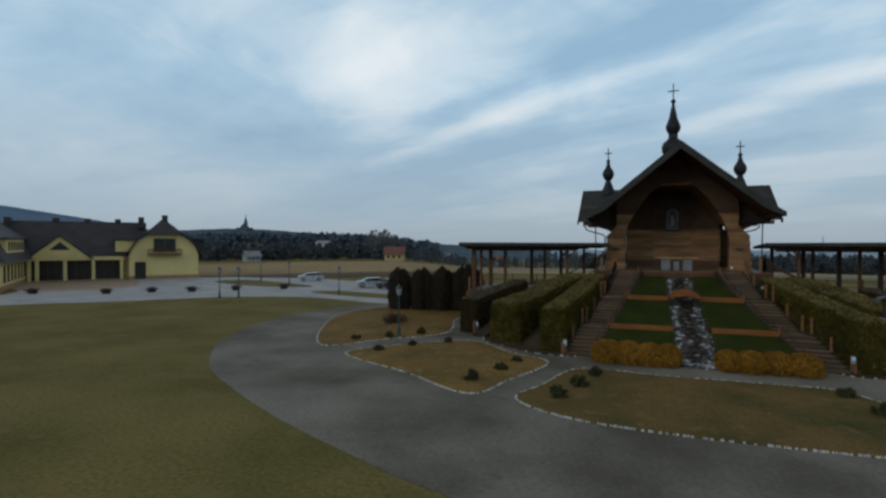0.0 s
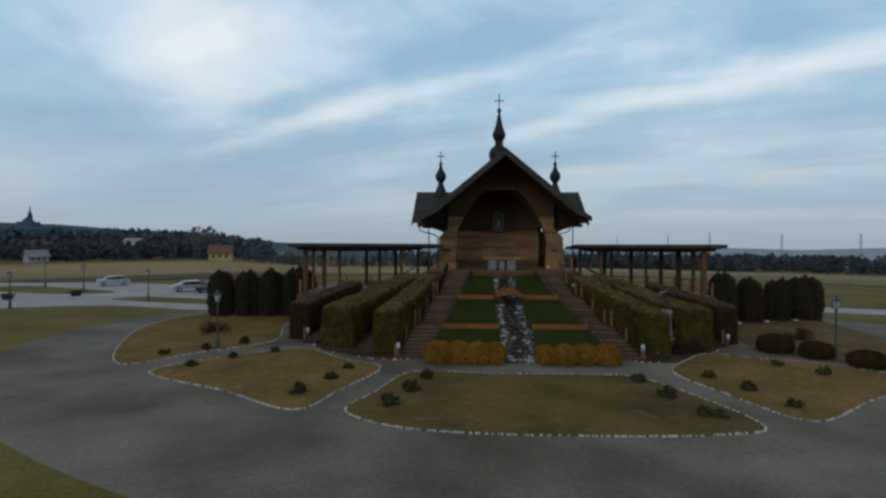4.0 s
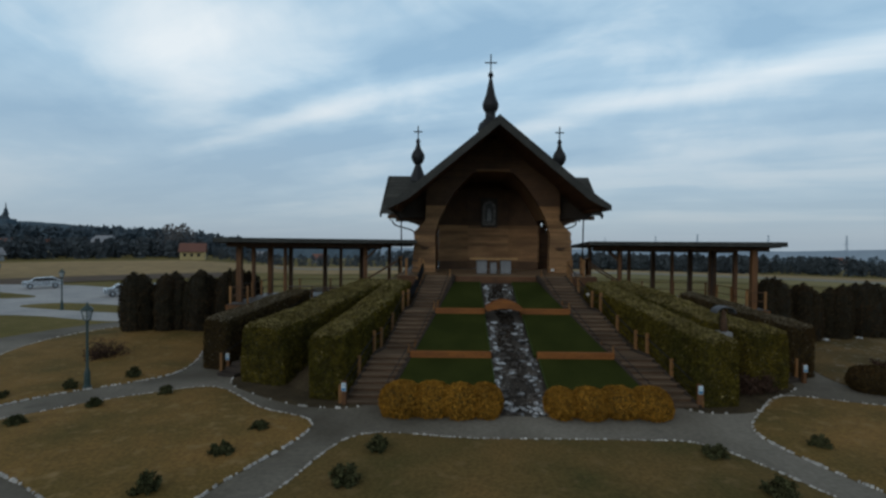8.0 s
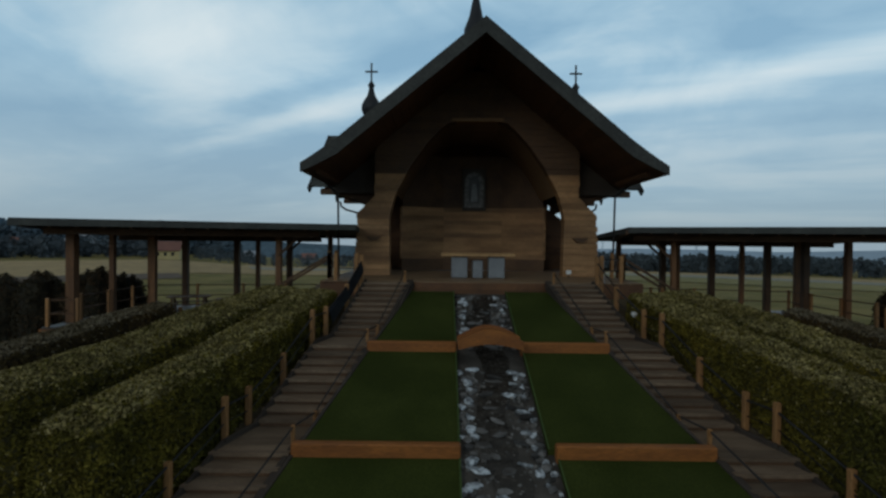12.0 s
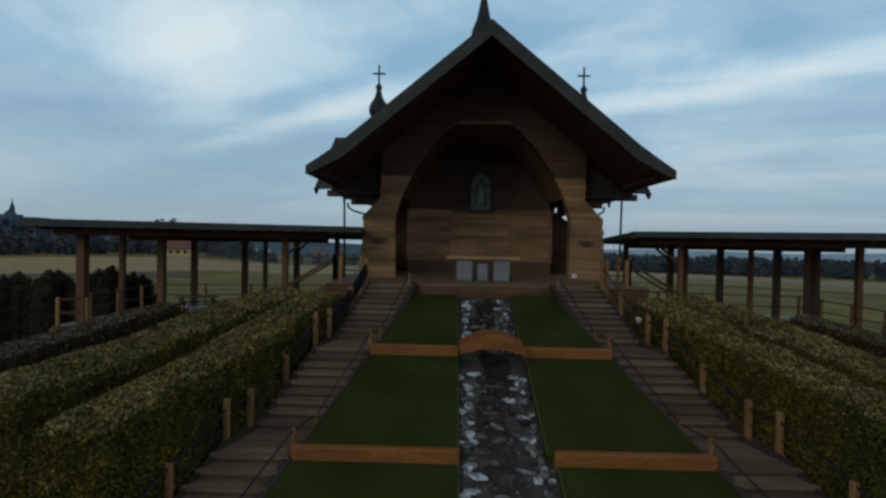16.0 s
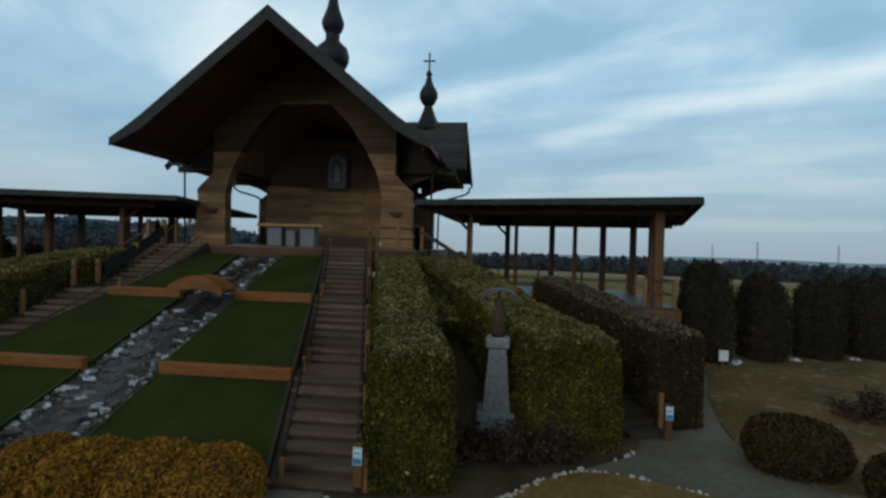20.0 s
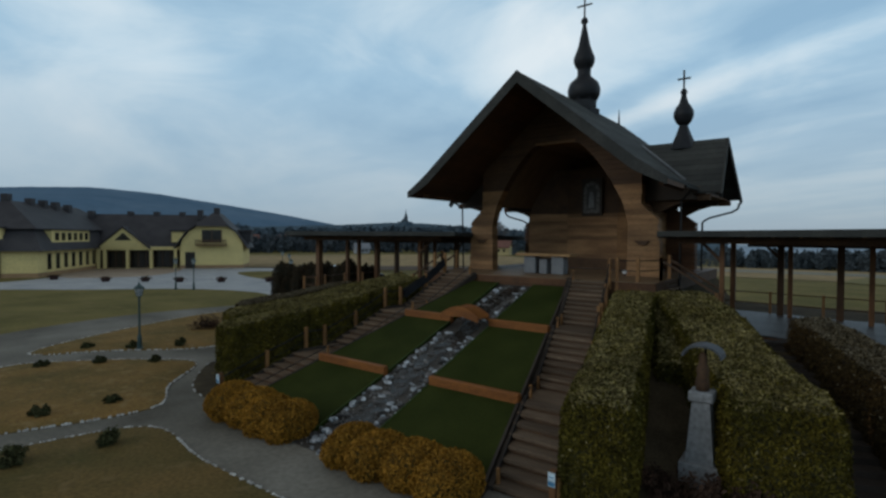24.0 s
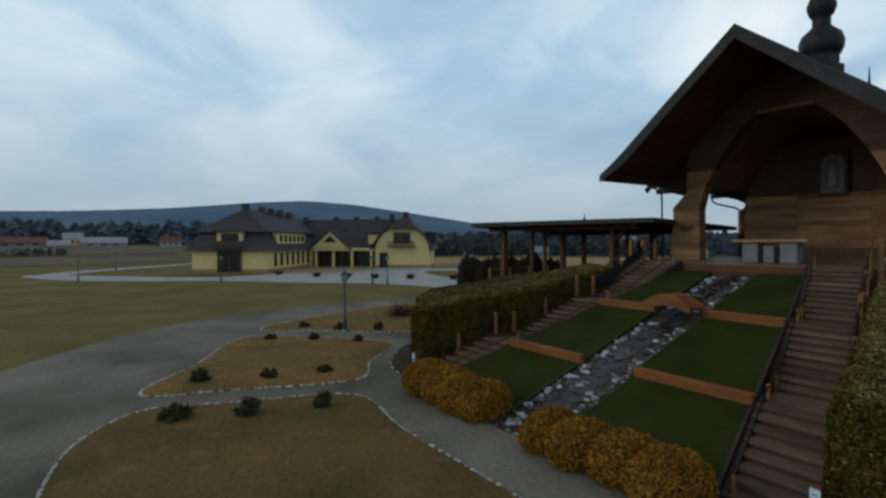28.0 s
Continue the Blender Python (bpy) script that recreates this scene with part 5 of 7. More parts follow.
def foliage(name, surf, size, core_mat, leaf_mat, at, label, category, group="", inset=0.12, count=8000, depth=0.16, lift=0.8, tip=None):
    """A shrub: a dark core and a coat of small leaves over it. surf: (verts, faces) of the outer shape in world places."""
    v = np.asarray(surf[0], float)
    tri = []
    for f in surf[1]:
        tri += [(f[0], f[k], f[k + 1]) for k in range(1, len(f) - 1)]
    tri = np.array(tri)
    if np.einsum("ij,ij->", np.cross(v[tri[:, 0]] - v.mean(0), v[tri[:, 1]] - v.mean(0)), v[tri[:, 2]] - v.mean(0)) < 0:
        tri = tri[:, ::-1]
    a, b, c = v[tri[:, 0]], v[tri[:, 1]], v[tri[:, 2]]
    n = np.cross(b - a, c - a)
    area = np.linalg.norm(n, axis=1)
    n = n / (area[:, None] + 1e-9)
    pick = rng.choice(len(tri), count, p=area / area.sum())
    r1, r2 = np.sqrt(rng.random(count)), rng.random(count)
    p = a[pick] * (1 - r1)[:, None] + b[pick] * (r1 * (1 - r2))[:, None] + c[pick] * (r1 * r2)[:, None]
    nn = n[pick]
    p = p - nn * (rng.random((count, 1)) ** 1.5) * depth + nn * 0.02
    ob = thing(name, at, label, category, group)
    mid = v.mean(0)
    vn = np.zeros_like(v)
    for k in range(3):
        np.add.at(vn, tri[:, k], np.cross(b - a, c - a))
    vn /= np.linalg.norm(vn, axis=1)[:, None] + 1e-9
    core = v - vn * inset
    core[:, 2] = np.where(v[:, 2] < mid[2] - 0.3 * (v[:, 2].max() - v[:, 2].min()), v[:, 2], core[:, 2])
    part("core", (core, surf[1]), core_mat, ob, "dark core under the leaves")
    # paler leaves gather on upward faces: frosty growth plus top light put into colour
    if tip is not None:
        pale_top = rng.random(count) < np.clip((nn[:, 2] - 0.35) * 1.2, 0.03, 0.7)
        part("tip_growth", leaves(p[pale_top], nn[pale_top], size, rng, lift), tip, ob, "paler top leaves, frosty growth and top light in colour")
        p, nn = p[~pale_top], nn[~pale_top]
    part("leaves", leaves(p, nn, size, rng, lift), leaf_mat, ob)
    return ob


def hedge_surface(path, w, nz=10):
    """A clipped hedge along path rows of (x, y, foot z, top z), w wide, with rounded shoulders and lumpy faces."""
    pts = []
    for (a, b) in zip(path, path[1:]):
        n = max(2, int(math.hypot(b[0] - a[0], b[1] - a[1]) / 0.28))
        pts += [tuple(np.array(a) + (np.array(b) - np.array(a)) * k / n) for k in range(n)]
    pts.append(path[-1])
    prof = [(-1, 0.0), (-1.04, 0.3), (-1.0, 0.6), (-0.97, 0.85), (-0.86, 0.96), (-0.5, 1.0), (0, 1.01), (0.5, 1.0), (0.86, 0.96), (0.97, 0.85), (1.0, 0.6), (1.04, 0.3), (1, 0.0)]
    v, f = [], []
    rows = []
    d0 = np.array(path[1][:2]) - np.array(path[0][:2])
    d0 /= np.linalg.norm(d0)
    order = [(pts[0], 0.80, 0.0)] + [(p, 1.0, 0.22 if i == 0 else 0.0) for i, p in enumerate(pts)]
    for i, (p, sc, adv) in enumerate(order):
        q = pts[min(max(i, 1), len(pts) - 1)]
        o = pts[max(min(i, len(pts) - 1) - 1, 0)]
        d = np.array(q[:2]) - np.array(o[:2])
        d = d / (np.linalg.norm(d) + 1e-9) if np.linalg.norm(d) > 1e-6 else d0
        s = np.array((d[1], -d[0]))
        row = []
        for k, (u, h) in enumerate(prof):
            jit = 0.08 * noise.noise(Vector((p[0] * 0.9 + u, p[1] * 0.9, h * 3))) + 0.07 * noise.noise(Vector((p[0] * 2.3 + u * 2, p[1] * 2.3, h * 6 + 9)))
            c = np.array(p[:2]) + s * (u * w / 2 * sc + jit) + d * adv
            hh = h * (0.965 if i == 0 else 1.0)
            row.append(len(v))
            v.append((c[0], c[1], p[2] + (p[3] - p[2]) * hh + jit * 0.8 * h))
        rows.append(row)
    for a, b in zip(rows, rows[1:]):
        for k in range(len(prof) - 1):
            f.append((a[k], a[k + 1], b[k + 1], b[k]))
    f.append(tuple(rows[0][::-1]))
    f.append(tuple(rows[-1]))
    return v, [q[::-1] for q in f]  # faces look outwards


H1 = [(8.45, 0.35, -0.05, 2.85), (7.68, 3.5, 0.9, 3.25), (6.82, 7.0, 2.3, 3.85), (6.1, 10.1, 3.4, 4.4)]
H2R = [(12.0, 2.4, -0.05, 2.8), (10.35, 6.0, 0.8, 3.25), (9.1, 8.85, 2.0, 3.9), (7.65, 11.1, 2.4, 4.4)]
H3R = [(15.5, 5.0, -0.05, 2.72), (14.15, 8.0, 0.6, 3.15), (13.15, 9.7, 1.5, 3.5), (12.1, 11.1, 2.3, 3.75)]
H2 = [(12.0, 2.4, -0.05, 2.8), (10.5, 6.0, 0.8, 3.25), (9.2, 8.9, 2.0, 3.9), (7.7, 11.2, 2.4, 4.4)]
H3 = [(15.3, 5.0, -0.05, 2.72), (14.2, 8.0, 0.6, 3.1), (13.35, 9.7, 1.5, 3.45), (12.3, 11.2, 2.3, 3.7)]
HEDGE_SHIFT = {-1: ((0.2, -0.3), (0.15, 0.0), (0.1, 0.1)), 1: ((-0.06, -0.72), (0.02, -0.25), (-0.4, -0.5))}
for s in (-1, 1):
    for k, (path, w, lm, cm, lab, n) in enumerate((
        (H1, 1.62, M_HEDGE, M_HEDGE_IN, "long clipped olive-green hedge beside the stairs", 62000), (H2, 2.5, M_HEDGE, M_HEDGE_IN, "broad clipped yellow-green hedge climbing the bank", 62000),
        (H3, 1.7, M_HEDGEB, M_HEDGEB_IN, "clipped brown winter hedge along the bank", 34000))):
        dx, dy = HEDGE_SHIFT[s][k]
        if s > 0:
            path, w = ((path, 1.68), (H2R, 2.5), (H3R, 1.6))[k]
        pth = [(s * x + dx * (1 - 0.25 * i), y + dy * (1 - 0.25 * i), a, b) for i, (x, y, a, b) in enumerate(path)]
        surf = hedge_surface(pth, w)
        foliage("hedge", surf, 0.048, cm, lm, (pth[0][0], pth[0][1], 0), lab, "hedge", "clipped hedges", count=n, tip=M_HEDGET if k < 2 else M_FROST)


# the two inner hedges grow together behind the pedestal
pth = [(8.6, 6.0, 0.9, 2.6), (8.0, 8.4, 1.8, 3.3), (7.2, 10.4, 2.8, 4.1)]
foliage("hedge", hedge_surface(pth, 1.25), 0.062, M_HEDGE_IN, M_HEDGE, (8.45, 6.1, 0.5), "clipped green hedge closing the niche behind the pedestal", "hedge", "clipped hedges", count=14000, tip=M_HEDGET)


def blob_surface(x, y, z, rx, ry, h, seed, bump=0.12, squareness=2.6, n=20, m=9, rag=0.0):
    """A rounded clipped shrub standing at x, y, z."""
    v, f = [], []
    r = np.random.default_rng(seed)
    ph = r.uniform(0, 50, 3)
    for j in range(m + 1):
        t = j / m
        zz = h * t
        prof = (1 - abs(max(0.0, (t - 0.35) / 0.65)) ** squareness) ** (1 / 2) * (0.82 + 0.18 * min(1, t / 0.3)) if t < 1 else 0.0
        for k in range(n):
            a = 2 * math.pi * k / n
            q = 1 + bump * noise.noise(Vector((math.cos(a) * 1.7 + ph[0], math.sin(a) * 1.7 + ph[1], zz * 1.6 + ph[2])))
            v.append((x + rx * prof * q * math.cos(a), y + ry * prof * q * math.sin(a), z + zz * (1 + 0.04 * (q - 1) + rag * t ** 4 * noise.noise(Vector((math.cos(a) * 1.6 * (1.2 - t) * 4 + ph[1], math.sin(a) * 1.6 * (1.2 - t) * 4, ph[0]))))))
    for j in range(m):
        for k in range(n):
            f.append((j * n + k, j * n + (k + 1) % n, (j + 1) * n + (k + 1) % n, (j + 1) * n + k))
    return v, f


# golden shrubs at the foot of the turf
for k, (x, rx) in enumerate(((-4.85, 0.92), (-3.65, 0.88), (-2.5, 0.82), (-1.55, 0.7), (1.42, 0.66), (2.5, 0.8), (3.75, 0.86), (4.98, 0.86))):
    y = -1.4 + 0.08 * math.sin(k * 2.3)
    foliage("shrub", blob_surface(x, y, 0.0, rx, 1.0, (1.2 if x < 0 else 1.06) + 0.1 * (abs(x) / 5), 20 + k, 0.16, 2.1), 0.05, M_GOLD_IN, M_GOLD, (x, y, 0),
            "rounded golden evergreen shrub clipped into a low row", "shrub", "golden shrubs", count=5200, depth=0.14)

# columns of thuja, each grown together from several leaders


def thuja(x, y, rx, h, seed):
    q = np.random.default_rng(seed)
    v, f = [], []
    a0 = q.uniform(0, 6.28)
    for k in range(4):
        a, d = a0 + k * 1.57 + q.uniform(-0.4, 0.4), rx * 0.42
        sv, sf = blob_surface(x + d * math.cos(a), y + d * math.sin(a), 0, rx * 0.66, rx * 0.66, h * q.uniform(0.88, 1.0), seed * 7 + k, 0.14, 2.8, 14, 9)
        f += [tuple(i + len(v) for i in t) for t in sf]
        v += sv
    foliage("thuja", (v, f), 0.085, M_THUJA_IN, M_THUJA, (x, y, 0), "dark brown-green clipped thuja column", "thuja", "thuja row", count=8000, depth=0.14)


for k, (x, y, rx, h) in enumerate(((-25.85, 16.4, 1.35, 4.5), (-23.5, 16.6, 1.3, 4.55), (-21.25, 16.8, 1.35, 4.7), (-19.1, 17.0, 1.2, 5.0), (-18.9, 19.3, 1.15, 4.6),
                                  (19.2, 14.0, 1.2, 4.75), (22.05, 14.9, 1.12, 4.2), (24.95, 15.9, 1.12, 4.05), (28.1, 17.0, 1.5, 4.25))):
    thuja(x, y, rx, h, 40 + k)
for k, (x, y) in enumerate(((20.5, 13.6), (23.4, 14.6), (26.5, 15.6), (20.2, 13.2))):
    bm = B()
    bmesh.ops.create_icosphere(bm, subdivisions=2, radius=0.2)
    for v in bm.verts:
        v.co = Vector((x, y, 0.1)) + Vector((v.co.x * 1.3, v.co.y, v.co.z * 0.8)) * (1 + 0.3 * noise.noise(v.co * 6 + Vector((k, 0, 0))))
    solid("field_stone", bm, M_ROCKW, "white field stone at the foot of the thujas", "stone", "white field stones")
# low balls beside the lamp
for k, (x, y, rx, h) in enumerate(((16.85, 2.4, 1.15, 1.2), (18.35, 0.7, 1.0, 1.05), (19.6, -1.7, 1.0, 1.0))):
    foliage("round_bush", blob_surface(x, y, 0, rx, rx * 0.9, h, 60 + k, 0.12), 0.06, M_HEDGEB_IN, M_HEDGEB, (x, y, 0), "low rounded brown-green bush", "bush", "round bushes", count=4500)


def low_conifer(x, y, r, h, mat, label, seed, cat="shrub", group="dwarf conifers"):
    q = np.random.default_rng(seed)
    ob = thing("dwarf_conifer" if mat is M_SHRUB else "barberry_bush", (x, y, 0.1), label, cat, group)
    bm = B()
    tips = []
    for k in range(20):
        a, e = q.uniform(0, 6.28), q.uniform(0.1, 1.3)
        d = Vector((math.cos(a) * math.cos(e) * r, math.sin(a) * math.cos(e) * r, math.sin(e) * h))
        rod(bm, (x, y, 0.05), Vector((x, y, 0.08)) + d * 0.9, 0.018, 0.006, 4)
        tips.append(np.array(d))
    part("branches", bm, M_TWIG, ob)
    t = np.array(tips)[q.integers(0, 20, 1500)] * q.uniform(0.3, 1.0, (1500, 1)) + q.normal(size=(1500, 3)) * 0.10 * r
    t[:, 2] = np.abs(t[:, 2])
    part("needles", leaves(t + np.array((x, y, 0.1)), t / (np.linalg.norm(t, axis=1)[:, None] + 1e-6), 0.06, q, 0.9), mat, ob)


DWARFS = [(-21.8, -0.3, .55), (-20.0, 1.3, .5), (-18.3, 3.3, .5), (-18.5, -3.4, .55), (-17.05, -1.4, .5), (-15.2, 0.45, .45), (-9.7, -3.6, .5), (-10.1, -5.8, .55), (-11.0, -8.3, .6),
          (-6.65, -9.65, .75), (-5.9, -7.6, .7), (-5.25, -5.35, .55), (5.4, -5.5, .6), (5.8, -8.1, .7), (6.3, -10.6, .45), (6.85, -10.8, .45),
          (9.3, -4.65, .5), (10.0, -7.0, .55), (10.65, -9.4, .55), (14.4, -1.9, .5), (15.65, -3.9, .55)]
for k, (x, y, r) in enumerate(DWARFS):
    low_conifer(x, y, r * 0.66, r * (0.58 + 0.14 * (k % 3)), M_SHRUB, "small bushy dark green dwarf conifer", 80 + k)
for k, (x, y, r) in enumerate(((-22.2, 7.2, 1.3), (20.9, 6.3, 1.0), (10.3, 1.6, 0.8), (11.3, 1.9, 0.75), (9.2, 1.7, 0.65))):
    low_conifer(x, y, r, 0.5 + 0.4 * r, M_REDB, "low reddish-brown barberry bush", 130 + k, "bush", "barberry bushes")


# ---- lamps, signs, pedestal ----
def street_lamp(x, y, h, big=True):
    ob = thing("street_lamp", (x, y, 0), "dark green cast-iron lamp post with a glazed lantern", "street lamp", "street lamps")
    bm = B()
    lathe(bm, [(0.19, 0.0), (0.19, 0.12), (0.13, 0.18), (0.12, 0.75), (0.09, 0.85), (0.065, 0.95)], x, y, 10)
    part("base", bm, M_LAMPG, ob)
    bm = B()
    lathe(bm, [(0.06, 0.9), (0.05, h - 0.9), (0.09, h - 0.86), (0.05, h - 0.8), (0.07, h - 0.72), (0.17, h - 0.68)], x, y, 10)
    part("pole", bm, M_LAMPG, ob)
    bm = B()
    lathe(bm, [(0.13, h - 0.66), (0.23, h - 0.24), (0.23, h - 0.22)], x, y, 6)
    part("lantern_glass", bm, M_GLASSL, ob, "pale frosted lantern glass")
    for k in range(6):
        a = k * math.pi / 3
        part("lantern_bar", rod(B(), (x + 0.14 * math.cos(a), y + 0.14 * math.sin(a), h - 0.68), (x + 0.245 * math.cos(a), y + 0.245 * math.sin(a), h - 0.22), 0.018, n=4), M_LAMPG, ob)
    bm = B()
    lathe(bm, [(0.29, h - 0.24), (0.28, h - 0.19), (0.15, h - 0.08), (0.07, h - 0.02), (0.03, h + 0.12)], x, y, 6)
    part("lantern_cap", bm, M_LAMPG, ob)
    return ob


lamp = street_lamp(-19.3, 1.45, 3.8)
for x, y in ((19.16, 0.25), (-51.8, 19.3), (-39.2, 26.8), (-55.3, 38.5), (-66.0, 45.0), (-68.1, 3.4), (-80.5, -13.6), (-50.0, 20.6), (-113, -8), (-92, 51)):
    copy_thing(lamp, pose(x, y, 0))


def sign_post(x, y, h):
    ob = thing("sign_post", (x, y, 0), "short timber post with a small blue and white notice", "sign", "sign posts")
    bm = B()
    box(bm, x - 0.09, y - 0.09, 0, x + 0.09, y + 0.09, h, 0.02)
    part("post", bm, M_PERG, ob)
    bm = B()
    box(bm, x - 0.09, y - 0.13, h - 0.38, x + 0.09, y - 0.1, h - 0.04)
    pl = part("panel", bm, M_SIGN, ob, "pale blue notice")
    part("blue_field", box(B(), x - 0.08, y - 0.136, h - 0.36, x + 0.08, y - 0.132, h - 0.25), M_SIGNB, pl)
    part("print_bar", box(B(), x - 0.05, y - 0.136, h - 0.16, x + 0.05, y - 0.132, h - 0.13), M_SIGNB, pl)


for x, y, h in ((-7.3, -0.5, 1.0), (7.36, -0.4, 1.0), (14.45, 3.7, 0.95), (-14.4, 5.0, 0.95)):
    sign_post(x, y, h)
NX, NY = 19.1, 11.7
notice = thing("notice_board", (NX, NY, 0), "small white notice on a thin stake in the grass", "sign")
bm = B()
rod(bm, (NX, NY, 0), (NX, NY, 0.75), 0.025, n=6)
part("stake", bm, M_POST, notice)
bm = B()
box(bm, NX - 0.18, NY - 0.04, 0.55, NX + 0.18, NY - 0.01, 0.98)
part("panel", bm, M_SIGNW, notice)

ped = thing("shrine_pedestal", (10.05, 3.1, 0.3), "tall tapered grey stone pedestal before the hedge", "pedestal")
bm = B()
box(bm, 9.58, 2.63, 0.0, 10.52, 3.57, 0.85, 0.03)
part("plinth", bm, M_PEDE, ped)
bm = B()
quads(bm, [(9.72, 2.77, 0.85), (10.38, 2.77, 0.85), (10.38, 3.43, 0.85), (9.72, 3.43, 0.85), (9.84, 2.89, 2.4), (10.26, 2.89, 2.4), (10.26, 3.31, 2.4), (9.84, 3.31, 2.4)], BOXF)
part("shaft", bm, M_PEDE, ped)
bm = B()
box(bm, 9.76, 2.81, 2.4, 10.34, 3.39, 2.66, 0.03)
part("capital", bm, M_PEDE, ped)
bm = B()
lathe(bm, [(0.16, 2.66), (0.18, 2.8), (0.14, 3.05), (0.16, 3.2), (0.10, 3.38), (0.11, 3.5), (0.08, 3.6), (0.02, 3.66)], 10.05, 3.1, 10)
statue = solid("statue", bm, M_DARKW, "small brown carved statue on the pedestal", "statue", smooth=True)
bm = B()
for k in range(10):
    a0, a1 = math.pi * k / 10, math.pi * (k + 1) / 10
    quads(bm, [(10.05 - 0.43 * math.cos(a0), y, 3.53 + 0.28 * math.sin(a0)) for y in (2.85, 3.45)] + [(10.05 - 0.43 * math.cos(a1), y, 3.53 + 0.28 * math.sin(a1)) for y in (3.45, 2.85)], [(0, 1, 2, 3)])
bmesh.ops.remove_doubles(bm, verts=bm.verts, dist=0.001)
bmesh.ops.solidify(bm, geom=bm.faces[:], thickness=0.05)
part("hood", bm, M_GREYM, ped, "curved grey metal hood")
bm = B()
rod(bm, (10.05, 3.42, 2.6), (10.05, 3.42, 3.84), 0.03, n=6)
part("hood_stay", bm, M_IRON, ped)
for ob in (ped, statue):
    ob.location += Vector((-0.04, -0.3, 0.0))


# ---- garden stairs between the outer hedges, up to the decks ----
for s in (-1, 1):
    gs = thing("garden_stair", (s * 14, 3.7, 0), "narrow dark timber stair between two hedges", "stairs", "garden stairs")
    a, b = np.array((13.95, 3.7, 0.0)), np.array((10.9, 11.4, DECK))
    d = (b - a)[:2] / np.linalg.norm((b - a)[:2])
    side = np.array((d[1], -d[0]))
    n = 17
    for k in range(n):
        p0, p1 = a[:2] + (b - a)[:2] * (k - 0.1) / n, a[:2] + (b - a)[:2] * (k + 1) / n
        z = DECK * (k + 1) / n + 0.03
        pts = [p0 - side * 0.55, p0 + side * 0.55, p1 + side * 0.55, p1 - side * 0.55]
        bm = B()
        sheet(bm, [(s * q[0], q[1], z) for q in pts], 0.16)
        part("tread", bm, M_DARKER, gs)
    hr = thing("handrail", (s * 14.4, 5.2, 0), "dark handrail on timber posts beside a garden stair", "handrail", "garden handrails")
    tops = []
    for k in (0.6, 5.4, 10.8, 16):
        p = a[:2] + (b - a)[:2] * k / n + side * 0.62
        z = DECK * k / n
        bm = B()
        box(bm, s * p[0] - 0.06, p[1] - 0.06, z - 0.2, s * p[0] + 0.06, p[1] + 0.06, z + 1.0, 0.012)
        part("post", bm, M_POST, hr)
        tops.append((s * p[0], p[1], z + 0.9))
    part("rail", tube(B(), tops, 0.03), M_IRON, hr)


# small floodlights on the bank and the stage
for x, y, z in ((5.35, 9.2, 3.45), (4.25, 14.4, STAGE + 0.02)):
    fl = thing("floodlight", (x, y, z), "small white floodlight aimed at the chapel", "floodlight", "floodlights")
    part("stake", rod(B(), (x, y, z - 0.3), (x, y, z + 0.18), 0.02, n=5), M_IRON, fl)
    part("head", bar(B(), (x, y - 0.06, z + 0.22), (x, y + 0.06, z + 0.28), 0.2, 0.14), M_SIGNW, fl)

# dark cover hung over the rail at the head of the stairs
cov = []
for y, z in ((8.5, 3.75), (9.2, 4.1), (9.9, 4.5), (10.6, 4.95), (11.1, 5.3)):
    x = -(stair_out(y) + 0.1)
    cov.append([(x - 0.16, y, z - 0.36 + 0.05 * math.sin(y * 5)), (x - 0.1, y, z - 0.05), (x - 0.03, y, z + 0.05), (x + 0.06, y, z + 0.0), (x + 0.13, y, z - 0.33 + 0.06 * math.cos(y * 4))])
bm = B()
rows = [[bm.verts.new(p) for p in r] for r in cov]
for ra_, rb_ in zip(rows, rows[1:]):
    for k in range(4):
        bm.faces.new((ra_[k], ra_[k + 1], rb_[k + 1], rb_[k]))
bmesh.ops.solidify(bm, geom=bm.faces[:], thickness=0.03)
solid("tarpaulin", bm, M_TARP, "dark blue-grey cover draped over the stair rail", "cover")


def picnic_table(x, y, z, turn):
    ob = thing("picnic_table", (x, y, z), "dark wooden table with benches under the pergola", "table", "picnic tables")
    m = pose(x, y, z, 0, 0, turn)

    def put(name, bm, mat):
        bmesh.ops.transform(bm, matrix=m, verts=bm.verts)
        part(name, bm, mat, ob)

    for k in range(4):
        put("board", box(B(), -0.95, -0.38 + k * 0.19, 0.71, 0.95, -0.38 + k * 0.19 + 0.18, 0.75, 0.008), M_DARKW)
    for v in (-0.72, 0.72):
        put("bench", box(B(), -0.95, v - 0.14, 0.41, 0.95, v + 0.14, 0.45, 0.008), M_DARKW)
    for u in (-0.7, 0.7):
        put("crossbar", box(B(), u - 0.04, -0.85, 0.33, u + 0.04, 0.85, 0.41), M_DARKW)
        for v in (-1, 1):
            put("leg", bar(B(), (u, v * 0.62, 0.0), (u, v * 0.25, 0.71), 0.08, 0.09), M_DARKW)


for x, y, t in ((-11.0, 15.2, 15), (-13.6, 15.9, 15)):
    picnic_table(x, y, DECK, t)

# ---- the yellow house ----
HU, HN = Vector((0.64, 0.768, 0)), Vector((0.768, -0.64, 0))


def Hp(u, n, z):
    return HU * u + HN * n + Vector((0, 0, z))


def hbox(bm, u0, u1, n0, n1, z0, z1):
    return quads(bm, [Hp(u0, n0, z0), Hp(u1, n0, z0), Hp(u1, n1, z0), Hp(u0, n1, z0), Hp(u0, n0, z1), Hp(u1, n0, z1), Hp(u1, n1, z1), Hp(u0, n1, z1)], BOXF)


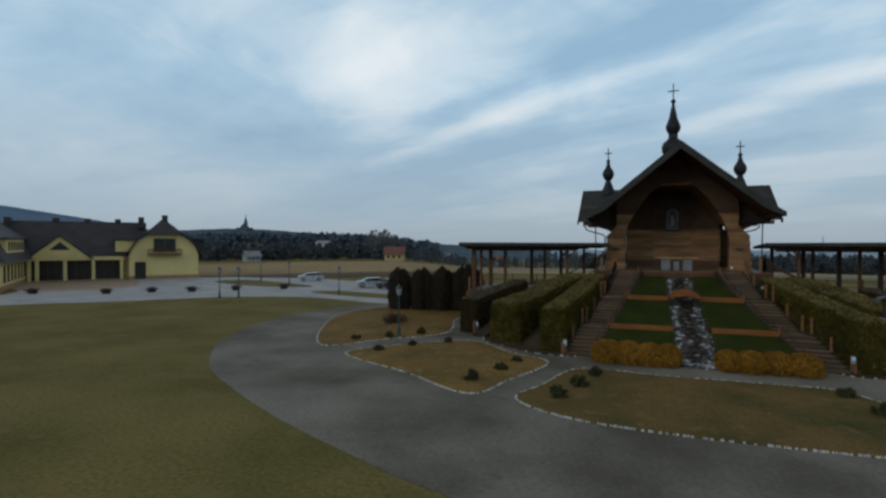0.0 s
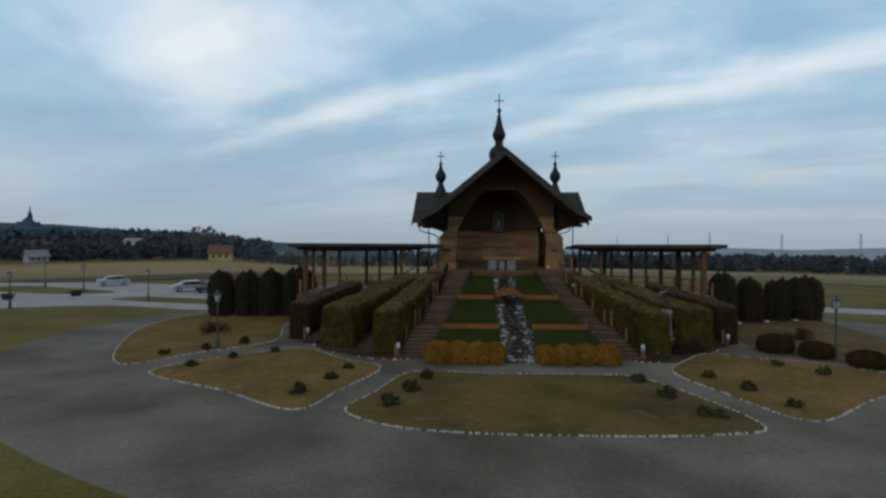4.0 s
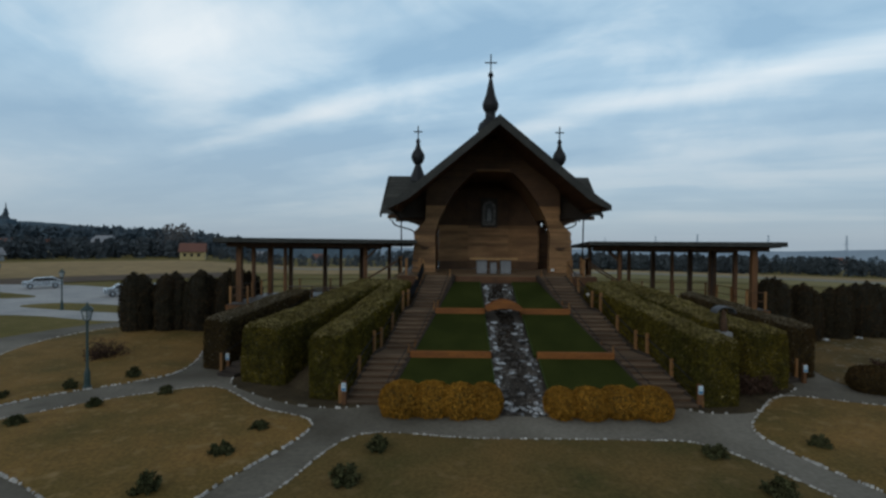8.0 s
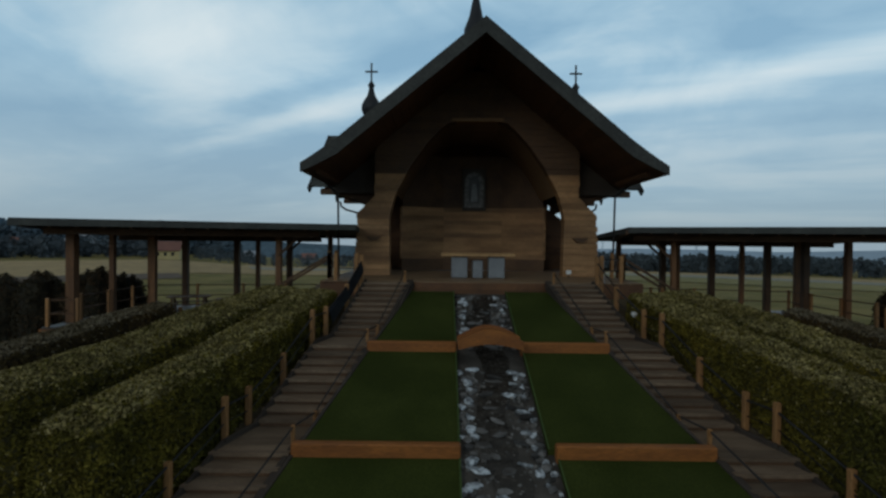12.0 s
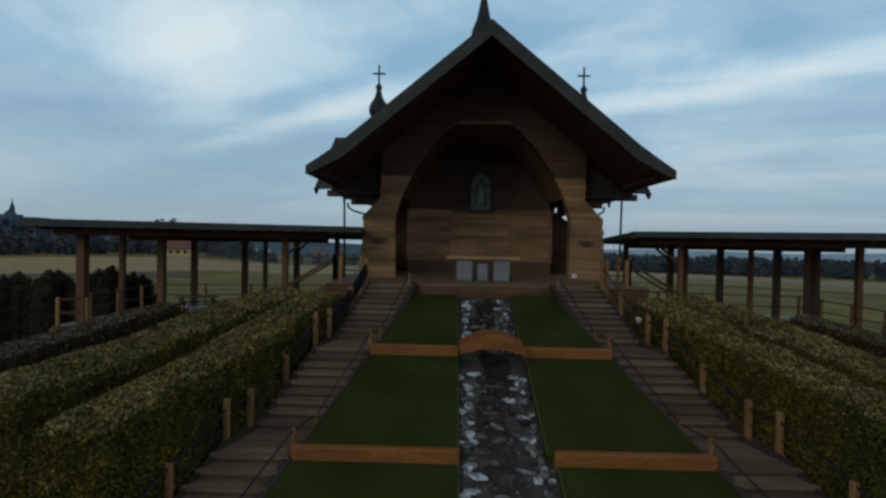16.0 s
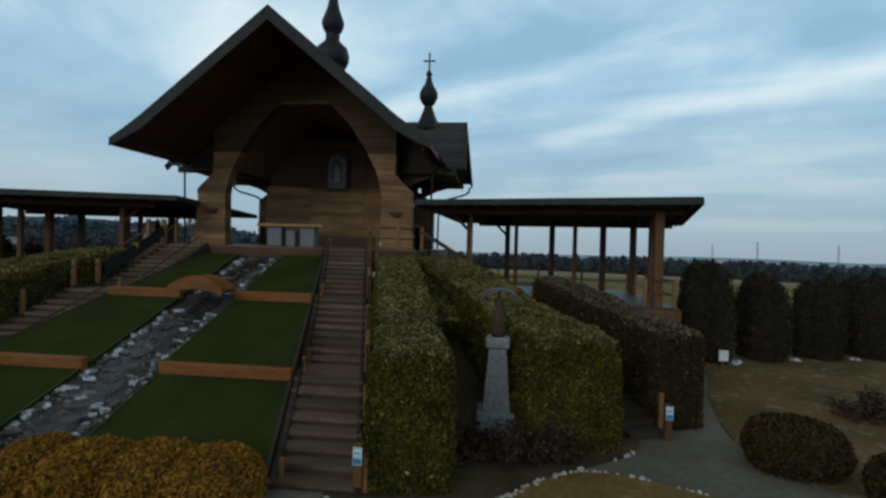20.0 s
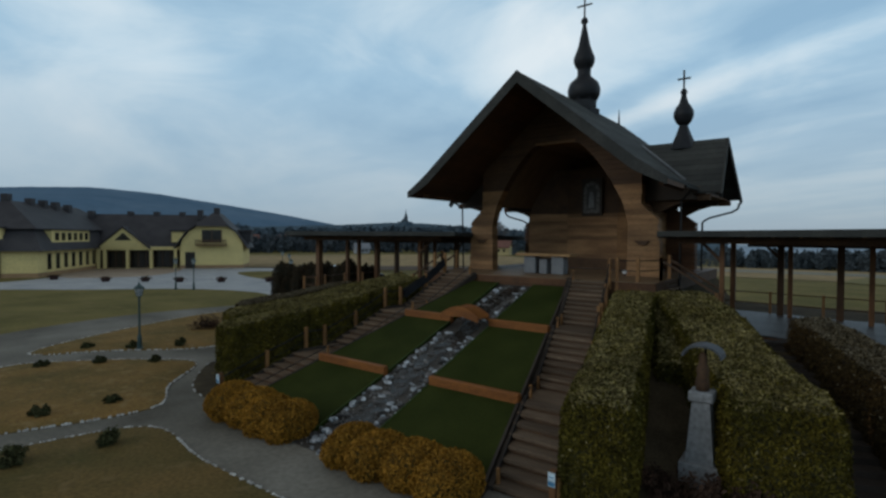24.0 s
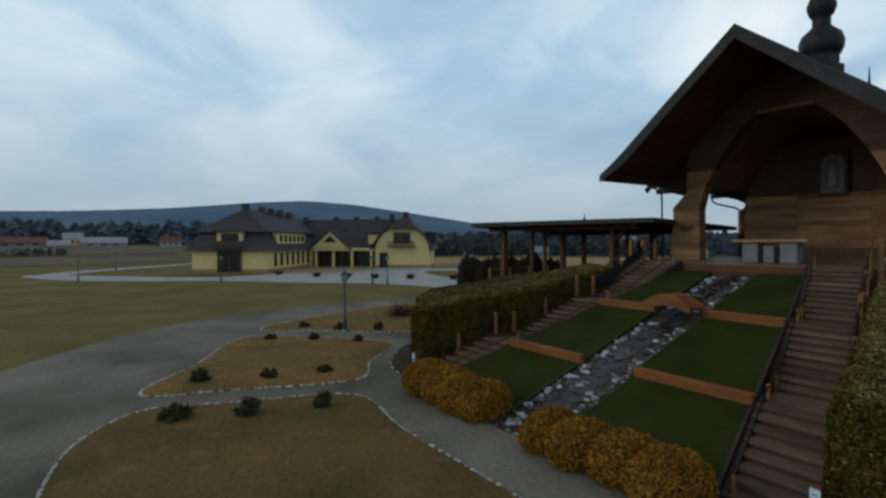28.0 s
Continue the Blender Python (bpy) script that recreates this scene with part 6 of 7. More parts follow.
def hprism(bm, poly, n0, n1):
    """A polygon of (u, z) drawn out between two n."""
    a = [bm.verts.new(Hp(u, n0, z)) for u, z in poly]
    b = [bm.verts.new(Hp(u, n1, z)) for u, z in poly]
    bm.faces.new(a), bm.faces.new(b[::-1])
    for k in range(len(poly)):
        bm.faces.new((a[k], b[k], b[(k + 1) % len(poly)], a[(k + 1) % len(poly)]))
    return bm


house = thing("house", Hp(-36, -100, 0), "large yellow rendered house with dark hipped roofs and two wings", "house")


def hpart(name, bm, mat, label="", parent=None):
    return part(name, bm, mat, parent or house, label)


WL0, WL1, WLF, MID = -58.0, -43.5, -75.0, -98.0
WR0, WR1, WRF = -28.1, -16.4, -95.0
BACKN = -112.0
# left wing
bm = hbox(B(), WL0, WL1, BACKN, WLF, 0, 4.4)
hpart("left_wing_wall", bm, M_YELLOW)
hpart("left_wing_plinth", hbox(B(), WL0 - 0.05, WL1 + 0.05, BACKN, WLF + 0.05, 0, 0.7), M_PLINTH)


def hip(bm, u0, u1, n0, n1, z0, u2, u3, n2, n3, z1):
    lo = [Hp(u0, n0, z0), Hp(u1, n0, z0), Hp(u1, n1, z0), Hp(u0, n1, z0)]
    hi = [Hp(u2, n2, z1), Hp(u3, n2, z1), Hp(u3, n3, z1), Hp(u2, n3, z1)]
    return quads(bm, lo + hi, BOXF)


hpart("left_lower_roof", hip(B(), WL0 - 1.0, WL1 + 1.0, BACKN - 1, WLF + 1.0, 4.1, WL0 + 1.0, WL1 - 1.0, BACKN + 1, WLF - 1.2, 7.6), M_HROOF, "steep dark mansard roof")
hpart("left_upper_roof", hip(B(), WL0 + 0.2, WL1 - 0.2, BACKN + 0.2, WLF - 0.4, 7.55, WL0 + 6.8, WL1 - 6.8, BACKN + 6, WLF - 6.5, 12.2), M_HROOF, "dark hipped upper roof")
# balcony bay in the middle of the left wing's front
hpart("bay_door", hbox(B(), -52.8, -48.6, WLF - 0.3, WLF + 0.06, 0.15, 4.3), M_WIN, "dark glazed double door")
for u in (-52.9, -50.7, -48.5):
    hpart("bay_post", hbox(B(), u - 0.12, u + 0.12, WLF + 0.05, WLF + 0.2, 0.1, 4.3), M_BROWN)
hpart("bay_wall", hbox(B(), -53.2, -48.2, WLF - 3.0, WLF - 0.15, 4.3, 7.7), M_YELLOW)
hpart("bay_roof", hbox(B(), -53.6, -47.8, WLF - 3.0, WLF + 0.5, 7.6, 7.85), M_HROOF)
hpart("bay_window", hbox(B(), -52.4, -49.0, WLF - 0.3, WLF - 0.1, 5.0, 7.3), M_WIN)
hpart("bay_balcony", hbox(B(), -53.2, -48.2, WLF - 0.1, WLF + 1.1, 4.5, 4.65), M_BROWN)
for k in range(13):
    u = -53.2 + k * 5.0 / 12
    hpart("baluster", hbox(B(), u - 0.08, u + 0.08, WLF + 1.0, WLF + 1.08, 4.65, 5.5), M_BROWN)
hpart("balcony_rail", hbox(B(), -53.3, -48.1, WLF + 0.98, WLF + 1.1, 5.5, 5.6), M_BROWN)
# windows on the wing's inner side
for k in range(7):
    n = WLF - 3.0 - k * 2.8
    bm = quads(B(), [Hp(WL1 + 0.02, n, 1.2), Hp(WL1 + 0.02, n - 1.1, 1.2), Hp(WL1 + 0.02, n - 1.1, 3.6), Hp(WL1 + 0.02, n, 3.6), Hp(WL1 + 0.1, n, 1.2), Hp(WL1 + 0.1, n - 1.1, 1.2), Hp(WL1 + 0.1, n - 1.1, 3.6), Hp(WL1 + 0.1, n, 3.6)], BOXF)
    w = hpart("window", bm, M_WIN)
    bm = B()
    for z in (1.15, 3.6):
        bar(bm, Hp(WL1 + 0.12, n + 0.05, z), Hp(WL1 + 0.12, n - 1.15, z), 0.1, 0.1)
    hpart("frame", bm, M_BROWN, "", w)
# long dormer on that side
hpart("dormer", hbox(B(), WL1 - 1.6, WL1 + 0.25, WLF - 18, WLF - 4, 5.3, 7.4), M_YELLOW)
for k in range(6):
    n = WLF - 5.0 - k * 2.2
    hpart("dormer_window", hbox(B(), WL1 + 0.2, WL1 + 0.3, n - 1.3, n, 5.7, 7.0), M_WIN)
hpart("dormer_roof", hbox(B(), WL1 - 2.0, WL1 + 0.6, WLF - 18.4, WLF - 3.6, 7.4, 7.62), M_HROOF)
# middle range with the porch
hpart("middle_wall", hbox(B(), WL1 - 0.5, WR0 + 0.5, BACKN, MID, 0, 4.4), M_YELLOW)
hpart("middle_roof", hip(B(), WL1 - 3, WR0 + 3, BACKN - 1, MID + 1.0, 4.2, WL1 - 3, WR0 + 3, -105.3, -104.7, 11.0), M_HROOF, "long dark tiled roof")
PU = -38.6
hpart("porch_gable", hprism(B(), [(PU - 4.2, 4.3), (PU + 4.2, 4.3), (PU, 8.1)], MID + 0.1, MID + 2.0), M_YELLOW)
hpart("gable_window", hprism(B(), [(PU - 1.5, 5.6), (PU + 1.5, 5.6), (PU, 7.1)], MID + 2.0, MID + 2.06), M_WIN, "dark triangular window")
for s in (-1, 1):
    bm = B()
    bar(bm, Hp(PU, MID + 1.2, 8.25), Hp(PU + s * 4.9, MID + 1.2, 3.95), 2.4, 0.25, tuple(HN.cross(Hp(s * 4.9, 0, -4.3).normalized())))
    hpart("porch_roof", bm, M_HROOF)
hpart("porch_beam", hbox(B(), WL1, WR0, MID + 1.4, MID + 1.9, 3.75, 4.35), M_YELLOW)
for u in (WL1 + 0.5, PU - 3.3, PU + 0.7, PU + 4.9, WR0 - 1.2):
    hpart("porch_column", hbox(B(), u - 0.26, u + 0.26, MID + 1.35, MID + 1.9, 0.0, 3.8), M_YELLOW)
# doors widened across every bay so their dark colour holds the recess's shade
for u0, u1 in ((WL1 + 0.3, PU - 3.3), (PU - 3.25, PU + 0.7), (PU + 0.75, PU + 4.9), (PU + 4.95, WR0 - 0.9)):
    d = hpart("glazed_door", hbox(B(), u0, u1, MID + 0.02, MID + 0.1, 0.15, 3.6), M_WIN, "wide dark door front with the porch recess's shade in its colour")
    bm = B()
    for k in range(4):
        u = u0 + (u1 - u0) * k / 3
        hbox(bm, u - 0.06, u + 0.06, MID + 0.08, MID + 0.16, 0.15, 3.6)
    hpart("mullions", bm, M_BROWN, "", d)
# right wing with a clipped bell gable
GW, RB = WR1 - WR0, -104.5
gable_out = [(0, 0), (0, 4.6), (0.45, 5.9), (1.6, 7.4), (3.2, 8.45), (GW - 3.2, 8.45), (GW - 1.6, 7.4), (GW - 0.45, 5.9), (GW, 4.6), (GW, 0)]
hpart("right_wing_wall", hprism(B(), [(WR0 + u, z) for u, z in gable_out], WRF, RB), M_YELLOW)
hpart("right_wing_plinth", hbox(B(), WR0 - 0.05, WR1 + 0.05, RB, WRF + 0.06, 0, 0.7), M_PLINTH)
prof = [(-1.0, 4.0), (0.2, 5.7), (1.4, 7.4), (3.1, 8.6)]
for s in (-1, 1):
    bm = B()
    for (ua, za), (ub, zb) in zip(prof, prof[1:]):
        pa, pb = (WR0 + ua if s < 0 else WR1 - ua), (WR0 + ub if s < 0 else WR1 - ub)
        hprism(bm, [(pa, za), (pb, zb), (pb, zb + 0.3), (pa, za + 0.25)], WRF + 1.0, RB)
    hpart("bell_roof", bm, M_HROOF, "dark bell-cast roof edge")
hpart("right_upper_roof", hip(B(), WR0 + 2.4, WR1 - 2.4, RB, WRF + 1.0, 8.4, WR0 + 5.4, WR1 - 5.4, RB, WRF - 3.5, 11.3), M_HROOF)
for u0, u1 in ((WR0 - 2.2, WR0 + 1.5), (WR1 - 1.5, WR1 + 1.2)):
    hpart("side_dormer", hbox(B(), u0, u1, WRF - 6.5, WRF - 2.5, 5.2, 7.4), M_YELLOW if u0 < WR0 else M_HROOF)
    hpart("side_dormer_roof", hbox(B(), u0 - 0.3, u1 + 0.3, WRF - 7, WRF - 2.0, 7.4, 7.75), M_HROOF)
bwin = hpart("balcony_window", hbox(B(), WR0 + 4.1, WR1 - 4.1, WRF, WRF + 0.08, 5.2, 7.7), M_WIN)
bm = B()
for u in (WR0 + 4.05, WR0 + GW / 2, WR1 - 4.05):
    hbox(bm, u - 0.07, u + 0.07, WRF + 0.06, WRF + 0.14, 5.2, 7.75)
hpart("frame", bm, M_BROWN, "", bwin)
hpart("balcony", hbox(B(), WR0 + 3.0, WR1 - 3.0, WRF, WRF + 1.3, 4.55, 4.75), M_BROWN, "small brown timber balcony")
for k in range(15):
    u = WR0 + 3.05 + k * (GW - 6.1) / 14
    hpart("baluster", hbox(B(), u - 0.08, u + 0.08, WRF + 1.2, WRF + 1.28, 4.75, 5.6), M_BROWN)
hpart("balcony_rail", hbox(B(), WR0 + 2.95, WR1 - 2.95, WRF + 1.15, WRF + 1.3, 5.6, 5.72), M_BROWN)
hpart("side_door", hbox(B(), WR0 + 0.9, WR0 + 2.7, WRF, WRF + 0.08, 0.1, 3.3), M_WIN)
for u, n, z in ((-51, -82, 12.3), (-50, -87, 11.9), (-49.6, -90.5, 11.8), (-49.2, -94, 11.7), (-48.8, -98, 11.4), (-47, -104, 10.6), (-40, -105, 10.6), (-35, -105, 10.6), (-30, -105, 10.6), (-22, -99, 11.3), (-26, -103, 11)):
    hpart("chimney", hbox(B(), u - 0.5, u + 0.5, n - 0.7, n + 0.7, z - 1.2, z + 1.0), M_HROOF)

# planters along the forecourt
for k, (x, y) in enumerate(((-69.8, 18.2), (-65.8, 21.8), (-61.3, 24.4), (-57.0, 28.2), (-52.0, 32.6), (-79, 14.8))):
    pl = thing("planter", (x, y, 0.04), "round dark brown planter with bare stalks", "planter", "forecourt planters")
    bm = lathe(B(), [(0.45, 0.04), (0.6, 0.35), (0.65, 0.45), (0.55, 0.47)], x, y, 12)
    part("tub", bm, M_PLANTER, pl)
    q = np.random.default_rng(k)
    p = q.normal(size=(300, 3)) * (0.35, 0.35, 0.1) + (x, y, 0.55)
    tagged(part("dry_plant", leaves(p, q.normal(size=(300, 3)), 0.09, q), M_REDB, pl), kind="stuff")


# ---- cars ----
def car(x, y, turn, paint, label):
    ob = thing("car", (x, y, 0.04), label, "car", "parked cars")
    m = pose(x, y, 0.04, 0, 0, turn)

    def put(name, bm, mat, parent=ob, lab=""):
        bmesh.ops.transform(bm, matrix=m, verts=bm.verts)
        return part(name, bm, mat, parent, lab)

    sidep = [(-2.15, 0.35), (-2.2, 0.75), (-2.05, 0.95), (-1.35, 1.0), (-0.75, 1.42), (1.2, 1.48), (1.95, 1.0), (2.2, 0.9), (2.2, 0.35)]
    body = put("body", slab(B(), [(a, b) for a, b in sidep], -0.85, 0.85, "y"), paint)
    put("window", slab(B(), [(-1.2, 1.0), (-0.72, 1.36), (1.12, 1.4), (1.65, 1.02)], -0.865, 0.865, "y"), M_WIN, body)
    put("windscreen", slab(B(), [(-1.31, 1.02), (-0.79, 1.40), (-0.75, 1.41), (-1.22, 1.02)], -0.7, 0.7, "y"), M_WIN, body)
    for wx in (-1.35, 1.35):
        for wy in (-0.8, 0.8):
            ty = put("tyre", rod(B(), (wx, wy - 0.1, 0.32), (wx, wy + 0.1, 0.32), 0.33, n=14), M_RUBBER)
            put("rim", rod(B(), (wx, wy - 0.12, 0.32), (wx, wy + 0.12, 0.32), 0.19, n=10), M_CARS, ty)
    for wy in (-0.6, 0.6):
        put("headlight", slab(B(), [(-2.215, 0.68), (-2.0, 0.85), (-1.95, 0.7), (-2.1, 0.62)], wy - 0.18, wy + 0.18, "y"), M_GLASSL)


car(-57.5, 48.0, 40, M_CARS, "silver estate car parked on the grey paving")
car(-41.0, 39.4, 38, M_CARS, "light silver car parked beside a dark one")
car(-37.4, 38.6, 75, M_CARD, "dark blue car parked beside a light one")

# ---- far village, woods and hills ----


def far_house(x, y, w, d, h, turn, wall, roof, label):
    z = ground_z(x, y)
    ob = thing("village_house", (x, y, z), label, "house", "village houses")
    m = pose(x, y, z, 0, 0, turn)
    bm = box(B(), -w / 2, -d / 2, 0, w / 2, d / 2, h)
    slab(bm, [(-d / 2, h), (d / 2, h), (0, h + d * 0.38)], -w / 2 + 0.05, w / 2 - 0.05, "x")
    bmesh.ops.transform(bm, matrix=m, verts=bm.verts)
    part("wall", bm, wall, ob)
    for s in (-1, 1):
        bm = B()
        sl = d * 0.38 / (d / 2)
        slab(bm, [(0, h + d * 0.38 + 0.1), (s * (d / 2 + 0.6), h - 0.6 * sl + 0.1), (s * (d / 2 + 0.6), h - 0.6 * sl + 0.35), (0, h + d * 0.38 + 0.4)], -w / 2 - 0.5, w / 2 + 0.5, "x")
        bmesh.ops.transform(bm, matrix=m, verts=bm.verts)
        part("roof_slope", bm, roof, ob)
    for k in range(3):
        for s in (-1, 1):
            bm = box(B(), -w * 0.36 + k * w * 0.28, s * d / 2 - 0.04, h * 0.4, -w * 0.36 + k * w * 0.28 + w * 0.12, s * d / 2 + 0.04, h * 0.75)
            bmesh.ops.transform(bm, matrix=m, verts=bm.verts)
            part("window", bm, M_WIN, ob)


def polar(a, r):
    return -r * math.sin(radians(a)), r * math.cos(radians(a))


for a, r, w, d, h, t, wall, roof, lab in (
    (29.4, 205, 8.5, 7, 3.4, 20, M_YELLOWD, M_REDR, "yellow village house with a red roof"), (45.8, 216, 6.0, 5, 2.2, 60, M_WHITEW, M_GREYR, "white village house among trees"),
    (44, 300, 11, 8, 4.5, 30, M_WHITEW, M_REDR, "village house with a rust-red roof"), (40, 330, 10, 8, 4.5, 10, M_YELLOW, M_REDR, "village house with a rust-red roof"),
    (36, 310, 12, 9, 6, -20, M_WHITEW, M_GREYR, "village house with a grey roof"), (54, 345, 13, 9, 5, 30, M_GREYR, M_REDR, "long red-roofed village building"),
    (58, 310, 11, 9, 5, 50, M_WHITEW, M_REDR, "white village house with a red roof"), (50.5, 300, 10, 8, 4, -30, M_WHITEW, M_GREYR, "white village house with a grey roof"),
    (21, 345, 9, 7, 3, 40, M_WHITEW, M_GREYR, "small white house of the far village"), (15, 350, 9, 7, 3, 0, M_WHITEW, M_REDR, "small pale house with a red roof"),
    (107.1, 431, 13, 12, 8, 105, M_GREYR, M_GREYR, "tall grey industrial hall"), (103.0, 430, 50, 8, 3.6, 101, M_GREYR, M_WHITEW, "long low hall with a pale roof"),
    (99.1, 427, 11, 8, 3, 97, M_YELLOW, M_REDR, "yellow village house with a red roof"), (96.8, 430, 27, 9, 3, 95, M_GREYR, M_REDR, "long grey hall with a rust-red roof"), (94.2, 424, 12, 8, 1.2, 93, M_WHITEW, M_WHITEW, "low pale shed beside the halls"),
    (93.1, 434, 11, 9, 6, 91, M_YELLOW, M_WHITEW, "pale yellow village house"), (90.7, 424, 27, 9, 3, 89, M_WHITEW, M_WHITEW, "long hall with a pale roof"), (85.1, 430, 14, 9, 3.5, 84, M_WHITEW, M_REDR, "pale village house with a red roof"),
    (80, 440, 14, 9, 6, 0, M_WHITEW, M_REDR, "village house with a red roof"), (66, 330, 11, 9, 5, 20, M_WHITEW, M_REDR, "village house with a red roof"),
    (62, 290, 11, 9, 5, 70, M_WHITEW, M_GREYR, "pale village house with a grey roof"), (70, 430, 16, 10, 5, 0, M_WHITEW, M_GREYR, "large pale village building"),
    (-44, 420, 14, 9, 5, 0, M_WHITEW, M_REDR, "small far village house"), (-50, 450, 14, 9, 5, 20, M_WHITEW, M_GREYR, "small far village house"), (-38, 460, 12, 9, 5, 20, M_WHITEW, M_REDR, "small far village house")):
    x, y = polar(a, r)
    far_house(x, y, w, d, h, t, wall, roof, lab)

# church on its wooded rise
cxx, cyy = polar(41.0, 1350)
cz = 52
ch = thing("church", (cxx, cyy, 30), "distant dark church with a pointed spire", "church", "landmarks")
bm = box(B(), cxx - 18, cyy - 12, 28, cxx + 12, cyy + 12, cz - 8)
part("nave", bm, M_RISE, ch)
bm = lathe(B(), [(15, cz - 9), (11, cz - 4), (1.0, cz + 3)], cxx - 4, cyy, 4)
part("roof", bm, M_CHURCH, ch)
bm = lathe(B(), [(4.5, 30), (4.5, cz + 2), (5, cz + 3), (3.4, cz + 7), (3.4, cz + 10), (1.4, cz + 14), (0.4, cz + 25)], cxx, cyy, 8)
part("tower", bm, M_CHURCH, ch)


def woods(label, a0, a1, r0, r1, n, h0, h1, mat, seed, conifer=0.4, per=70, leaf=0.9, z_of=ground_z):
    q = np.random.default_rng(seed)
    vs, fs = [], []
    base = 0
    for k in range(n):
        x, y = polar(q.uniform(a0, a1), q.uniform(r0, r1))
        z, h = z_of(x, y), q.uniform(h0, h1)
        w = h * q.uniform(0.22, 0.42)
        con = q.random() < conifer
        t = q.random(per) ** (1.5 if con else 0.8)
        rad = w * ((1 - t) if con else np.sqrt(np.clip(1 - (2 * t - 0.9) ** 2, 0.05, 1))) * np.sqrt(q.random(per))
        ang = q.uniform(0, 6.28, per)
        p = np.stack([x + rad * np.cos(ang), y + rad * np.sin(ang), z + h * (0.05 + 0.95 * t)], 1)
        v, f = leaves(p, q.normal(size=(per, 3)), leaf * h / 9, q)
        vs.append(v)
        fs += [(a + base, b + base, c + base) for a, b, c in f]
        base += len(v)
        # trunk
        tv = np.array([(x - 0.15, y, z), (x + 0.15, y, z), (x, y, z + h * 0.8)])
        vs.append(tv)
        fs.append((base, base + 1, base + 2))
        base += 3
    tagged(part("woods", (np.concatenate(vs), fs), mat), label, "trees", kind="stuff")


def rise_z(x, y):
    r, a = math.hypot(x, y), math.degrees(math.atan2(-x, y))
    return ground_z(x, y) + 5 * sstep(300, 520, r) * math.exp(-((a - 38) / 14) ** 2)


# the blue-grey woods carry distance haze in their leaf colour
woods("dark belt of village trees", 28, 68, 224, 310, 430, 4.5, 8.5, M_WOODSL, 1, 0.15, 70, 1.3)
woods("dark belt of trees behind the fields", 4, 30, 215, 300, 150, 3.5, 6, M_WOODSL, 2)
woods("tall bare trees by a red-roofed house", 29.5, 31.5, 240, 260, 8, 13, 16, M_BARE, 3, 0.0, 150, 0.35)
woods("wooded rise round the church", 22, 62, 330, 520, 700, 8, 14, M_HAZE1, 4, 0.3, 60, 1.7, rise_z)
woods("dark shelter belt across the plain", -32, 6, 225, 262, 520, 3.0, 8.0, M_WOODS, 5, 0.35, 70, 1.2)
woods("trees of the plain with haze in their colour", -75, 10, 380, 560, 420, 6, 10, M_HAZE1, 6, 0.3, 55, 1.2)
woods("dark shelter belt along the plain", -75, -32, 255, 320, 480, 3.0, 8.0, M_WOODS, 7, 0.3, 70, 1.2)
woods("village trees below the hill, tinted with haze", 58, 128, 470, 640, 700, 10, 20, M_HAZE2, 8, 0.12, 60, 1.9)
woods("garden trees by the yellow house", 64, 70, 128, 170, 24, 5, 8, M_WOODSL, 9)
woods("brown scrub line on the meadow", 95, 126, 222, 240, 300, 1.4, 3.0, M_SCRUB, 10, 0.0, 40)


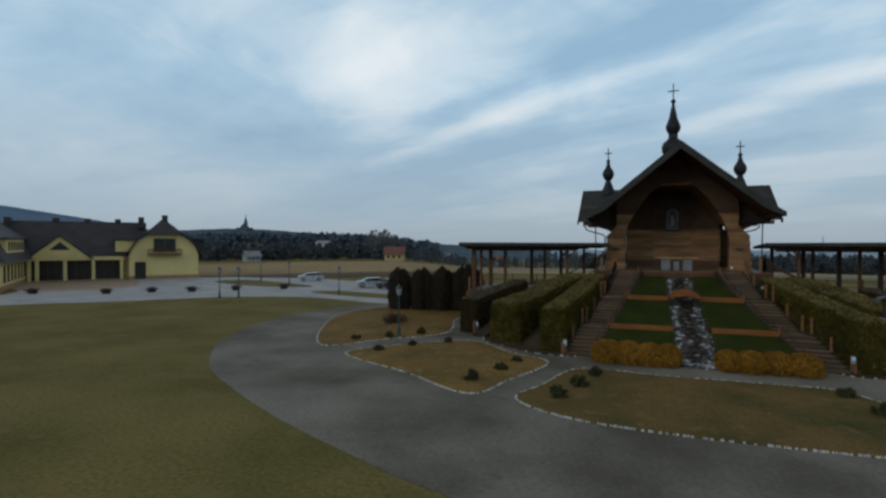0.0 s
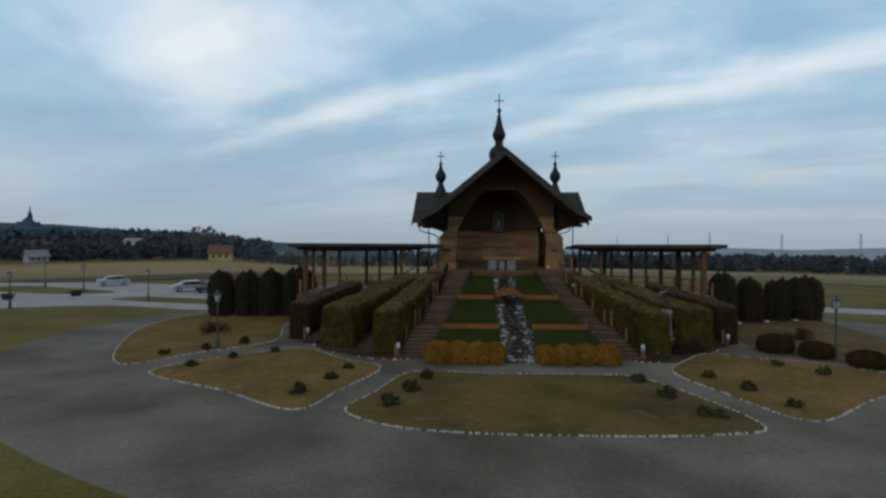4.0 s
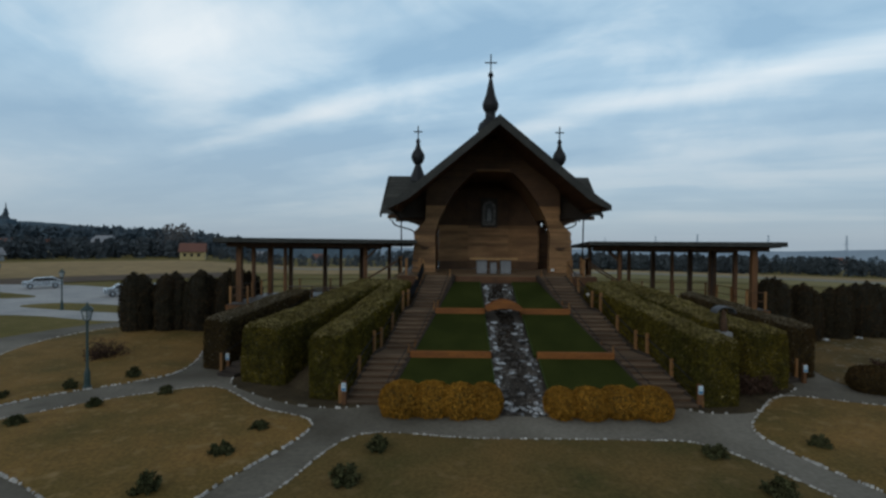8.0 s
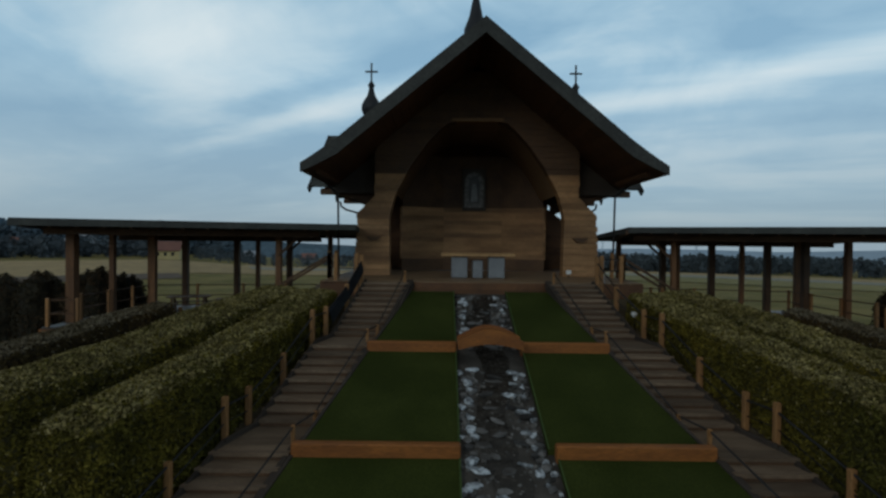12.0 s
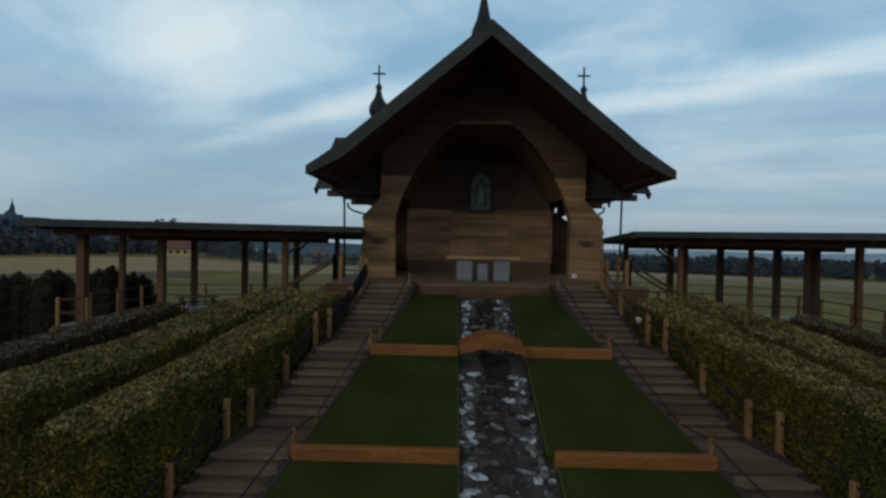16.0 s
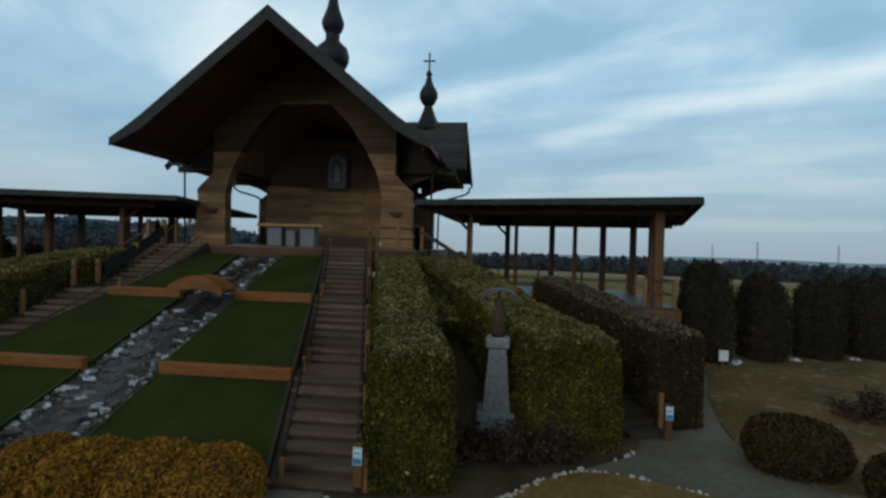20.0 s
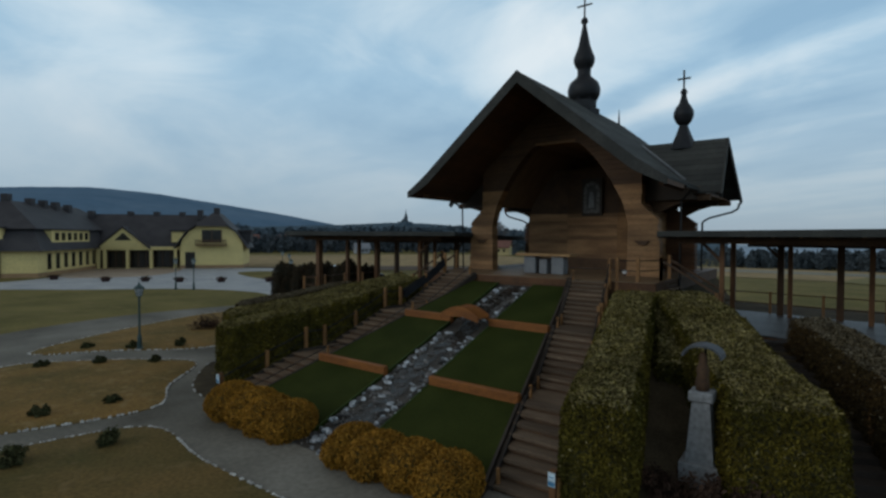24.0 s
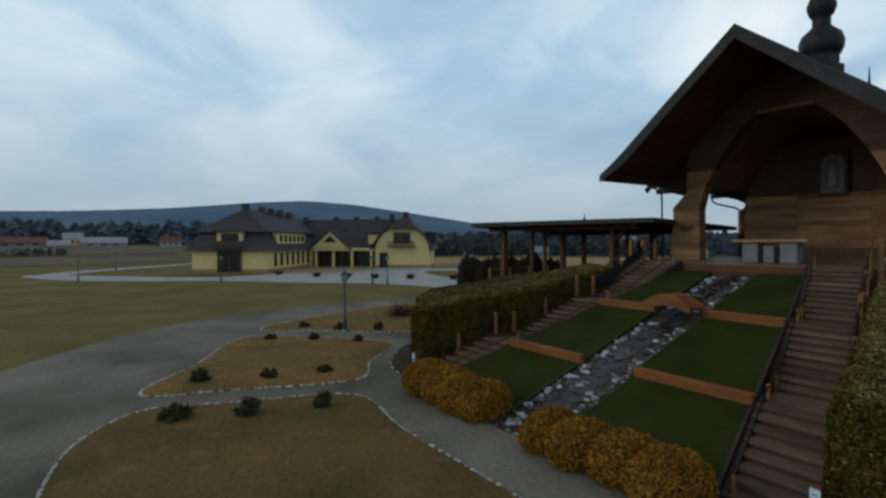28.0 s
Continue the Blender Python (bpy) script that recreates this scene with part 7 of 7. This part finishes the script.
def hill(name, label, r, prof, mat, depth, seed):
    """A far ridge; prof: (angle, height) pairs, filled in between with small bumps of woods."""
    q = np.random.default_rng(seed)
    aa = np.arange(prof[0][0], prof[-1][0], 0.25)
    hh = np.interp(aa, [p[0] for p in prof], [p[1] for p in prof])
    ker = np.ones(9) / 9
    hh = np.convolve(np.pad(hh, 4, mode="edge"), ker, mode="valid")
    v, f = [], []
    for a, h in zip(aa, hh):
        h2 = h + 0.35 * math.sin(a * 3.1) + 0.25 * math.sin(a * 7.7)
        for rr, z in ((r - depth, -160), (r - depth * 0.6, h * 0.45), (r - depth * 0.25, h * 0.82), (r, h2), (r + depth * 0.3, h * 0.6)):
            x, y = polar(a, rr)
            v.append((x, y, z))
    for i in range(len(aa) - 1):
        for k in range(4):
            f.append((i * 5 + k, i * 5 + k + 1, i * 5 + 5 + k + 1, i * 5 + 5 + k))
    tagged(part(name, (v, f), mat, smooth=True), label, "hill", kind="structure")


# the blue and pale haze sits in these ridges' own colour
hill("backdrop_hill", "long forested hill with blue haze in its colour", 3000, [(43, 0), (48, 62), (54, 122), (60, 172), (66, 218), (71, 236), (76, 222), (84, 182), (92, 156), (104, 135), (125, 150), (140, 100)], M_HILL, 1200, 1)
hill("backdrop_rise", "low wooded rise beyond the church, tinted with haze", 1500, [(8, -20), (16, -4), (24, 10), (32, 28), (38, 42), (42, 46), (48, 38), (58, 30), (70, 20)], M_RISE, 500, 2)
hill("backdrop_ridge", "far ridge with pale haze in its colour", 4200, [(-100, 10), (-70, 45), (-52, 20), (-44, -20), (-38, -55), (-33, -85), (-27, -68), (-20, -64), (-14, -90), (0, -100), (14, -80), (28, -20), (40, 40), (60, 80)], M_HILL2, 700, 3)
hill("backdrop_ridge", "far ridge with pale haze in its colour", 4200, [(85, 60), (100, 110), (115, 140), (135, 120), (170, 100), (215, 90), (260, 60)], M_HILL2, 700, 5)


def pylon(a, r, h):
    x, y = polar(a, r)
    z = ground_z(x, y)
    ob = thing("pylon", (x, y, z), "distant steel lattice power pylon", "pylon", "power pylons")
    bm = B()
    for sx in (-1, 1):
        for sy in (-1, 1):
            bar(bm, (x + sx * 2.4, y + sy * 2.4, z), (x + sx * 0.3, y + sy * 0.3, z + h), 0.3, 0.3)
    for k in range(6):
        t0, t1 = k / 6, (k + 1) / 6
        w0, w1 = 2.4 - 2.1 * t0, 2.4 - 2.1 * t1
        for s in (-1, 1):
            bar(bm, (x - s * w0, y - w0, z + h * t0), (x + s * w1, y - w1, z + h * t1), 0.2, 0.2)
    # pylon steel takes the ridge's haze colour and glow
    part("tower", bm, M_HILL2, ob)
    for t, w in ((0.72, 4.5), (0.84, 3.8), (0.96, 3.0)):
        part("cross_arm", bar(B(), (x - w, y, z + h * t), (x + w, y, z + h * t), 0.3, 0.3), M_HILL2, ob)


for a, r, h in ((-26, 900, 46), (-32, 1050, 52), (-38, 900, 44), (-22, 1200, 58), (-17, 1300, 60)):
    pylon(a, r, h)
